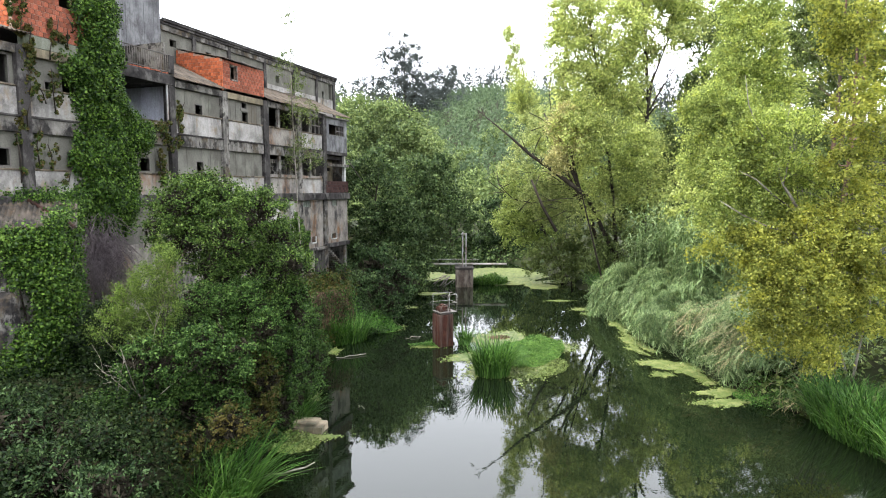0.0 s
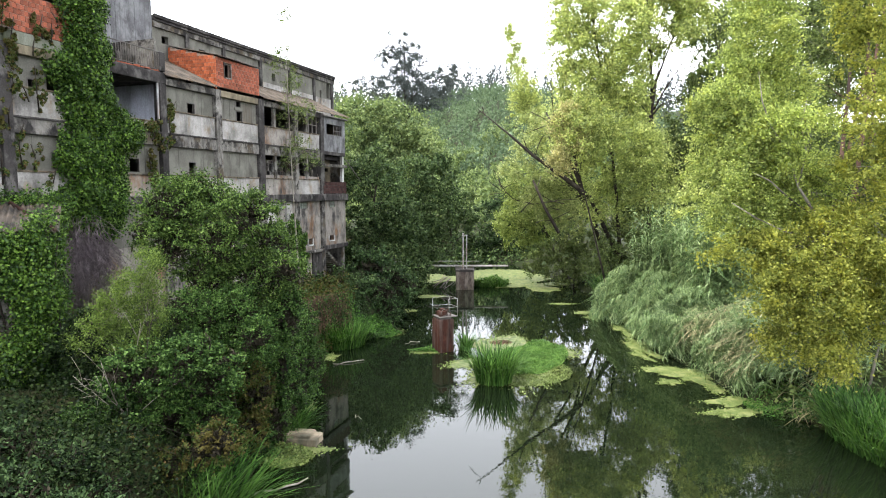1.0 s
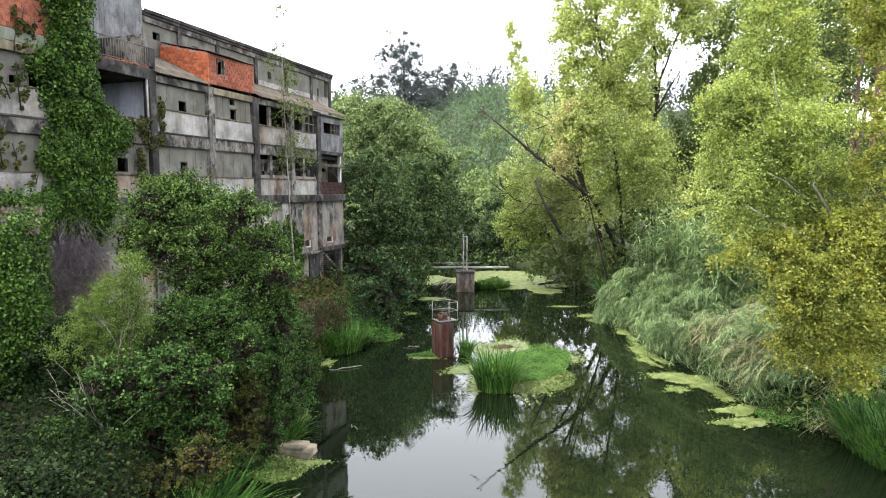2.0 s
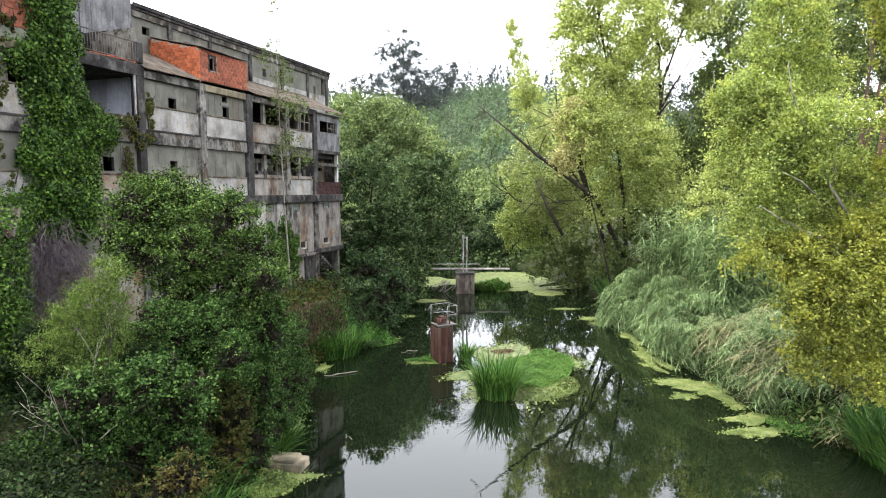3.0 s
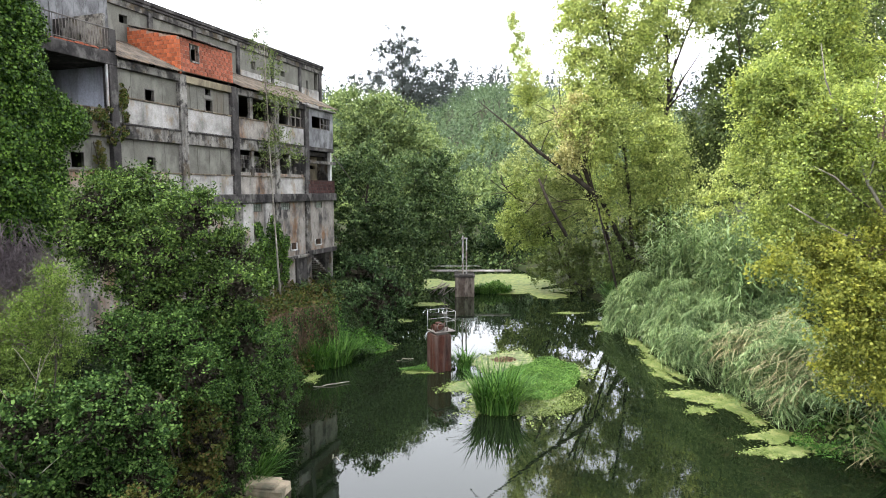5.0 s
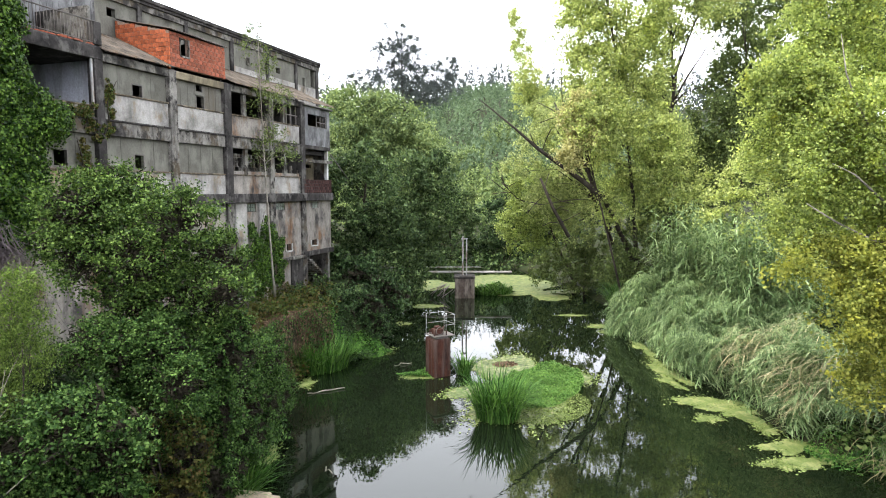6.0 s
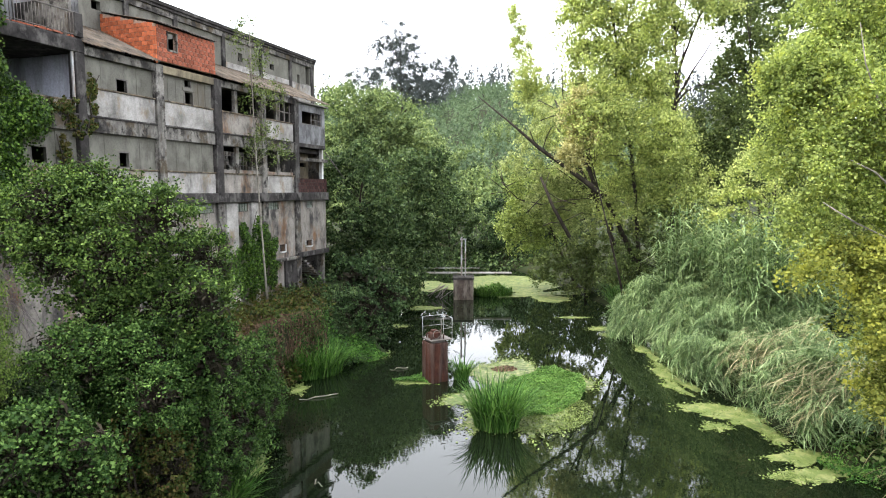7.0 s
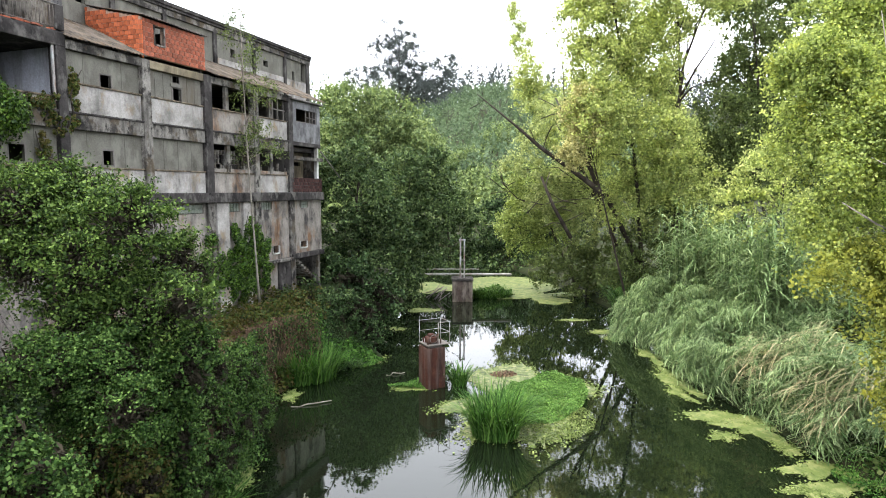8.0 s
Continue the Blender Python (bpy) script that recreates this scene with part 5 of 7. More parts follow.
tree("woodland_tree", on_ground(38.07, 62.0), [(34.65, 62.0, 24.95, 2.9, 2.61, 2.9), (37.14, 62.0, 21.11, 3.19, 2.87, 3.19), (34.49, 62.0, 17.77, 2.9, 2.61, 2.9), (38.62, 62.0, 15.53, 3.48, 3.13, 3.48), (36.57, 62.0, 11.56, 3.48, 3.13, 3.48), (40.28, 62.0, 24.96, 2.61, 2.35, 2.61), (41.25, 62.0, 18.89, 2.9, 2.61, 2.9), (41.13, 62.0, 12.13, 3.19, 2.87, 3.19), (38.49, 62.0, 26.59, 2.03, 1.83, 2.03)],
     M["leaf_wood"], M["bark"], "dark green woodland tree behind the poplars", "tree", leaves=28586, clumps=252, clump_r=1.00, size=0.244, slim=0.75, trunk_r=0.15, limbs=18, stems=1, droop=0.3, seed=70, shell=0.4, flat=0.6, group="woodland trees behind the poplars")
tree("woodland_tree", on_ground(31.96, 66.0), [(30.9, 66.0, 25.95, 2.78, 2.5, 2.78), (32.93, 66.0, 21.26, 3.09, 2.78, 3.09), (30.08, 66.0, 17.7, 2.78, 2.5, 2.78), (32.66, 66.0, 14.71, 3.09, 2.78, 3.09), (30.42, 66.0, 10.46, 3.09, 2.78, 3.09), (34.74, 66.0, 9.86, 3.09, 2.78, 3.09)],
     M["leaf_wood"], M["bark"], "dark green woodland tree behind the poplars", "tree", leaves=16734, clumps=168, clump_r=1.00, size=0.259, slim=0.75, trunk_r=0.15, limbs=18, stems=1, droop=0.3, seed=71, shell=0.4, flat=0.6, group="woodland trees behind the poplars")
tree("woodland_tree", on_ground(30.2, 47), [(28.8, 48.35, 21.52, 1.76, 1.67, 1.76), (28.81, 45.03, 21.49, 1.47, 1.4, 1.47), (31.16, 45.93, 20.11, 1.5, 1.43, 1.5), (27.71, 45.46, 17.17, 1.25, 1.19, 1.25), (32.3, 47.86, 16.72, 1.32, 1.25, 1.32), (29.51, 46.24, 9.72, 2.15, 2.04, 2.15), (32.41, 47.29, 9.29, 2.2, 2.09, 2.2), (27.14, 45.21, 10.14, 1.68, 1.6, 1.68), (32.69, 46.17, 12.69, 1.54, 1.46, 1.54), (28.62, 48.81, 14.21, 1.35, 1.28, 1.35), (30.48, 48.63, 25.42, 2.19, 2.08, 2.19), (32.45, 46.39, 24.28, 2.09, 1.99, 2.09)],
     M["leaf_wood"], M["bark_red"], "dark tall tree with reddish trunks in the wood", "tree", leaves=30000, clumps=260, clump_r=0.9, size=0.2, slim=0.75, trunk_r=0.2, limbs=18, stems=6, droop=0.3, seed=72, shell=0.4, flat=0.6, group="woodland trees behind the poplars", trunk_top=(30.6, 47.0, 27.0), spread=5.0)
tree("woodland_tree", on_ground(18.35, 40.0), [(17.34, 40.0, 9.71, 1.68, 1.52, 1.68), (18.91, 40.0, 7.85, 1.68, 1.52, 1.68), (16.3, 40.0, 7.85, 1.5, 1.35, 1.5), (20.86, 40.0, 6.35, 1.87, 1.68, 1.87)],
     M["leaf_poplar"], M["bark"], "dark green woodland tree behind the poplars", "tree", leaves=9707, clumps=112, clump_r=0.57, size=0.157, slim=0.75, trunk_r=0.15, limbs=18, stems=1, droop=0.3, seed=73, shell=0.4, flat=0.6, group="woodland trees behind the poplars")
tree("poplar_tree", on_ground(41.9, 70.0), [(38.31, 70.0, 30.02, 3.93, 3.54, 3.93), (41.66, 70.0, 26.95, 3.93, 3.54, 3.93), (45.04, 70.0, 23.86, 3.93, 3.54, 3.93), (40.08, 70.0, 21.35, 3.93, 3.54, 3.93), (48.65, 70.0, 26.96, 3.93, 3.54, 3.93), (43.08, 70.0, 14.39, 3.93, 3.54, 3.93), (36.51, 70.0, 16.3, 3.93, 3.54, 3.93)],
     M["leaf_far"], M["bark"], "tall light green poplar in the wood", "tree", leaves=36667, clumps=560, clump_r=0.99, size=0.249, slim=0.75, trunk_r=0.15, limbs=18, stems=1, droop=0.3, seed=92, shell=0.2, flat=0.75, group="poplars along the bank")
tree("willow_shrub", on_ground(-8.38, 12.2), [(-8.63, 12.2, 3.25, 1.03, 0.92, 0.68), (-7.09, 12.2, 3.0, 0.91, 0.82, 0.57), (-9.41, 12.2, 4.0, 0.68, 0.62, 0.68)],
     M["leaf_willow"], M["bark"], "grey-green willow shrub at the near bank", "shrub", leaves=7412, clumps=96, clump_r=0.31, size=0.091, slim=0.5, trunk_r=0.04, limbs=18, stems=3, droop=0.3, seed=17, shell=0.35, flat=0.75, inside=0.6)
tree("sallow_shrub", on_ground(17.12, 52.0), [(15.43, 52.0, 4.91, 2.19, 1.97, 1.95), (17.88, 52.0, 4.42, 2.19, 1.97, 1.95), (13.51, 52.0, 3.44, 1.7, 1.53, 1.46), (20.31, 52.0, 4.92, 2.19, 1.97, 1.95), (16.34, 52.0, 6.87, 1.95, 1.75, 1.7), (19.24, 52.0, 7.35, 2.19, 1.97, 1.95)],
     M["leaf_wood"], M["bark"], "grey-green sallow thicket above the cane", "shrub", leaves=24010, clumps=408, clump_r=0.43, size=0.195, slim=0.5, trunk_r=0.15, limbs=18, stems=1, droop=0.8, seed=59, shell=0.35, flat=0.75, group="sallows by the pond")
tree("sallow_shrub", on_ground(12.98, 63.0), [(8.31, 63.33, 9.89, 1.91, 1.82, 1.91), (10.65, 63.74, 9.05, 2.27, 2.16, 2.27), (12.92, 63.84, 9.9, 2.27, 2.16, 2.27), (7.66, 62.36, 7.4, 1.45, 1.37, 1.45), (10.11, 63.58, 5.93, 1.71, 1.62, 1.71), (6.48, 64.28, 6.18, 1.15, 1.09, 1.15), (8.62, 63.04, 5.4, 1.35, 1.29, 1.35), (7.35, 64.12, 4.46, 1.04, 0.98, 1.04)],
     M["leaf_light"], M["bark"], "light green sallow at the pond edge", "shrub", leaves=26000, clumps=420, clump_r=0.6, size=0.2, slim=0.75, trunk_r=0.15, limbs=18, stems=1, droop=0.3, seed=62, shell=0.35, flat=0.75, group="sallows by the pond")
tree("poplar_tree", on_ground(17.4, 26.6), [(12.92, 23.72, 7.01, 1.1, 1.05, 1.1), (12.01, 24.58, 7.2, 0.83, 0.79, 0.83), (13.93, 22.99, 5.7, 1.22, 1.16, 1.22), (13.33, 23.61, 4.51, 0.84, 0.8, 0.84), (14.37, 23.0, 3.43, 0.82, 0.78, 0.82), (10.04, 22.94, 7.44, 0.51, 0.49, 0.51), (14.51, 23.34, 7.62, 1.23, 1.17, 1.23), (12.01, 23.18, 5.76, 0.74, 0.71, 0.74), (12.46, 23.43, 3.78, 0.46, 0.43, 0.46), (16.15, 24.58, 4.07, 1.0, 0.95, 1.0)],
     M["leaf_gold"], M["bark_pale"], "young poplar with gold and green leaves leaning over the cane", "tree", leaves=46000, clumps=560, clump_r=0.44, size=0.105, slim=0.75, trunk_r=0.07, limbs=46, stems=4, droop=0.3, seed=63, shell=0.4, flat=0.8, limb_r=0.4, group="poplars along the bank", trunk_top=(14.4, 23.8, 7.6))
tree("eucalyptus_tree", on_ground(-6.2, 105), [(-7.67, 105.0, 34.14, 2.36, 2.12, 1.47), (-5.39, 105.0, 32.65, 1.96, 1.77, 1.18), (-9.03, 105.0, 30.78, 2.55, 2.3, 1.47), (-4.25, 105.0, 30.23, 2.36, 2.12, 1.37), (-6.55, 105.0, 28.54, 2.75, 2.47, 1.57), (0.83, 105.0, 28.92, 1.96, 1.77, 1.28), (-1.56, 105.0, 27.23, 2.75, 2.47, 1.77), (-9.07, 105.0, 26.28, 3.54, 3.18, 1.96), (1.71, 105.0, 26.29, 1.96, 1.77, 1.37), (-12.43, 105.0, 26.47, 2.75, 2.47, 1.67), (-4.26, 105.0, 25.15, 3.54, 3.18, 1.96), (-14.64, 105.0, 27.03, 1.37, 1.24, 0.88), (-2.34, 105.0, 24.59, 3.14, 2.83, 1.77)],
     M["leaf_euc"], M["bark"], "tall ragged grey-green eucalyptus on the skyline", "tree", leaves=46000, clumps=420, clump_r=1.0, size=0.19, slim=0.75, trunk_r=0.38, limbs=40, stems=1, droop=0.3, seed=60, shell=0.55, flat=0.75, trunk_top=(-6.6, 105, 34.0), limb_r=0.35)
tree("slender_birch", on_ground(-9.38, 40.26), [(-9.93, 40.26, 20.42, 0.53, 0.47, 0.75), (-10.26, 40.26, 17.72, 0.75, 0.68, 1.05), (-9.55, 40.26, 16.28, 0.68, 0.61, 0.94), (-8.85, 40.26, 14.47, 0.75, 0.68, 0.68), (-9.97, 40.26, 14.47, 0.75, 0.68, 0.94), (-9.27, 40.26, 12.27, 0.94, 0.85, 0.75), (-8.73, 40.26, 11.35, 0.83, 0.75, 0.53), (-10.22, 40.26, 11.54, 0.68, 0.61, 0.75)],
     M["leaf_wood"], M["bark_pale"], "slender sparse birch growing against the factory", "tree", leaves=6240, clumps=352, clump_r=0.31, size=0.079, slim=0.75, trunk_r=0.06, limbs=26, stems=1, droop=0.3, seed=61, shell=0.1, flat=0.75, trunk_top=(-9.71, 39.31, 20.6), sway=0.006)


# ---- ivy and the shed ----
def part_stuff(ob, parent):
    return tagged(child(ob, parent), kind="stuff")


def ivy_mesh(name, P, face, size, mat, seed):
    r = np.random.default_rng(seed)
    v, f = leaf_arrays(r, P, size, 0.8, slim=0.9, facing=face)
    return quads(name, v, f, M[mat])


def wall_ivy(strands, n, depth, size, mat, label, seed, name="ivy", cushion=0.3):
    """Ivy on the factory front, in cushions that hang over one another. Strands: (y, z, half width, half height) on the front's plane."""
    r = np.random.default_rng(seed)
    S = np.array(strands)
    a = S[:, 2] * S[:, 3]
    nc = max(24, n // (110 if cushion > 0.2 else 28))
    k = r.choice(len(S), nc, p=a / a.sum())
    d = unit(r.normal(size=(nc, 2))) * np.sqrt(r.uniform(0, 1.25, nc))[:, None]
    cy, cz = S[k, 0] + d[:, 0] * S[k, 2], S[k, 1] + d[:, 1] * S[k, 3]
    cx = 0.05 + depth * np.clip(1.15 - (d ** 2).sum(1), 0.1, 1) * r.uniform(0.1, 1.0, nc)
    rad = np.minimum(cushion, 1.4 * S[k, 2] + 0.04) * r.uniform(0.6, 1.35, nc)
    i = r.integers(0, nc, n)
    w = unit(r.normal(size=(n, 3)) + np.array([0.35, 0, 0.15]))
    q = w * (rad[i] * r.uniform(0.55, 1.1, n))[:, None] * np.array([0.7, 1.0, 1.15])
    q[:, 2] -= 0.35 * rad[i] * r.uniform(0, 1, n)
    x, y, z = np.maximum(cx[i] + q[:, 0], 0.07), cy[i] + q[:, 1], cz[i] + q[:, 2]
    face = w + np.array([0.55, -0.1, 0.45])
    root = tagged(new(name), label, "climbing plant")
    root.matrix_world = FAC
    part_stuff(new("foliage", ivy_mesh("foliage", np.stack([x, y, z], 1), face, size, mat, seed)), root)
    for s in strands[:: max(1, len(strands) // 8)]:
        yy = s[0] + r.uniform(-0.3, 0.3)
        bm = bmesh.new()
        tube(bm, [(0.12, yy, s[1] - s[3]), (0.16, yy + r.uniform(-0.2, 0.2), s[1]), (0.12, yy + r.uniform(-0.3, 0.3), s[1] + s[3])], [0.03, 0.025, 0.015], 5)
        part("stem", bm, M["bark"], root)
    return root


wall_ivy([(-23.09, 16.18, 0.71, 0.69), (-22.95, 15.22, 0.85, 0.7), (-23.36, 14.26, 1.07, 0.63), (-23.14, 13.42, 1.1, 0.63), (-22.63, 12.6, 1.39, 0.55), (-21.68, 12.04, 1.01, 0.57), (-22.99, 11.53, 1.28, 0.65), (-22.9, 10.63, 1.37, 0.66), (-22.67, 9.71, 1.15, 0.64), (-23.67, 9.58, 0.7, 0.51), (-22.58, 8.91, 1.01, 0.56), (-24.0, 8.82, 0.83, 0.5), (-24.88, 8.97, 0.6, 0.41), (-23.5, 8.03, 1.39, 0.55), (-25.07, 8.13, 0.61, 0.49), (-24.12, 10.82, 0.34, 0.42), (-24.37, 14.54, 0.33, 0.31), (-23.16, 17.14, 0.85, 0.75)], 70000, 0.8, 0.098, "leaf_ivy", "thick glossy green ivy climbing the factory wall", 101, cushion=0.4)
wall_ivy([(-24.94, 15.81, 0.32, 0.47), (-25.09, 14.96, 0.17, 0.36), (-25.18, 13.42, 0.17, 0.84), (-24.65, 15.65, 0.18, 0.36), (-25.41, 10.78, 0.22, 0.48), (-25.03, 10.13, 0.12, 0.37), (-24.11, 16.21, 0.16, 0.27), (-26.6, 16.4, 0.35, 1.1), (-26.3, 15.0, 0.3, 0.9), (-26.2, 13.8, 0.3, 0.7), (-25.9, 13.2, 0.5, 0.35), (-26.6, 12.3, 0.2, 0.6), (-26.1, 11.2, 0.25, 0.8), (-26.8, 10.6, 0.15, 0.9)], 4600, 0.22, 0.10, "leaf_creeper", "straggling yellow-green creeper on a factory pillar", 102, "creeper", 0.11)
wall_ivy([(-18.45, 12.92, 0.2, 0.69), (-18.46, 13.46, 0.14, 0.46), (-19.76, 12.48, 0.56, 0.18), (-19.5, 12.21, 0.27, 0.39), (-18.85, 11.89, 0.56, 0.22), (-19.06, 11.57, 0.31, 0.21), (-19.76, 10.93, 0.24, 0.51), (-19.72, 10.18, 0.27, 0.54), (-19.37, 12.75, 0.38, 0.12), (-20.21, 12.51, 0.22, 0.15)], 3800, 0.2, 0.095, "leaf_creeper", "thin creeper round a pillar and sill", 103, "creeper", 0.1)
wall_ivy([(-7.94, 6.18, 1.08, 1.08), (-8.49, 7.12, 0.53, 1.06), (-9.14, 5.58, 1.16, 0.87), (-7.39, 4.84, 0.82, 0.92), (-10.0, 4.99, 0.99, 0.69), (-6.88, 5.72, 0.32, 0.94), (-8.92, 4.31, 1.19, 0.71), (-10.92, 5.1, 0.95, 0.83), (-11.58, 6.83, 0.24, 0.98), (-9.51, 6.67, 0.28, 0.69)], 20000, 0.5, 0.11, "leaf_ivy", "bright ivy on the foot of the factory wall", 104, cushion=0.24)

# bare hanging stems below the ivy
r_ = np.random.default_rng(105)
n = 900
y = r_.uniform(-26.9, -23.0, n)
root = tagged(new("dead_vine"), "mass of bare grey-purple vine stems below the ivy", "climbing plant")
root.matrix_world = FAC
bm = bmesh.new()
for i in range(n):
    a = np.array([0.25 + r_.uniform(0, 0.6), y[i] * 0.8 - 24.4 * 0.2, r_.uniform(7.0, 8.5)])
    b = np.array([0.3 + r_.uniform(0, 1.5), y[i] + r_.normal() * 0.9, r_.uniform(3.2, 6.6)])
    sag = r_.normal(size=3) * np.array([0.25, 0.55, 0.25])
    mids = [a + (b - a) * k + sag * math.sin(3.1 * k) + r_.normal(size=3) * 0.09 for k in (0.25, 0.5, 0.75)]
    tube(bm, [a, *mids, b], [0.011, 0.011, 0.01, 0.009, 0.006], 3)
    if i < 280:
        part("stem", bm, M["dead_stem"], root)
        bm = bmesh.new()
tagged(part("stem_tangle", bm, M["dead_stem"], root), kind="stuff")


def shed():
    root = tagged(new("shed"), "ivy-covered concrete shed with a mossy corrugated roof", "shed")
    root.matrix_world = pose(-13.45, 21.45, 0, 0, 0, 30)
    part("wall", boxes((-6.0, 0, 0, 0.25, 2.0, 8.1)), M["concrete"], root)
    part("wall", boxes((-0.25, 0, 0.25, 5.0, 2.0, 8.1)), M["concrete"], root)
    part("wall", boxes((-6.0, -0.25, 4.75, 5.0, 2.0, 8.9)), M["concrete"], root)
    part("low_wall", boxes((-6.0, -1.42, -0.9, -0.4, 2.0, 6.05), bevel=0.2), M["concrete"], root)
    part("eave_beam", boxes((-6.0, 0.05, -0.12, 0.0, 7.75, 8.12)), M["concrete_dark"], root)
    cols, w = 27, 0.95
    V, F = [], []
    for c in range(cols):
        x = c / (cols - 1) * w * 1.04
        for yy, zz in ((-0.35, 8.12), (2.6, 9.05)):
            V.append((x, yy, zz + 0.045 * math.sin(2 * math.pi * x / 0.177)))
    for c in range(cols):
        V.append((V[2 * c][0], V[2 * c][1], V[2 * c][2] - 0.02))
    for c in range(cols - 1):
        F.append((2 * c, 2 * c + 2, 2 * c + 3, 2 * c + 1))
        F.append((2 * c, 2 * cols + c, 2 * cols + c + 1, 2 * c + 2))
    me = bpy.data.meshes.new("roof_sheet")
    me.from_pydata(V, [], F)
    me.materials.append(M["roof_sheet"])
    for k in range(7):
        ob = child(new("roof_sheet", me), root)
        ob.location = (-6.3 + w * k, 0.02 * (k % 2), 0.02 + 0.008 * (k % 2))
    part("hip_tile", rod([(0.3, -0.3, 8.16), (-1.2, 2.5, 9.06)], 0.07), M["rust"], root)
    part("back_slope", boxes((-6.0, 0.1, 2.6, 5.2, 8.85, 9.0)), M["roof_sheet"], root)
    return root


shed()
r_ = np.random.default_rng(106)
nc = 620
cx, cz = r_.uniform(-2.4, -0.05, nc), r_.uniform(1.8, 8.7, nc)
keep = (cx > -2.0 + 0.3 * (8.2 - cz) * (cz > 5.9)) & ((cz < 8.0) | (cx > -0.5)) & ~((cx < -0.95) & (cz > 4.5) & (cz < 6.2))
cx, cz = cx[keep], cz[keep]
cy = -0.1 - r_.uniform(0.05, 0.65, len(cx))
front = np.stack([cx, cy, cz], 1)
side = np.stack([r_.uniform(0.02, 0.2, 120), r_.uniform(-0.2, 3.0, 120), r_.uniform(1.8, 8.8, 120)], 1)
crest = np.stack([r_.uniform(-2.8, 0.4, 60), r_.uniform(2.3, 3.2, 60), r_.uniform(8.9, 9.25, 60)], 1)
low = np.stack([r_.uniform(-3.0, -0.9, 110), r_.uniform(-1.3, -0.95, 110), r_.uniform(1.6, 4.5, 110)], 1)
low[:, 2] += 0.45 * np.sin(low[:, 0] * 4.0)
C_ = np.concatenate([front, side, crest, low])
i = r_.integers(0, len(C_), 64000)
off = r_.normal(size=(64000, 3)) * np.array([0.2, 0.12, 0.2])
P = C_[i] + off
P[:, 2] -= 0.4 * np.abs(off[:, 0])
face = unit(off) * 0.7 + np.array([0.3, -0.8, 0.7])
root = tagged(new("ivy"), "dense bright green ivy swallowing the shed", "climbing plant")
root.matrix_world = pose(-13.45, 21.45, 0, 0, 0, 30)
part_stuff(new("foliage", ivy_mesh("foliage", P, face, 0.092, "leaf_ivy", 107)), root)
for k in range(6):
    bm = bmesh.new()
    x = -1.7 + 0.38 * k
    tube(bm, [(x, -0.08, 1.9), (x + 0.15, -0.14, 4.0), (x - 0.1, -0.1, 6.0), (x + 0.1, -0.12, 7.7)], [0.05, 0.04, 0.03, 0.02], 5)
    part("stem", bm, M["bark"], root)


# ---- cane, reeds and water plants ----
rng = np.random.default_rng(7)


HUMPS = [(11.8, 47.6, 2.1, 2.6), (13.6, 45.4, 1.9, 2.9), (12.4, 43.4, 1.5, 2.0), (14.8, 42.2, 2.0, 2.9), (12.5, 40.6, 1.5, 2.1), (13.8, 39.0, 1.6, 2.9), (12.0, 37.4, 1.6, 2.4), (14.6, 36.6, 1.8, 2.8), (12.0, 34.8, 1.7, 2.9), (13.9, 33.6, 1.7, 2.7), (12.7, 31.8, 1.4, 2.2), (14.3, 30.4, 1.7, 2.7), (12.9, 29.0, 1.3, 1.7), (15.9, 32.2, 1.9, 2.4), (14.5, 27.6, 1.5, 1.9), (16.4, 36.2, 2.1, 2.4), (16.6, 40.0, 2.3, 2.5), (15.8, 45.4, 2.3, 2.6), (15.9, 28.9, 1.6, 2.2)]


def mound_z(x, y):
    """Top of the fallen cane over the bank, heaped in hummocks, and the distance from its skirt."""
    x, y = np.asarray(x, float), np.asarray(y, float)
    d = river_gap(x, y) - 0.6 + 1.9 * np.exp(-((y - 45.6) / 2.4) ** 2)
    z = 0.3 * ease((d + 0.5) / 1.0) + 0.42 * np.maximum(d, 0)
    top = np.zeros(x.shape)
    for hx, hy, hr, hh in HUMPS:
        q = ((x - hx) ** 2 + (y - hy) ** 2) / hr ** 2
        top = np.maximum(top, hh * np.sqrt(np.clip(1 - q, 0, 1)))
    return np.maximum(z + top, 0.25), d


def hump_way(x, y):
    """Away from the nearest hummock's middle."""
    H = np.array(HUMPS)
    q = ((x[:, None] - H[:, 0]) ** 2 + (y[:, None] - H[:, 1]) ** 2) / H[:, 2] ** 2
    k = q.argmin(1)
    return unit(np.stack([x - H[k, 0], y - H[k, 1], np.zeros(len(x))], 1))


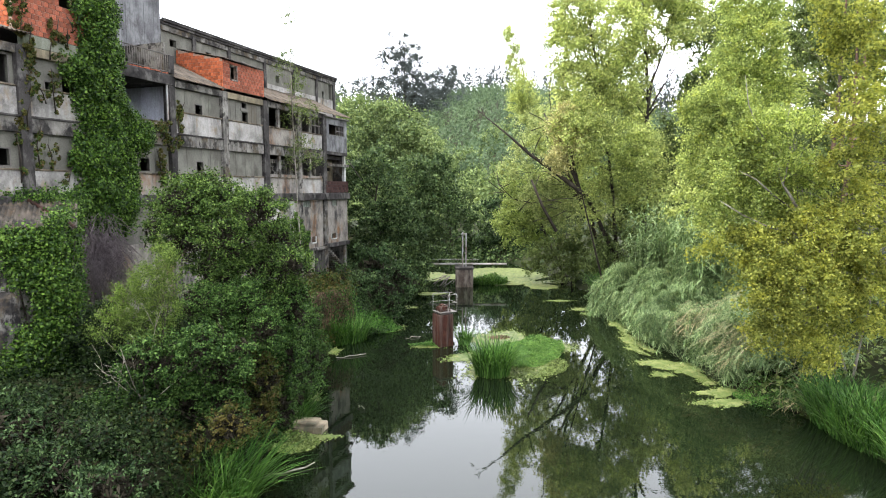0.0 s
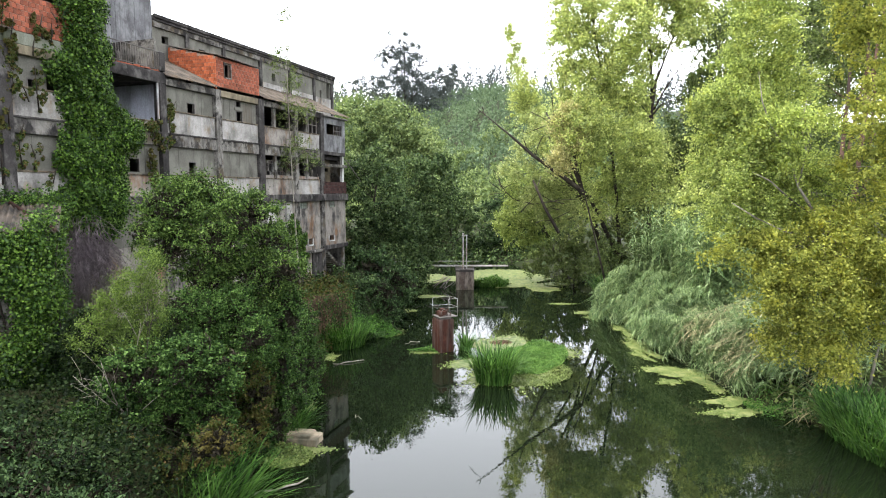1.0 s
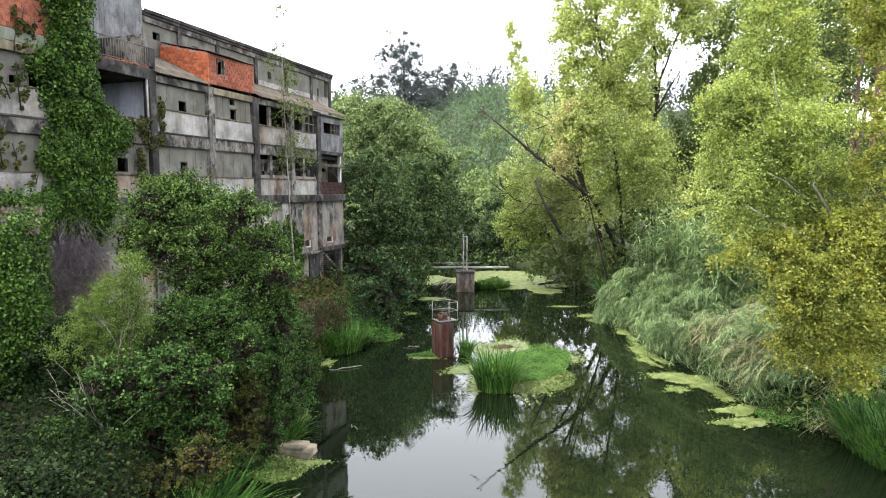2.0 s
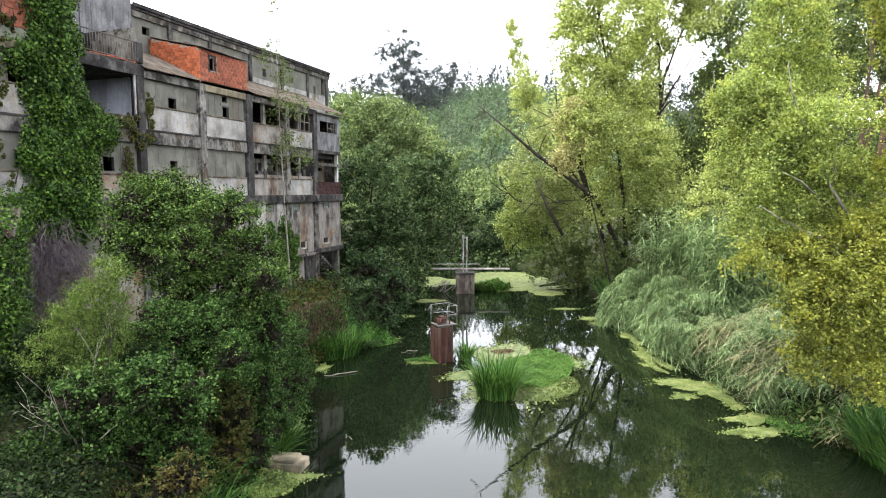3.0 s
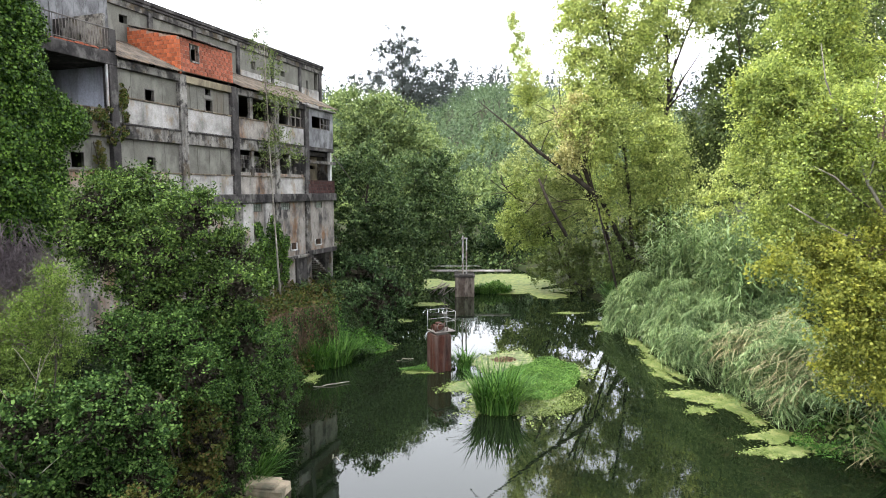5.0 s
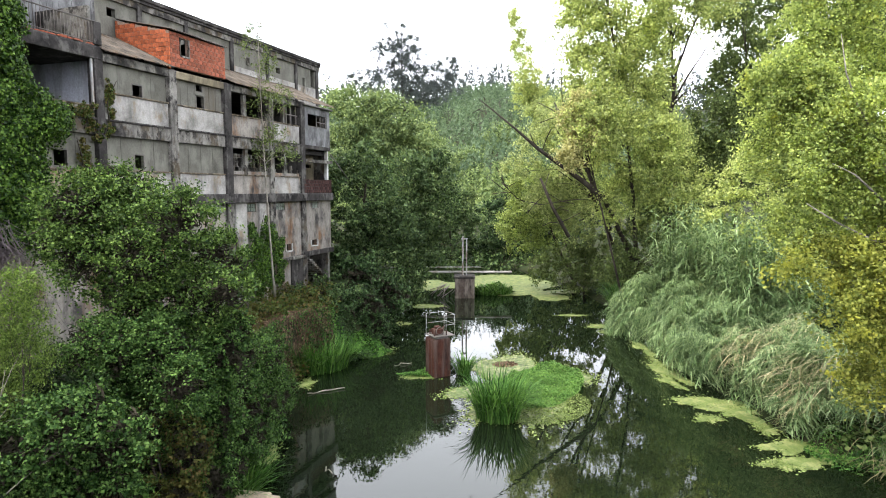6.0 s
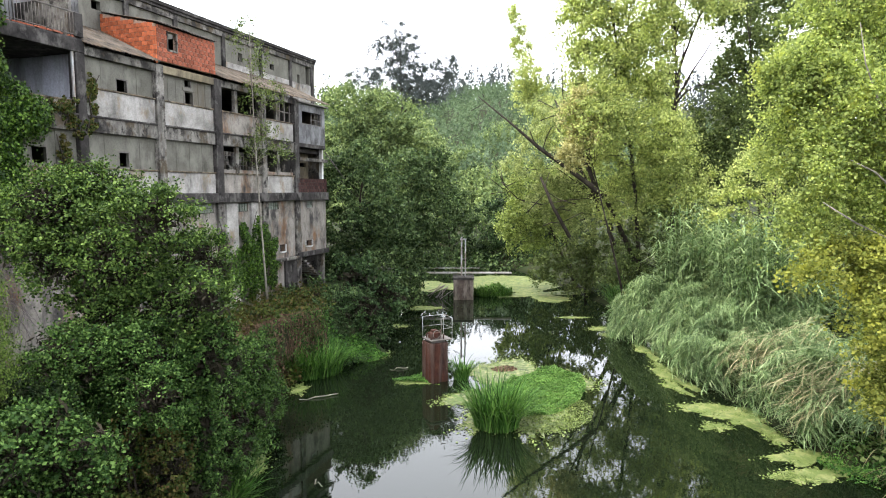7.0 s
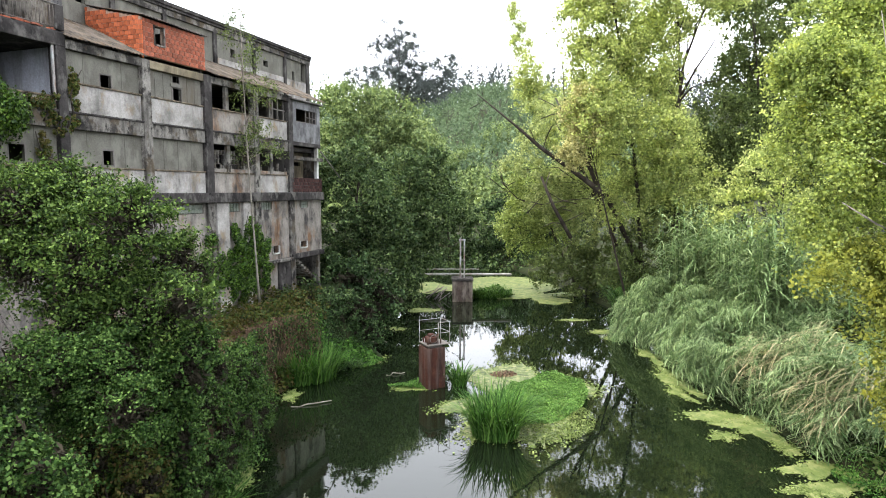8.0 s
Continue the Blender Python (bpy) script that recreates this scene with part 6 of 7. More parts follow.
def cane_tops(x, y, z, out, length, droop, leaves_per, leaf, width, up, hang):
    """Leafy upper ends of cane stems, with leaves in two ranks like a comb."""
    m = len(x)
    L = length * rng.uniform(0.7, 1.25, m)
    p0 = np.stack([x, y, z], 1)
    side = np.stack([-out[:, 1], out[:, 0], np.zeros(m)], 1)

    def at(u):
        u = np.asarray(u) * np.ones(m)
        return p0 + out * (L * (0.9 - up * 0.7) * u)[:, None] + np.array([0, 0, 1]) * (L * (up * u - droop * u * u))[:, None]

    chunks = []
    for k in range(leaves_per):
        u = 0.05 + 0.95 * (k + rng.uniform(0, 0.8, m)) / leaves_per
        way = side * (1 if k % 2 else -1) * 1.5 + out * 0.45
        chunks.append(blades(rng, at(u), leaf, width, 0.6, 1.9, 3, outward=way, rise=hang))
    S = np.stack([at(q) for q in np.linspace(-0.5, 1, 5)], 1)
    w = side[:, None] * 0.013
    V = np.stack([S - w, S + w], 2).reshape(-1, 3)
    F = np.array([[2 * q, 2 * q + 1, 2 * q + 3, 2 * q + 2] for q in range(4)])
    chunks.append((V, (np.arange(m)[:, None, None] * 10 + F[None]).reshape(-1, 4)))
    return chunks


def riverward(x, y, turn):
    e = 0.2
    g = np.stack([river_gap(x + e, y) - river_gap(x - e, y), river_gap(x, y + e) - river_gap(x, y - e), np.zeros(len(x))], 1)
    return unit(-unit(g) + np.array([-0.25, -0.35, 0]) + turn * rng.normal(size=(len(x), 3)) * np.array([1, 1, 0]))


# tufts over the whole fallen mound, gathered in sheaves that share a lean
n = 950
x, y = rng.uniform(9.6, 22, 9000), rng.uniform(27.2, 50.5, 9000)
_, dd = mound_z(x, y)
ok = (dd > -0.35) & (dd < 7.0)
x, y = x[ok][:n], y[ok][:n]
lean = unit(riverward(x, y, 0.2) + 0.9 * hump_way(x, y))
per = rng.integers(4, 10, n)
i = np.repeat(np.arange(n), per)
x, y = x[i] + rng.normal(size=len(i)) * 0.28, y[i] + rng.normal(size=len(i)) * 0.28
z, dd = mound_z(x, y)
z = z + rng.normal(size=n)[i] * 0.3 + rng.normal(size=len(i)) * 0.15 - 0.5
out = unit(lean[i] + rng.normal(size=(len(i), 3)) * np.array([0.3, 0.3, 0]))
chunks = cane_tops(x, y, z, out, 1.15, 0.8, 15, 0.32, 0.044, 0.75, 0.5)
# the hanging skirt in front, down to the water
n = 520
y = rng.uniform(28, 49.5, n * 7)
x = rng.uniform(9.6, 15, n * 7)
zt, dd = mound_z(x, y)
ok = (dd > -0.45) & (dd < 0.55)
x, y, zt = x[ok][:n], y[ok][:n], zt[ok][:n]
z = 0.35 + (zt - 0.2) * rng.uniform(0, 0.95, len(x))
chunks += cane_tops(x, y, z, riverward(x, y, 0.4), 1.1, 1.0, 14, 0.42, 0.056, 0.45, 0.25)
me = joined("cane_thicket", chunks, M["cane"])
tagged(new("cane_thicket", me), "thick silvery green giant cane fallen towards the river", "giant cane", kind="stuff")
cane_root = np.stack([x, y, np.maximum(ground_z(x, y), 0.0)], 1)
# upright cane behind
n = 420
x, y = rng.uniform(12, 22, 6000), rng.uniform(35.5, 52, 6000)
_, dd = mound_z(x, y)
ok = (dd > 2.4) & (dd < 6.5)
x, y = x[ok][:n], y[ok][:n]
z, dd = mound_z(x, y)
out = unit(rng.normal(size=(len(x), 3)) * np.array([1, 1, 0]) + np.array([-0.5, -0.3, 0]))
chunks = cane_tops(x, y, z - 0.9, out, 4.3, 0.12, 24, 0.75, 0.085, 1.15, 0.8)
tagged(new("standing_cane", joined("standing_cane", chunks, M["cane"])), "upright pale green giant cane behind the fallen cane", "giant cane", kind="stuff")

# dead cane fallen over the water's edge
x, y = rng.uniform(11, 18, 5600), rng.uniform(25.2, 34.5, 5600)
z, dd = mound_z(x, y)
keep = (dd > -0.5) & (dd < 2.6) & (np.sin(y * 1.7 + x * 0.6) + 0.5 * rng.normal(size=len(x)) > 0.35 + 0.14 * np.maximum(y - 31, 0))
x, y, z = x[keep], y[keep], z[keep]
r0 = np.stack([x, y, np.maximum(z * rng.uniform(0.6, 1.12, len(x)) + 0.15, 0.2)], 1)
dead = [blades(rng, r0, 0.85, 0.032, 0.9, 1.5, 4, outward=riverward(x, y, 0.3) * 1.6, rise=0.4)]
tagged(new("dead_cane", joined("dead_cane", dead, M["cane_dry"])), "fallen straw-coloured dead cane along the bank", "dead cane", kind="stuff")


def reed_clump(x, y, rx, ry, n, tall, label, lean=0.22, mat="reed", width=0.055, turn=0.0, cap=0.25):
    """A clump of upright blades, its base at the water."""
    a, r = rng.uniform(0, 2 * math.pi, n), np.sqrt(rng.uniform(0, 1, n))
    px, py = r * np.cos(a) * rx, r * np.sin(a) * ry
    c, s = math.cos(turn), math.sin(turn)
    px, py = px * c - py * s, px * s + py * c
    z = np.clip(ground_z(x + px, y + py), -0.1, cap)
    out = np.stack([px / rx, py / ry, np.zeros(n)], 1) * 0.9
    v, f = blades(rng, np.stack([px, py, z], 1), tall, width, lean, 0.55, 5, outward=out)
    root = tagged(new("reed_clump"), label, "reeds", "reed clumps in the river")
    root.location = (x, y, 0)
    tagged(child(new("foliage", quads("foliage", v, f, M[mat])), root), kind="stuff")
    return root


reed_clump(2.55, 30.3, 0.85, 0.7, 620, 2.45, "tall green reed clump growing on the floating weed island", 0.18)
reed_clump(1.3, 36.4, 0.35, 0.4, 160, 1.5, "small reed tuft beside the rusty post")
reed_clump(-6.1, 37.0, 1.4, 0.8, 800, 2.2, "tall green reeds at the foot of the factory bank", 0.25, turn=0.6)
reed_clump(15.9, 22.6, 0.9, 2.6, 1500, 1.9, "bright green reed bed along the bank", 0.3, cap=0.6)
reed_clump(15.8, 18.0, 0.8, 2.4, 800, 2.1, "bright green reed bed at the foot of the bank", 0.3)
reed_clump(14.2, 52.0, 0.8, 3.0, 800, 3.0, "dark green reeds below the cane", 0.2, width=0.06)
reed_clump(-7.0, 17.4, 1.2, 1.4, 800, 2.2, "long arching grass at the water's edge", 0.5, width=0.045)
reed_clump(-6.0, 23.9, 0.4, 1.0, 420, 1.35, "green sedge at the foot of the bank", 0.45)
reed_clump(4.6, 60.5, 1.5, 1.0, 900, 1.2, "low green sedge mound beside the sluice pier", 0.5, width=0.06)


def mat_patch(name, x, y, rx, ry, label, turn=0.0, seed=1, material="duckweed", z=0.012, n=72, ragged=0.38, group="", fringe=260):
    """A floating mat with an uneven outline and a thin rim."""
    r = np.random.default_rng(seed)
    ph, am = r.uniform(0, 6.28, 7), r.normal(size=7) * ragged / np.arange(2, 9) ** 0.7
    a = np.linspace(0, 2 * math.pi, n, endpoint=False)
    rad = 1 + sum(am[i] * np.cos((i + 2) * a + ph[i]) for i in range(7)) + ragged * 0.18 * r.normal(size=n)
    rings = []
    for k, zz in ((0.3, z + 0.012), (0.7, z + 0.010), (0.97, z + 0.006), (1.0, -0.02)):
        px, py = np.cos(a) * rad * rx * k, np.sin(a) * rad * ry * k
        rings.append(np.stack([px * math.cos(turn) - py * math.sin(turn), px * math.sin(turn) + py * math.cos(turn), np.full(n, zz)], 1))
    V = np.concatenate(rings + [np.tile([[0, 0, z + 0.012]], (n, 1))])
    F = []
    for k in range(3):
        for i in range(n):
            j = (i + 1) % n
            F.append((k * n + i, (k + 1) * n + i, (k + 1) * n + j, k * n + j))
    me = bpy.data.meshes.new(name)
    me.from_pydata([tuple(v) for v in V[: 4 * n]] + [(0, 0, z + 0.012)], [], F + [(4 * n, i, (i + 1) % n) for i in range(n)])
    me.materials.append(M[material])
    ob = tagged(new(name, me), label, "water plants", group)
    ob.location = (x, y, 0)
    if fringe:
        k = r.integers(0, n, fringe)
        o = 1 + r.normal(size=fringe) * 0.22 / max(1.0, rx)
        q = rings[3][k] * o[:, None] + r.normal(size=(fringe, 3)) * 0.06
        q[:, 2] = 0.022 + 0.006 * r.uniform(0, 1, fringe)
        v, f = leaf_arrays(r, q, 0.10, 0.0, slim=0.9, facing=np.tile([0, 0, 6.0], (fringe, 1)))
        v[:, 2] = np.clip(v[:, 2], 0.01, 0.05)
        tagged(child(new("fringe", quads("fringe", v, f, M["leaf_pad"])), ob), kind="stuff")
    return ob


PATCH = "yellow-green duckweed mat floating at the river edge"
mat_patch("duckweed_mat", 6.6, 67.5, 4.9, 5.6, "wide yellow-green duckweed sheet covering the far pond", seed=2, ragged=0.12, n=110)
mat_patch("duckweed_mat", 9.0, 61.0, 3.6, 2.6, "wide yellow-green duckweed sheet covering the far pond", seed=3, n=90)
mat_patch("duckweed_mat", -0.8, 65.5, 3.2, 3.2, "yellow-green duckweed sheet behind the footbridge", seed=4, n=90, ragged=0.2)
for i, (x, y, rx, ry, tn) in enumerate([(11.4, 47.2, 0.9, 0.8, 0.3), (11.2, 45.6, 0.5, 0.5, 0.1), (12.2, 38.2, 0.4, 0.9, 0.1), (11.5, 35.2, 0.35, 0.9, 0.1), (12.2, 32.2, 1.5, 0.75, -0.2), (11.3, 30.3, 0.5, 0.35, 0.2), (12.9, 26.3, 1.4, 0.42, 0.2), (11.9, 26.0, 0.5, 0.25, 0.0), (14.4, 26.9, 0.7, 0.4, 0.0), (13.1, 29.2, 0.5, 0.4, 0.0),
                                              (-6.4, 26.6, 0.8, 1.0, 0.2), (-6.9, 29.2, 0.35, 0.8, 0.3), (-7.4, 31.4, 0.3, 0.9, 0.2), (-5.6, 22.2, 1.5, 0.5, 0.15), (-3.7, 40.7, 1.2, 0.8, 0.5), (-1.0, 54.5, 1.3, 0.7, 0.0), (-3.0, 48.0, 0.9, 0.5, 0.3), (9.9, 51.0, 0.9, 0.3, 0.1), (-0.9, 35.9, 0.8, 0.35, 0.1), (-6.4, 34.8, 0.25, 0.7, 0.4)]):
    mat_patch("duckweed_mat", x, y, rx, ry, PATCH, tn, 30 + i, group="duckweed mats along the banks")

for i, (x, y, rx, ry, tn) in enumerate([(12.0, 36.6, 0.6, 1.5, 0.1), (12.9, 31.2, 1.2, 1.0, 0.1), (13.7, 27.6, 1.3, 0.7, 0.2), (12.3, 41.5, 0.5, 1.4, 0.1)]):
    mat_patch("duckweed_mat", x, y, rx, ry, "ragged duckweed mat against the hanging cane", tn, 60 + i, group="duckweed mats along the banks")

island = mat_patch("weed_island", 4.1, 34.6, 2.9, 4.6, "floating island of green water weed with a pale rim", -0.42, 5, "weed_film", n=200, ragged=0.3, fringe=3200)


def weed_leaves(x, y, rx, ry, n, name, label, turn=0.0, h=0.25, mat="weed", size=0.13):
    a, r = rng.uniform(0, 2 * math.pi, n), np.sqrt(rng.uniform(0, 1, n))
    px, py = r * np.cos(a) * rx, r * np.sin(a) * ry
    c, s = math.cos(turn), math.sin(turn)
    px, py = px * c - py * s, px * s + py * c
    hump = np.clip(np.sin(px * 2.1 + py * 0.9) * np.sin(py * 1.7 - px * 0.6) + 0.55, 0.05, 1.2)
    z = np.maximum(ground_z(x + px, y + py), 0) + h * hump * rng.uniform(0.1, 1, n) + 0.03
    v, f = leaf_arrays(rng, np.stack([px, py, z], 1), size, 0.0, slim=0.8, facing=np.tile([0, 0, 1.6], (n, 1)))
    ob = tagged(new(name, quads(name, v, f, M[mat])), label, "water plants", kind="stuff")
    ob.location = (x, y, 0)
    return ob


weed_leaves(4.9, 34.4, 1.95, 3.5, 34000, "water_cress", "bright green water weed leaves covering the island", -0.5, 0.3, "weed", 0.075)
weed_leaves(4.2, 32.2, 2.6, 2.6, 9000, "water_cress", "sparse green weed leaves round the reeds", 0.2, 0.1, "leaf_pad", 0.07)
weed_leaves(3.6, 38.0, 0.7, 0.5, 500, "brown_litter", "brown dead litter on the duckweed", 0.2, 0.06, "litter", 0.1)
weed_leaves(-4.4, 39.7, 1.9, 0.7, 4500, "bank_herbs", "bright green herbs along the bank", 0.55, 0.45, "reed")
weed_leaves(-0.8, 36.2, 1.3, 0.5, 2200, "bank_herbs", "green weeds round the rusty post", 0.0, 0.3, "reed", 0.08)
weed_leaves(-6.7, 24.0, 0.8, 2.6, 6000, "bank_herbs", "green herbs along the water's edge", -0.1, 0.6, "reed", 0.1)
weed_leaves(-6.0, 21.6, 1.4, 0.8, 3000, "bank_herbs", "green herbs round the stone block", 0.1, 0.25, "leaf_pad", 0.1)
weed_leaves(4.8, 60.6, 1.7, 1.1, 3000, "bank_herbs", "green herbs on the mound by the pier", 0.1, 0.8, size=0.2)
weed_leaves(14.9, 26.6, 1.6, 1.6, 3000, "bank_herbs", "green herbs under the cane", 0.3, 0.4, "reed", 0.08)
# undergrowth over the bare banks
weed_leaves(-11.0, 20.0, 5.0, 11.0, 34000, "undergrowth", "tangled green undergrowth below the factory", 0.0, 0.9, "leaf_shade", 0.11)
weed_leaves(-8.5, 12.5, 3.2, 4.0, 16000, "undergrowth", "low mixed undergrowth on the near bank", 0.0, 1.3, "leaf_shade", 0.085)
weed_leaves(-8.5, 38.0, 2.5, 7.0, 9000, "undergrowth", "green and brown undergrowth on the bank", -0.2, 0.7, "leaf_creeper", 0.16)
weed_leaves(19.0, 32.0, 5.0, 12.0, 8000, "undergrowth", "green undergrowth beneath the poplars", 0.0, 1.0, "leaf_wood", 0.22)

weed_leaves(4.0, 86.0, 16.0, 9.0, 7000, "undergrowth", "dark green undergrowth behind the pond", 0.0, 1.6, "leaf_dark", 0.4)

# ---- hill wood ----
def far_wood(n, y0, y1, x0, x1, tall, mat, name, label, size, per, seed):
    r = np.random.default_rng(seed)
    x, y = r.uniform(x0, x1, n), r.uniform(y0, y1, n)
    z = ground_z(x, y)
    h = tall * r.uniform(0.7, 1.3, n)
    idx = np.repeat(np.arange(n), per)
    u = r.uniform(0, 1, len(idx))
    w = (1.05 - u) * 0.28 * h[idx]
    a = r.uniform(0, 6.283, len(idx))
    q = np.stack([x[idx] + np.cos(a) * w, y[idx] + np.sin(a) * w, z[idx] + h[idx] * (0.08 + u)], 1)
    v, f = leaf_arrays(r, q, size, 0.2, slim=0.7, facing=np.stack([np.cos(a), np.sin(a), np.full(len(a), 0.8)], 1), small=True)
    return tagged(new(name, quads(name, v, f, M[mat])), label, "woodland", kind="stuff")


far_wood(3000, 190, 480, -130, 130, 8.5, "leaf_hill", "hill_plantation", "young light green plantation covering the far hill", 1.1, 44, 81)
far_wood(700, 465, 520, -260, 260, 25.0, "leaf_euc", "ridge_wood", "dark eucalyptus row along the ridge", 1.6, 70, 82)
far_wood(520, 100, 200, -90, 110, 6.0, "leaf_far", "valley_wood", "mid-green woodland on the valley floor", 0.8, 130, 83)


# ---- bank wall below the factory ----
def bank_wall(y0, y1, top, seed):
    """A rough rubble retaining wall that follows the water's edge."""
    r = np.random.default_rng(seed)
    edge = [q for q in LEFT]
    ys = np.arange(y0, y1, 0.3)
    xs = np.interp(ys, [q[1] for q in edge], [q[0] for q in edge])
    zs = np.linspace(-0.6, top, 12)
    V = []
    for y, x in zip(ys, xs):
        for k, z in enumerate(zs):
            bulge = 0.10 * math.sin(y * 2.3 + z * 1.7) * math.sin(z * 2.9 - y) + r.normal() * 0.035
            V.append((x + 0.12 - 0.1 * z + bulge, y, z + (0.25 * math.sin(y * 0.9) if k == len(zs) - 1 else 0)))
    n, m = len(ys), len(zs)
    for y, x in zip(ys, xs):
        V.append((x - 1.0, y, top - 0.1))
    F = [(i * m + k, (i + 1) * m + k, (i + 1) * m + k + 1, i * m + k + 1) for i in range(n - 1) for k in range(m - 1)]
    F += [(i * m + m - 1, (i + 1) * m + m - 1, n * m + i + 1, n * m + i) for i in range(n - 1)]
    a = [k for k in range(m)]
    V += [(V[k][0] - 1.2, V[k][1] + 0.3, V[k][2]) for k in a]
    o = n * m + n
    F += [(o + k, k, k + 1, o + k + 1) for k in range(m - 1)]
    return tagged(new("bank_wall", quads("bank_wall", V, F, M["bank_wall"])), "reddish rubble river wall hung with dry vines", "wall", kind="structure")


bank_wall(25.2, 38.0, 2.9, 1)
r_ = np.random.default_rng(120)
n = 24000
y = r_.uniform(25, 38, n)
x = np.interp(y, [q[1] for q in LEFT], [q[0] for q in LEFT])
z = 3.2 - 2.9 * r_.uniform(0, 1, n) ** 1.3
keep = np.sin(y * 1.9 + 0.7 * np.sin(z * 2)) + r_.normal(size=n) * 0.6 > -0.5 + 1.6 * ease((27.5 - y) / 2.5)
P = np.stack([x + 0.22 - 0.1 * z + r_.uniform(0, 0.25, n), y, z], 1)[keep]
cut = r_.uniform(0, 1, len(P)) < np.where(P[:, 1] < 33.5, 0.86, 0.35)
G = P[cut] + np.array([0.1, 0, 0])
G[:, 0] += 0.3 * np.maximum(2.6 - G[:, 2], 0) * r_.uniform(0, 1, len(G)) * (0.7 + 0.5 * np.sin(2.1 * G[:, 1]))
v, f = leaf_arrays(r_, G, 0.10, 1.0, slim=0.75, facing=np.tile([1, -0.3, 0.5], (len(G), 1)))
tagged(new("wall_creeper", quads("wall_creeper", v, f, M["leaf_alder"])), "green creeper spread over the river wall", "climbing plant", kind="stuff")
P = P[~cut]
v, f = leaf_arrays(r_, P, 0.34, 3.5, slim=0.07, facing=np.tile([1, -0.3, 0.3], (len(P), 1)))
tagged(new("dry_vine", quads("dry_vine", v, f, M["litter"])), "brown dry vine hanging over the river wall", "climbing plant", kind="stuff")
weed_leaves(-8.6, 31.5, 1.0, 5.0, 5000, "bank_litter", "brown leaf litter along the foot of the factory", -0.12, 0.2, "litter", 0.11)
weed_leaves(-6.6, 37.3, 1.5, 1.1, 3500, "bank_herbs", "low green herbs on top of the river wall", 0.5, 0.35, "reed", 0.09)
weed_leaves(-8.0, 36.0, 1.2, 2.2, 3000, "bank_litter", "brown leaf litter on the path along the factory", -0.2, 0.12, "litter", 0.1)
weed_leaves(-5.3, 40.6, 1.6, 2.2, 4500, "bank_herbs", "green herbs below the willow shrubs", 0.4, 0.7, "leaf_willow", 0.12)


# ---- in the river ----
def rusty_post():
    root = tagged(new("sluice_post"), "rusted steel sluice column with a worn guard rail", "sluice post")
    root.matrix_world = pose(0.0, 36.3, 0, 0, 0, 28)
    bm = bmesh.new()
    w, prof = 0.47, []
    for sx, sy, dx, dy in ((-w, -w, 1, 0), (w, -w, 0, 1), (w, w, -1, 0), (-w, w, 0, -1)):
        for k in range(6):
            o = 0.05 if k % 2 else 0.0
            prof.append((sx + dx * 2 * w * k / 6 + dy * o, sy + dy * 2 * w * k / 6 - dx * o))
    rings = [[bm.verts.new((px * s, py * s, z)) for px, py in prof] for z, s in ((-1.2, 1), (0.5, 1.0), (1.85, 1.0), (1.95, 0.97))]
    for a, b in zip(rings, rings[1:]):
        for k in range(len(prof)):
            bm.faces.new((a[k], a[(k + 1) % len(prof)], b[(k + 1) % len(prof)], b[k]))
    bm.faces.new(rings[-1])
    part("column", bm, M["rust"], root)
    part("deck_plate", boxes((-0.46, 0.72, -0.48, 0.5, 2.06, 2.11), bevel=0.01), M["dark_steel"], root)
    part("collar", boxes((-0.36, 0.36, -0.36, 0.36, 1.95, 2.06)), M["dark_steel"], root)
    g = part("winch", boxes((-0.3, 0.2, -0.25, 0.2, 2.12, 2.42), (-0.2, 0.1, -0.15, 0.12, 2.42, 2.55), bevel=0.03), M["rust"], root)
    bm = bmesh.new()
    tube(bm, [(-0.05 + 0.2 * math.cos(a), -0.3, 2.35 + 0.2 * math.sin(a)) for a in np.linspace(0, 2 * math.pi, 13)], [0.02] * 13, 5)
    part("winch_wheel", bm, M["dark_steel"], g)
    for x, y, h in ((-0.36, -0.3, 0.32), (0.3, -0.34, 0.26), (0.34, 0.1, 0.36), (-0.3, 0.3, 0.24)):
        part("anchor_bolt", rod([(x, y, 2.1), (x, y, 2.1 + h)], 0.035), M["rust"], root)
    P = [(-0.45, 0.45), (0.72, 0.48), (0.72, -0.45), (0.1, -0.47)]
    for x, y in P:
        part("rail_post", rod([(x, y, 2.1), (x, y, 3.15)], 0.014), M["steel"], root)
    for h in (3.15, 2.65):
        for a, b in zip(P, P[1:]):
            part("rail", rod([(*a, h), (*b, h)], 0.013), M["steel"], root)
    return root


rusty_post()


def sluice_pier():
    root = tagged(new("sluice_pier"), "damp brown concrete sluice pier with a steel lifting mast", "pier")
    root.location = (2.1, 59.0, 0)
    bm = boxes((-0.86, 0.84, -0.9, 0.9, -1.0, 1.75), bevel=0.05)
    part("block", bm, M["pier_stone"], root)
    part("cap", boxes((-0.92, 0.9, -0.95, 0.95, 1.75, 1.95), bevel=0.03), M["concrete_dark"], root)
    part("mast", boxes((-0.24, -0.1, -0.08, 0.08, 1.9, 5.35), bevel=0.01), M["steel"], root)
    part("mast", boxes((0.1, 0.22, -0.08, 0.08, 1.9, 5.1), bevel=0.01), M["steel"], root)
    part("mast_head", boxes((-0.3, 0.26, -0.1, 0.1, 5.1, 5.2)), M["steel"], root)
    part("arm", rod([(-0.2, 0, 5.05), (-0.9, 0, 4.6)], 0.03), M["dark_steel"], root)
    part("crossbar", boxes((-0.12, 0.12, -0.04, 0.04, 3.4, 3.48)), M["dark_steel"], root)
    return root


sluice_pier()


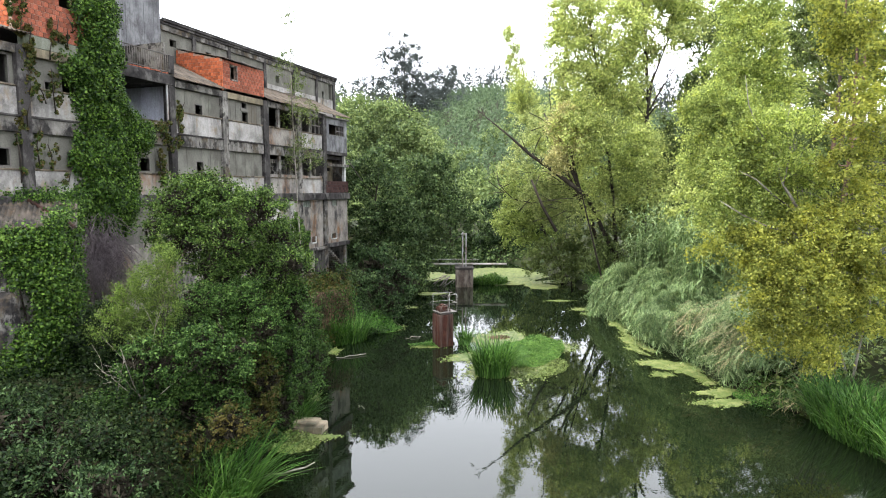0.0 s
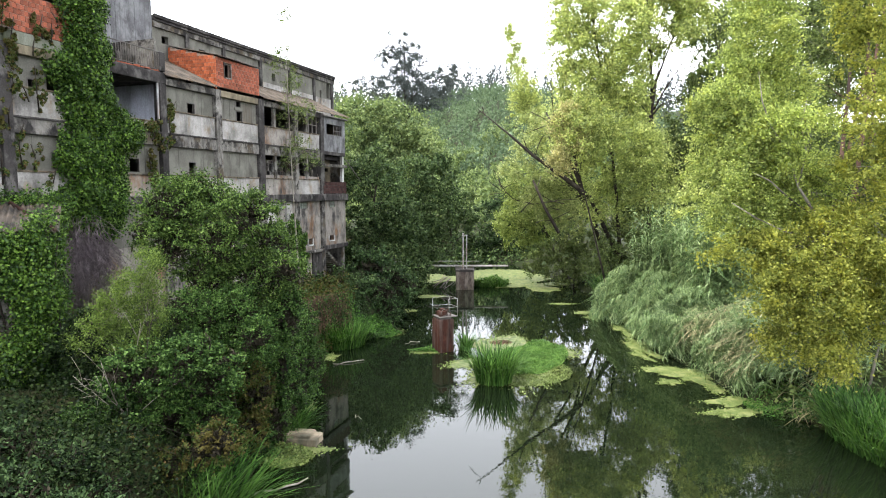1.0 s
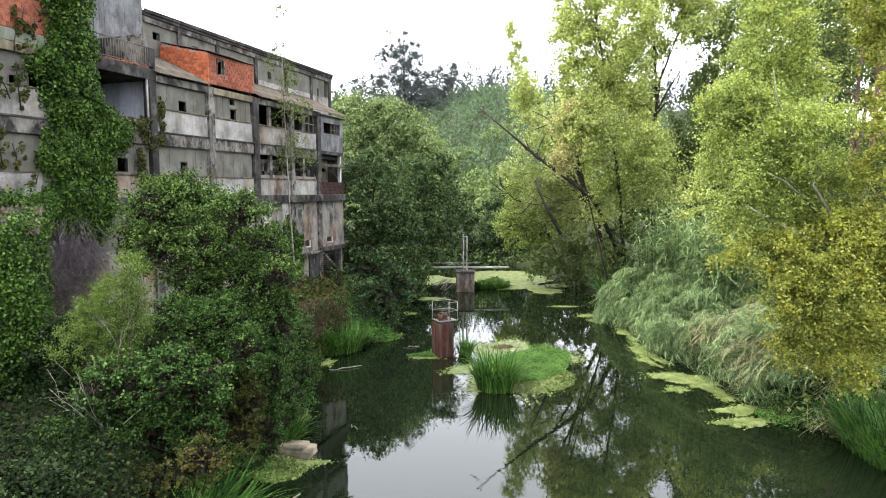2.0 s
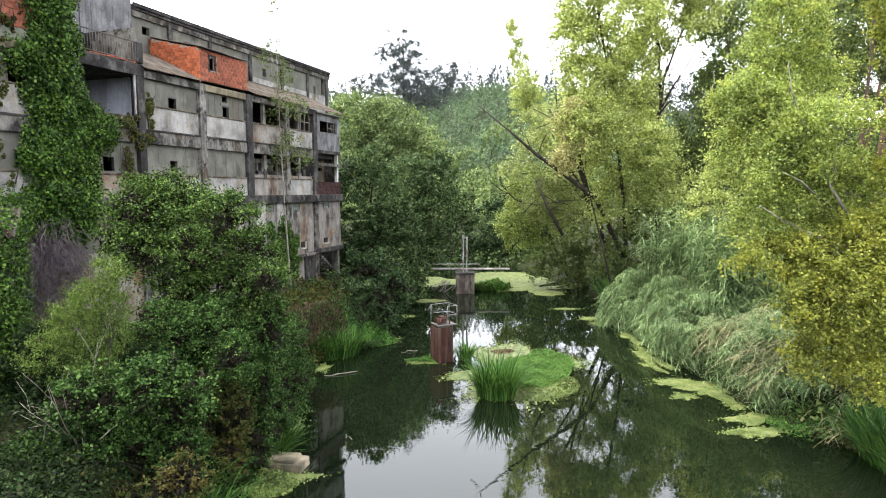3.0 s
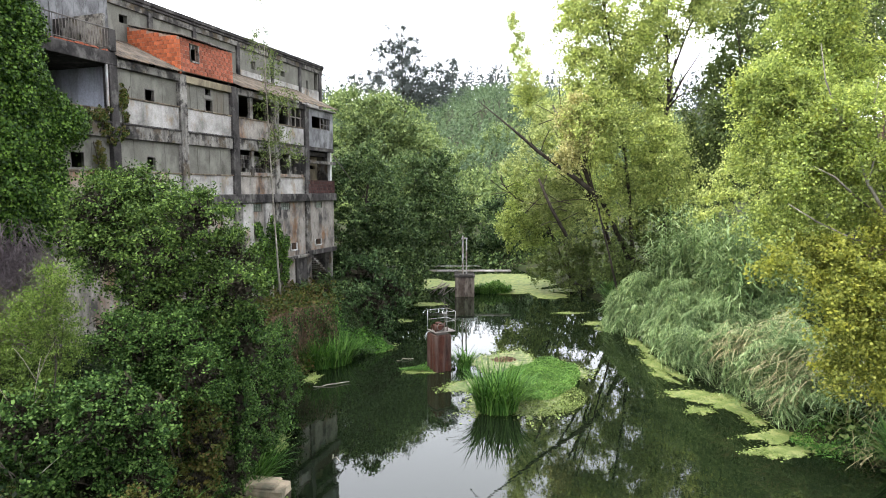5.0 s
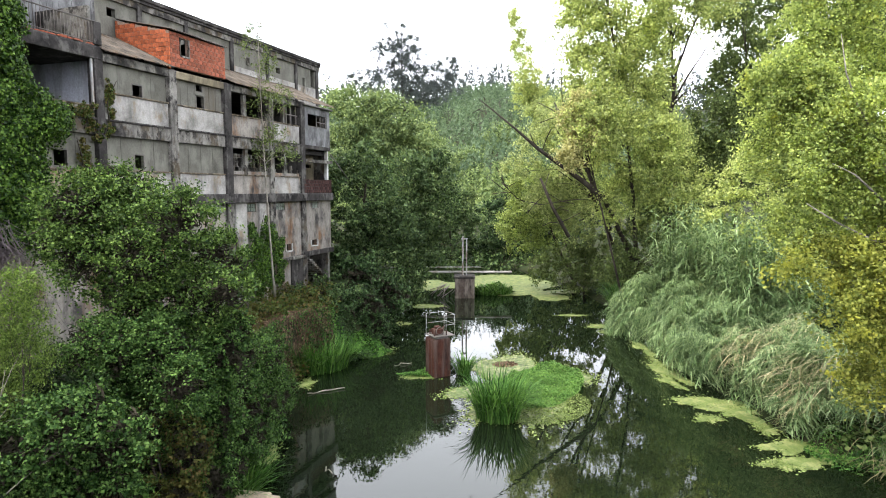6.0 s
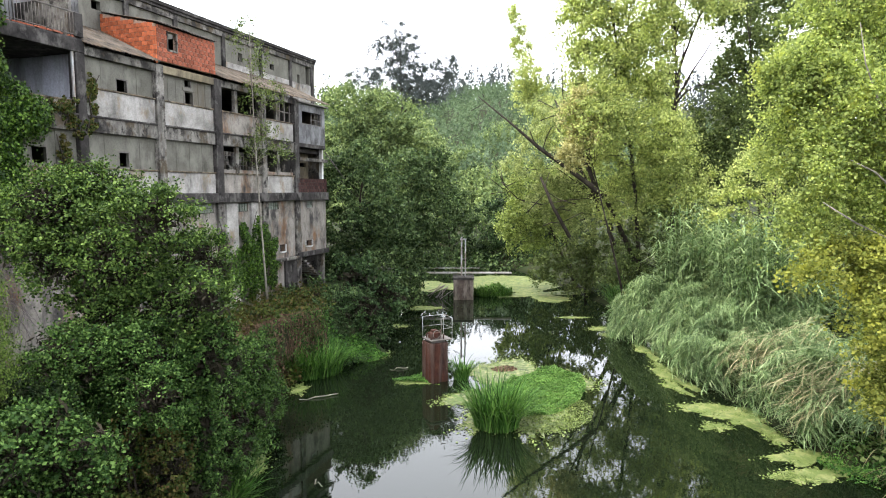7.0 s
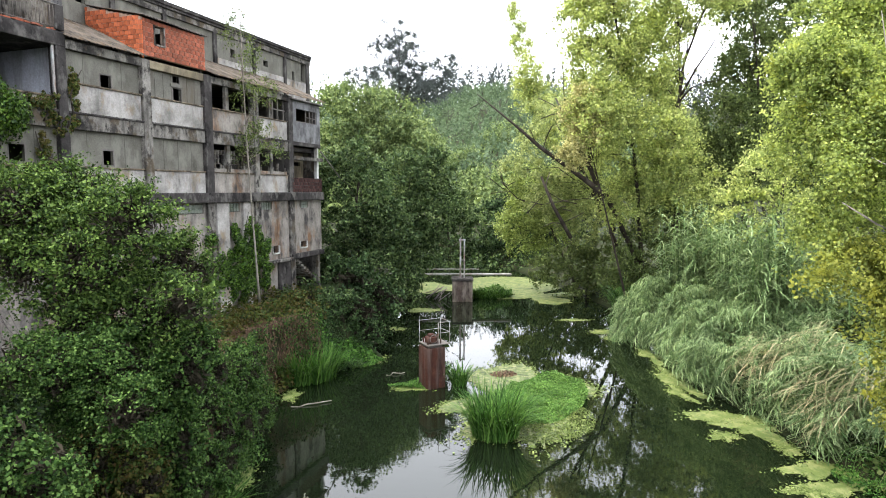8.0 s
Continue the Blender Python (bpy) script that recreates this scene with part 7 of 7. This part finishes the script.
def footbridge():
    root = tagged(new("footbridge"), "narrow weathered walkway with thin pale rails across the sluice", "footbridge")
    root.location = (0, 60.2, 0)
    part("beam", boxes((-6.5, 6.4, -0.3, 0.3, 2.0, 2.12), bevel=0.01), M["render_white"], root)
    for y in (-0.33, 0.33):
        part("rail", rod([(-6.5, y, 2.5), (3.6, y, 2.5)], 0.02), M["steel"], root)
    for x in np.linspace(-6.2, 1.0, 6):
        part("post", rod([(x, -0.33, 2.0), (x, -0.33, 2.5)], 0.018), M["dark_steel"], root)
    return root


footbridge()


def stone_block():
    root = tagged(new("stone_block"), "pale cracked limestone block lying at the water's edge", "stone")
    root.matrix_world = pose(-5.3, 23.1, 0, 0, 0, -8)
    r = random.Random(4)
    for name, d in (("block", (-0.68, 0.66, -0.4, 0.4, -0.3, 0.3)), ("upper_course", (-0.6, 0.4, -0.34, 0.36, 0.302, 0.40))):
        bm = boxes(d, bevel=0.04)
        bmesh.ops.subdivide_edges(bm, edges=list(bm.edges), cuts=3, use_grid_fill=True)
        for v in bm.verts:
            v.co += Vector((r.uniform(-1, 1), r.uniform(-1, 1), r.uniform(-0.4, 0.4))) * 0.022
        part(name, bm, M["pale_stone"], root)
    return root


stone_block()


def driftwood(x, y, n, spread, length, label, seed):
    r = np.random.default_rng(seed)
    root = tagged(new("driftwood"), label, "driftwood")
    root.location = (x, y, 0)
    for _ in range(n):
        a = np.array([r.uniform(-spread, spread), r.uniform(-0.3, 0.3), r.uniform(0.5, 1.4)])
        d = np.array([r.uniform(-1, -0.2), r.uniform(-0.4, 0.4), r.uniform(-0.9, -0.4)])
        L = length * r.uniform(0.5, 1)
        part("stick", rod([a, a + d * L * 0.5 + r.normal(size=3) * 0.05, a + d * L], 0.03, 5), M["dead_stem"], root)
    return root


driftwood(0.9, 58.9, 16, 0.8, 1.8, "grey driftwood sticks heaped against the pier", 90)


def floating_log(x, y, ang, L, r, seed):
    rr = np.random.default_rng(seed)
    bm = bmesh.new()
    ks = np.linspace(-0.5, 0.5, 6)
    tube(bm, [(k * L, 0.06 * rr.normal(), 0.02 + 0.03 * rr.normal()) for k in ks], [0.6 * r * (1 - abs(k)) + 0.008 for k in ks], 6)
    me = bpy.data.meshes.new("floating_branch")
    bm.to_mesh(me)
    bm.free()
    me.materials.append(M["bark_pale"])
    ob = tagged(new("floating_branch", me), "pale dead branch floating on the water", "branch")
    ob.matrix_world = pose(x, y, 0.03, 0, 0, ang)


for a in ((-5.2, 33.6, 28, 1.8, 0.05, 1), (-1.9, 38.0, 20, 1.0, 0.05, 2), (-3.6, 25.6, -55, 0.7, 0.03, 3), (-5.2, 19.5, 35, 1.9, 0.05, 4), (-3.6, 44.5, 5, 1.3, 0.08, 5)):
    floating_log(*a)


def dead_limb(points, radii, label, seed, twigs=8):
    r = np.random.default_rng(seed)
    root = tagged(new("dead_limb"), label, "dead tree")
    bm = bmesh.new()
    pts = [np.array(q, float) for q in points]
    tube(bm, pts, radii, 8)
    part("trunk", bm, M["bark"], root)
    for _ in range(twigs):
        i = r.integers(0, len(pts) - 1)
        a = pts[i] + (pts[i + 1] - pts[i]) * r.uniform()
        d = r.normal(size=3) * np.array([1, 0.5, 0.7]) + np.array([0, 0, 0.5])
        L = r.uniform(0.8, 2.2)
        part("twig", rod([a, a + d * 0.5 * L + r.normal(size=3) * 0.1, a + d * L], 0.035, 5), M["bark"], root)
    return root


dead_limb([(14.71, 52.0, 4.17), (12.4, 52.0, 8.8), (10.68, 52.0, 10.15), (7.5, 52.0, 12.39), (5.56, 52.0, 14.05), (2.9, 52.0, 16.17)], [0.26, 0.22, 0.19, 0.14, 0.08, 0.03], "dark dead trunk leaning out over the river", 1)
dead_limb([(13.2, 53.0, 6.32), (11.62, 53.0, 10.26), (9.82, 53.0, 14.14), (8.66, 53.0, 16.07)], [0.19, 0.16, 0.12, 0.05], "broken dark willow limb among yellow leaves", 2)
dead_limb([(12.4, 54.0, 7.77), (11.17, 54.0, 13.25), (10.73, 54.0, 17.89)], [0.13, 0.1, 0.04], "bare grey snag rising from the willow", 3)
dead_limb([(9.6, 51.0, 5.95), (8.37, 51.0, 8.1), (7.39, 51.0, 10.32)], [0.14, 0.12, 0.08], "short dark dead limb above the bank", 4)
dead_limb([(9.3, 60.0, 7.57), (6.76, 60.0, 8.69), (5.35, 60.0, 10.08)], [0.06, 0.05, 0.02], "pale bare branch hanging over the pond", 5)


def bare_shrub(x, y, z0, label, seed, stems=7, tall=2.6):
    """Leafless pale stems that fork twice."""
    r = np.random.default_rng(seed)
    root = tagged(new("bare_shrub"), label, "shrub")
    root.location = (x, y, z0)
    for _ in range(stems):
        d = unit(np.array([r.normal() * 0.45, r.normal() * 0.3 - 0.15, 1.0]))
        bm = bmesh.new()
        a = np.array([r.normal() * 0.12, r.normal() * 0.12, -0.2])
        L = tall * r.uniform(0.6, 1.0)
        line = [a + d * L * k + np.array([0.18 * math.sin(3 * k + seed), 0, 0]) * k + r.normal(size=3) * 0.03 for k in np.linspace(0, 1, 6)]
        tube(bm, line, [0.017, 0.015, 0.013, 0.011, 0.008, 0.004], 5)
        for k in (2, 3, 3, 4, 4):
            e = unit(d + r.normal(size=3) * 0.75)
            m = L * r.uniform(0.25, 0.5)
            tube(bm, [line[k], line[k] + e * m * 0.5 + r.normal(size=3) * 0.03, line[k] + e * m + np.array([0, 0, -0.05])], [0.008, 0.006, 0.003], 4)
        part("stem", bm, M["bark_pale"], root)
    return root


bare_shrub(-8.90, 17.60, 3.24, "pale leafless shrub stems between the bank bushes", 5, 5, 2.9)
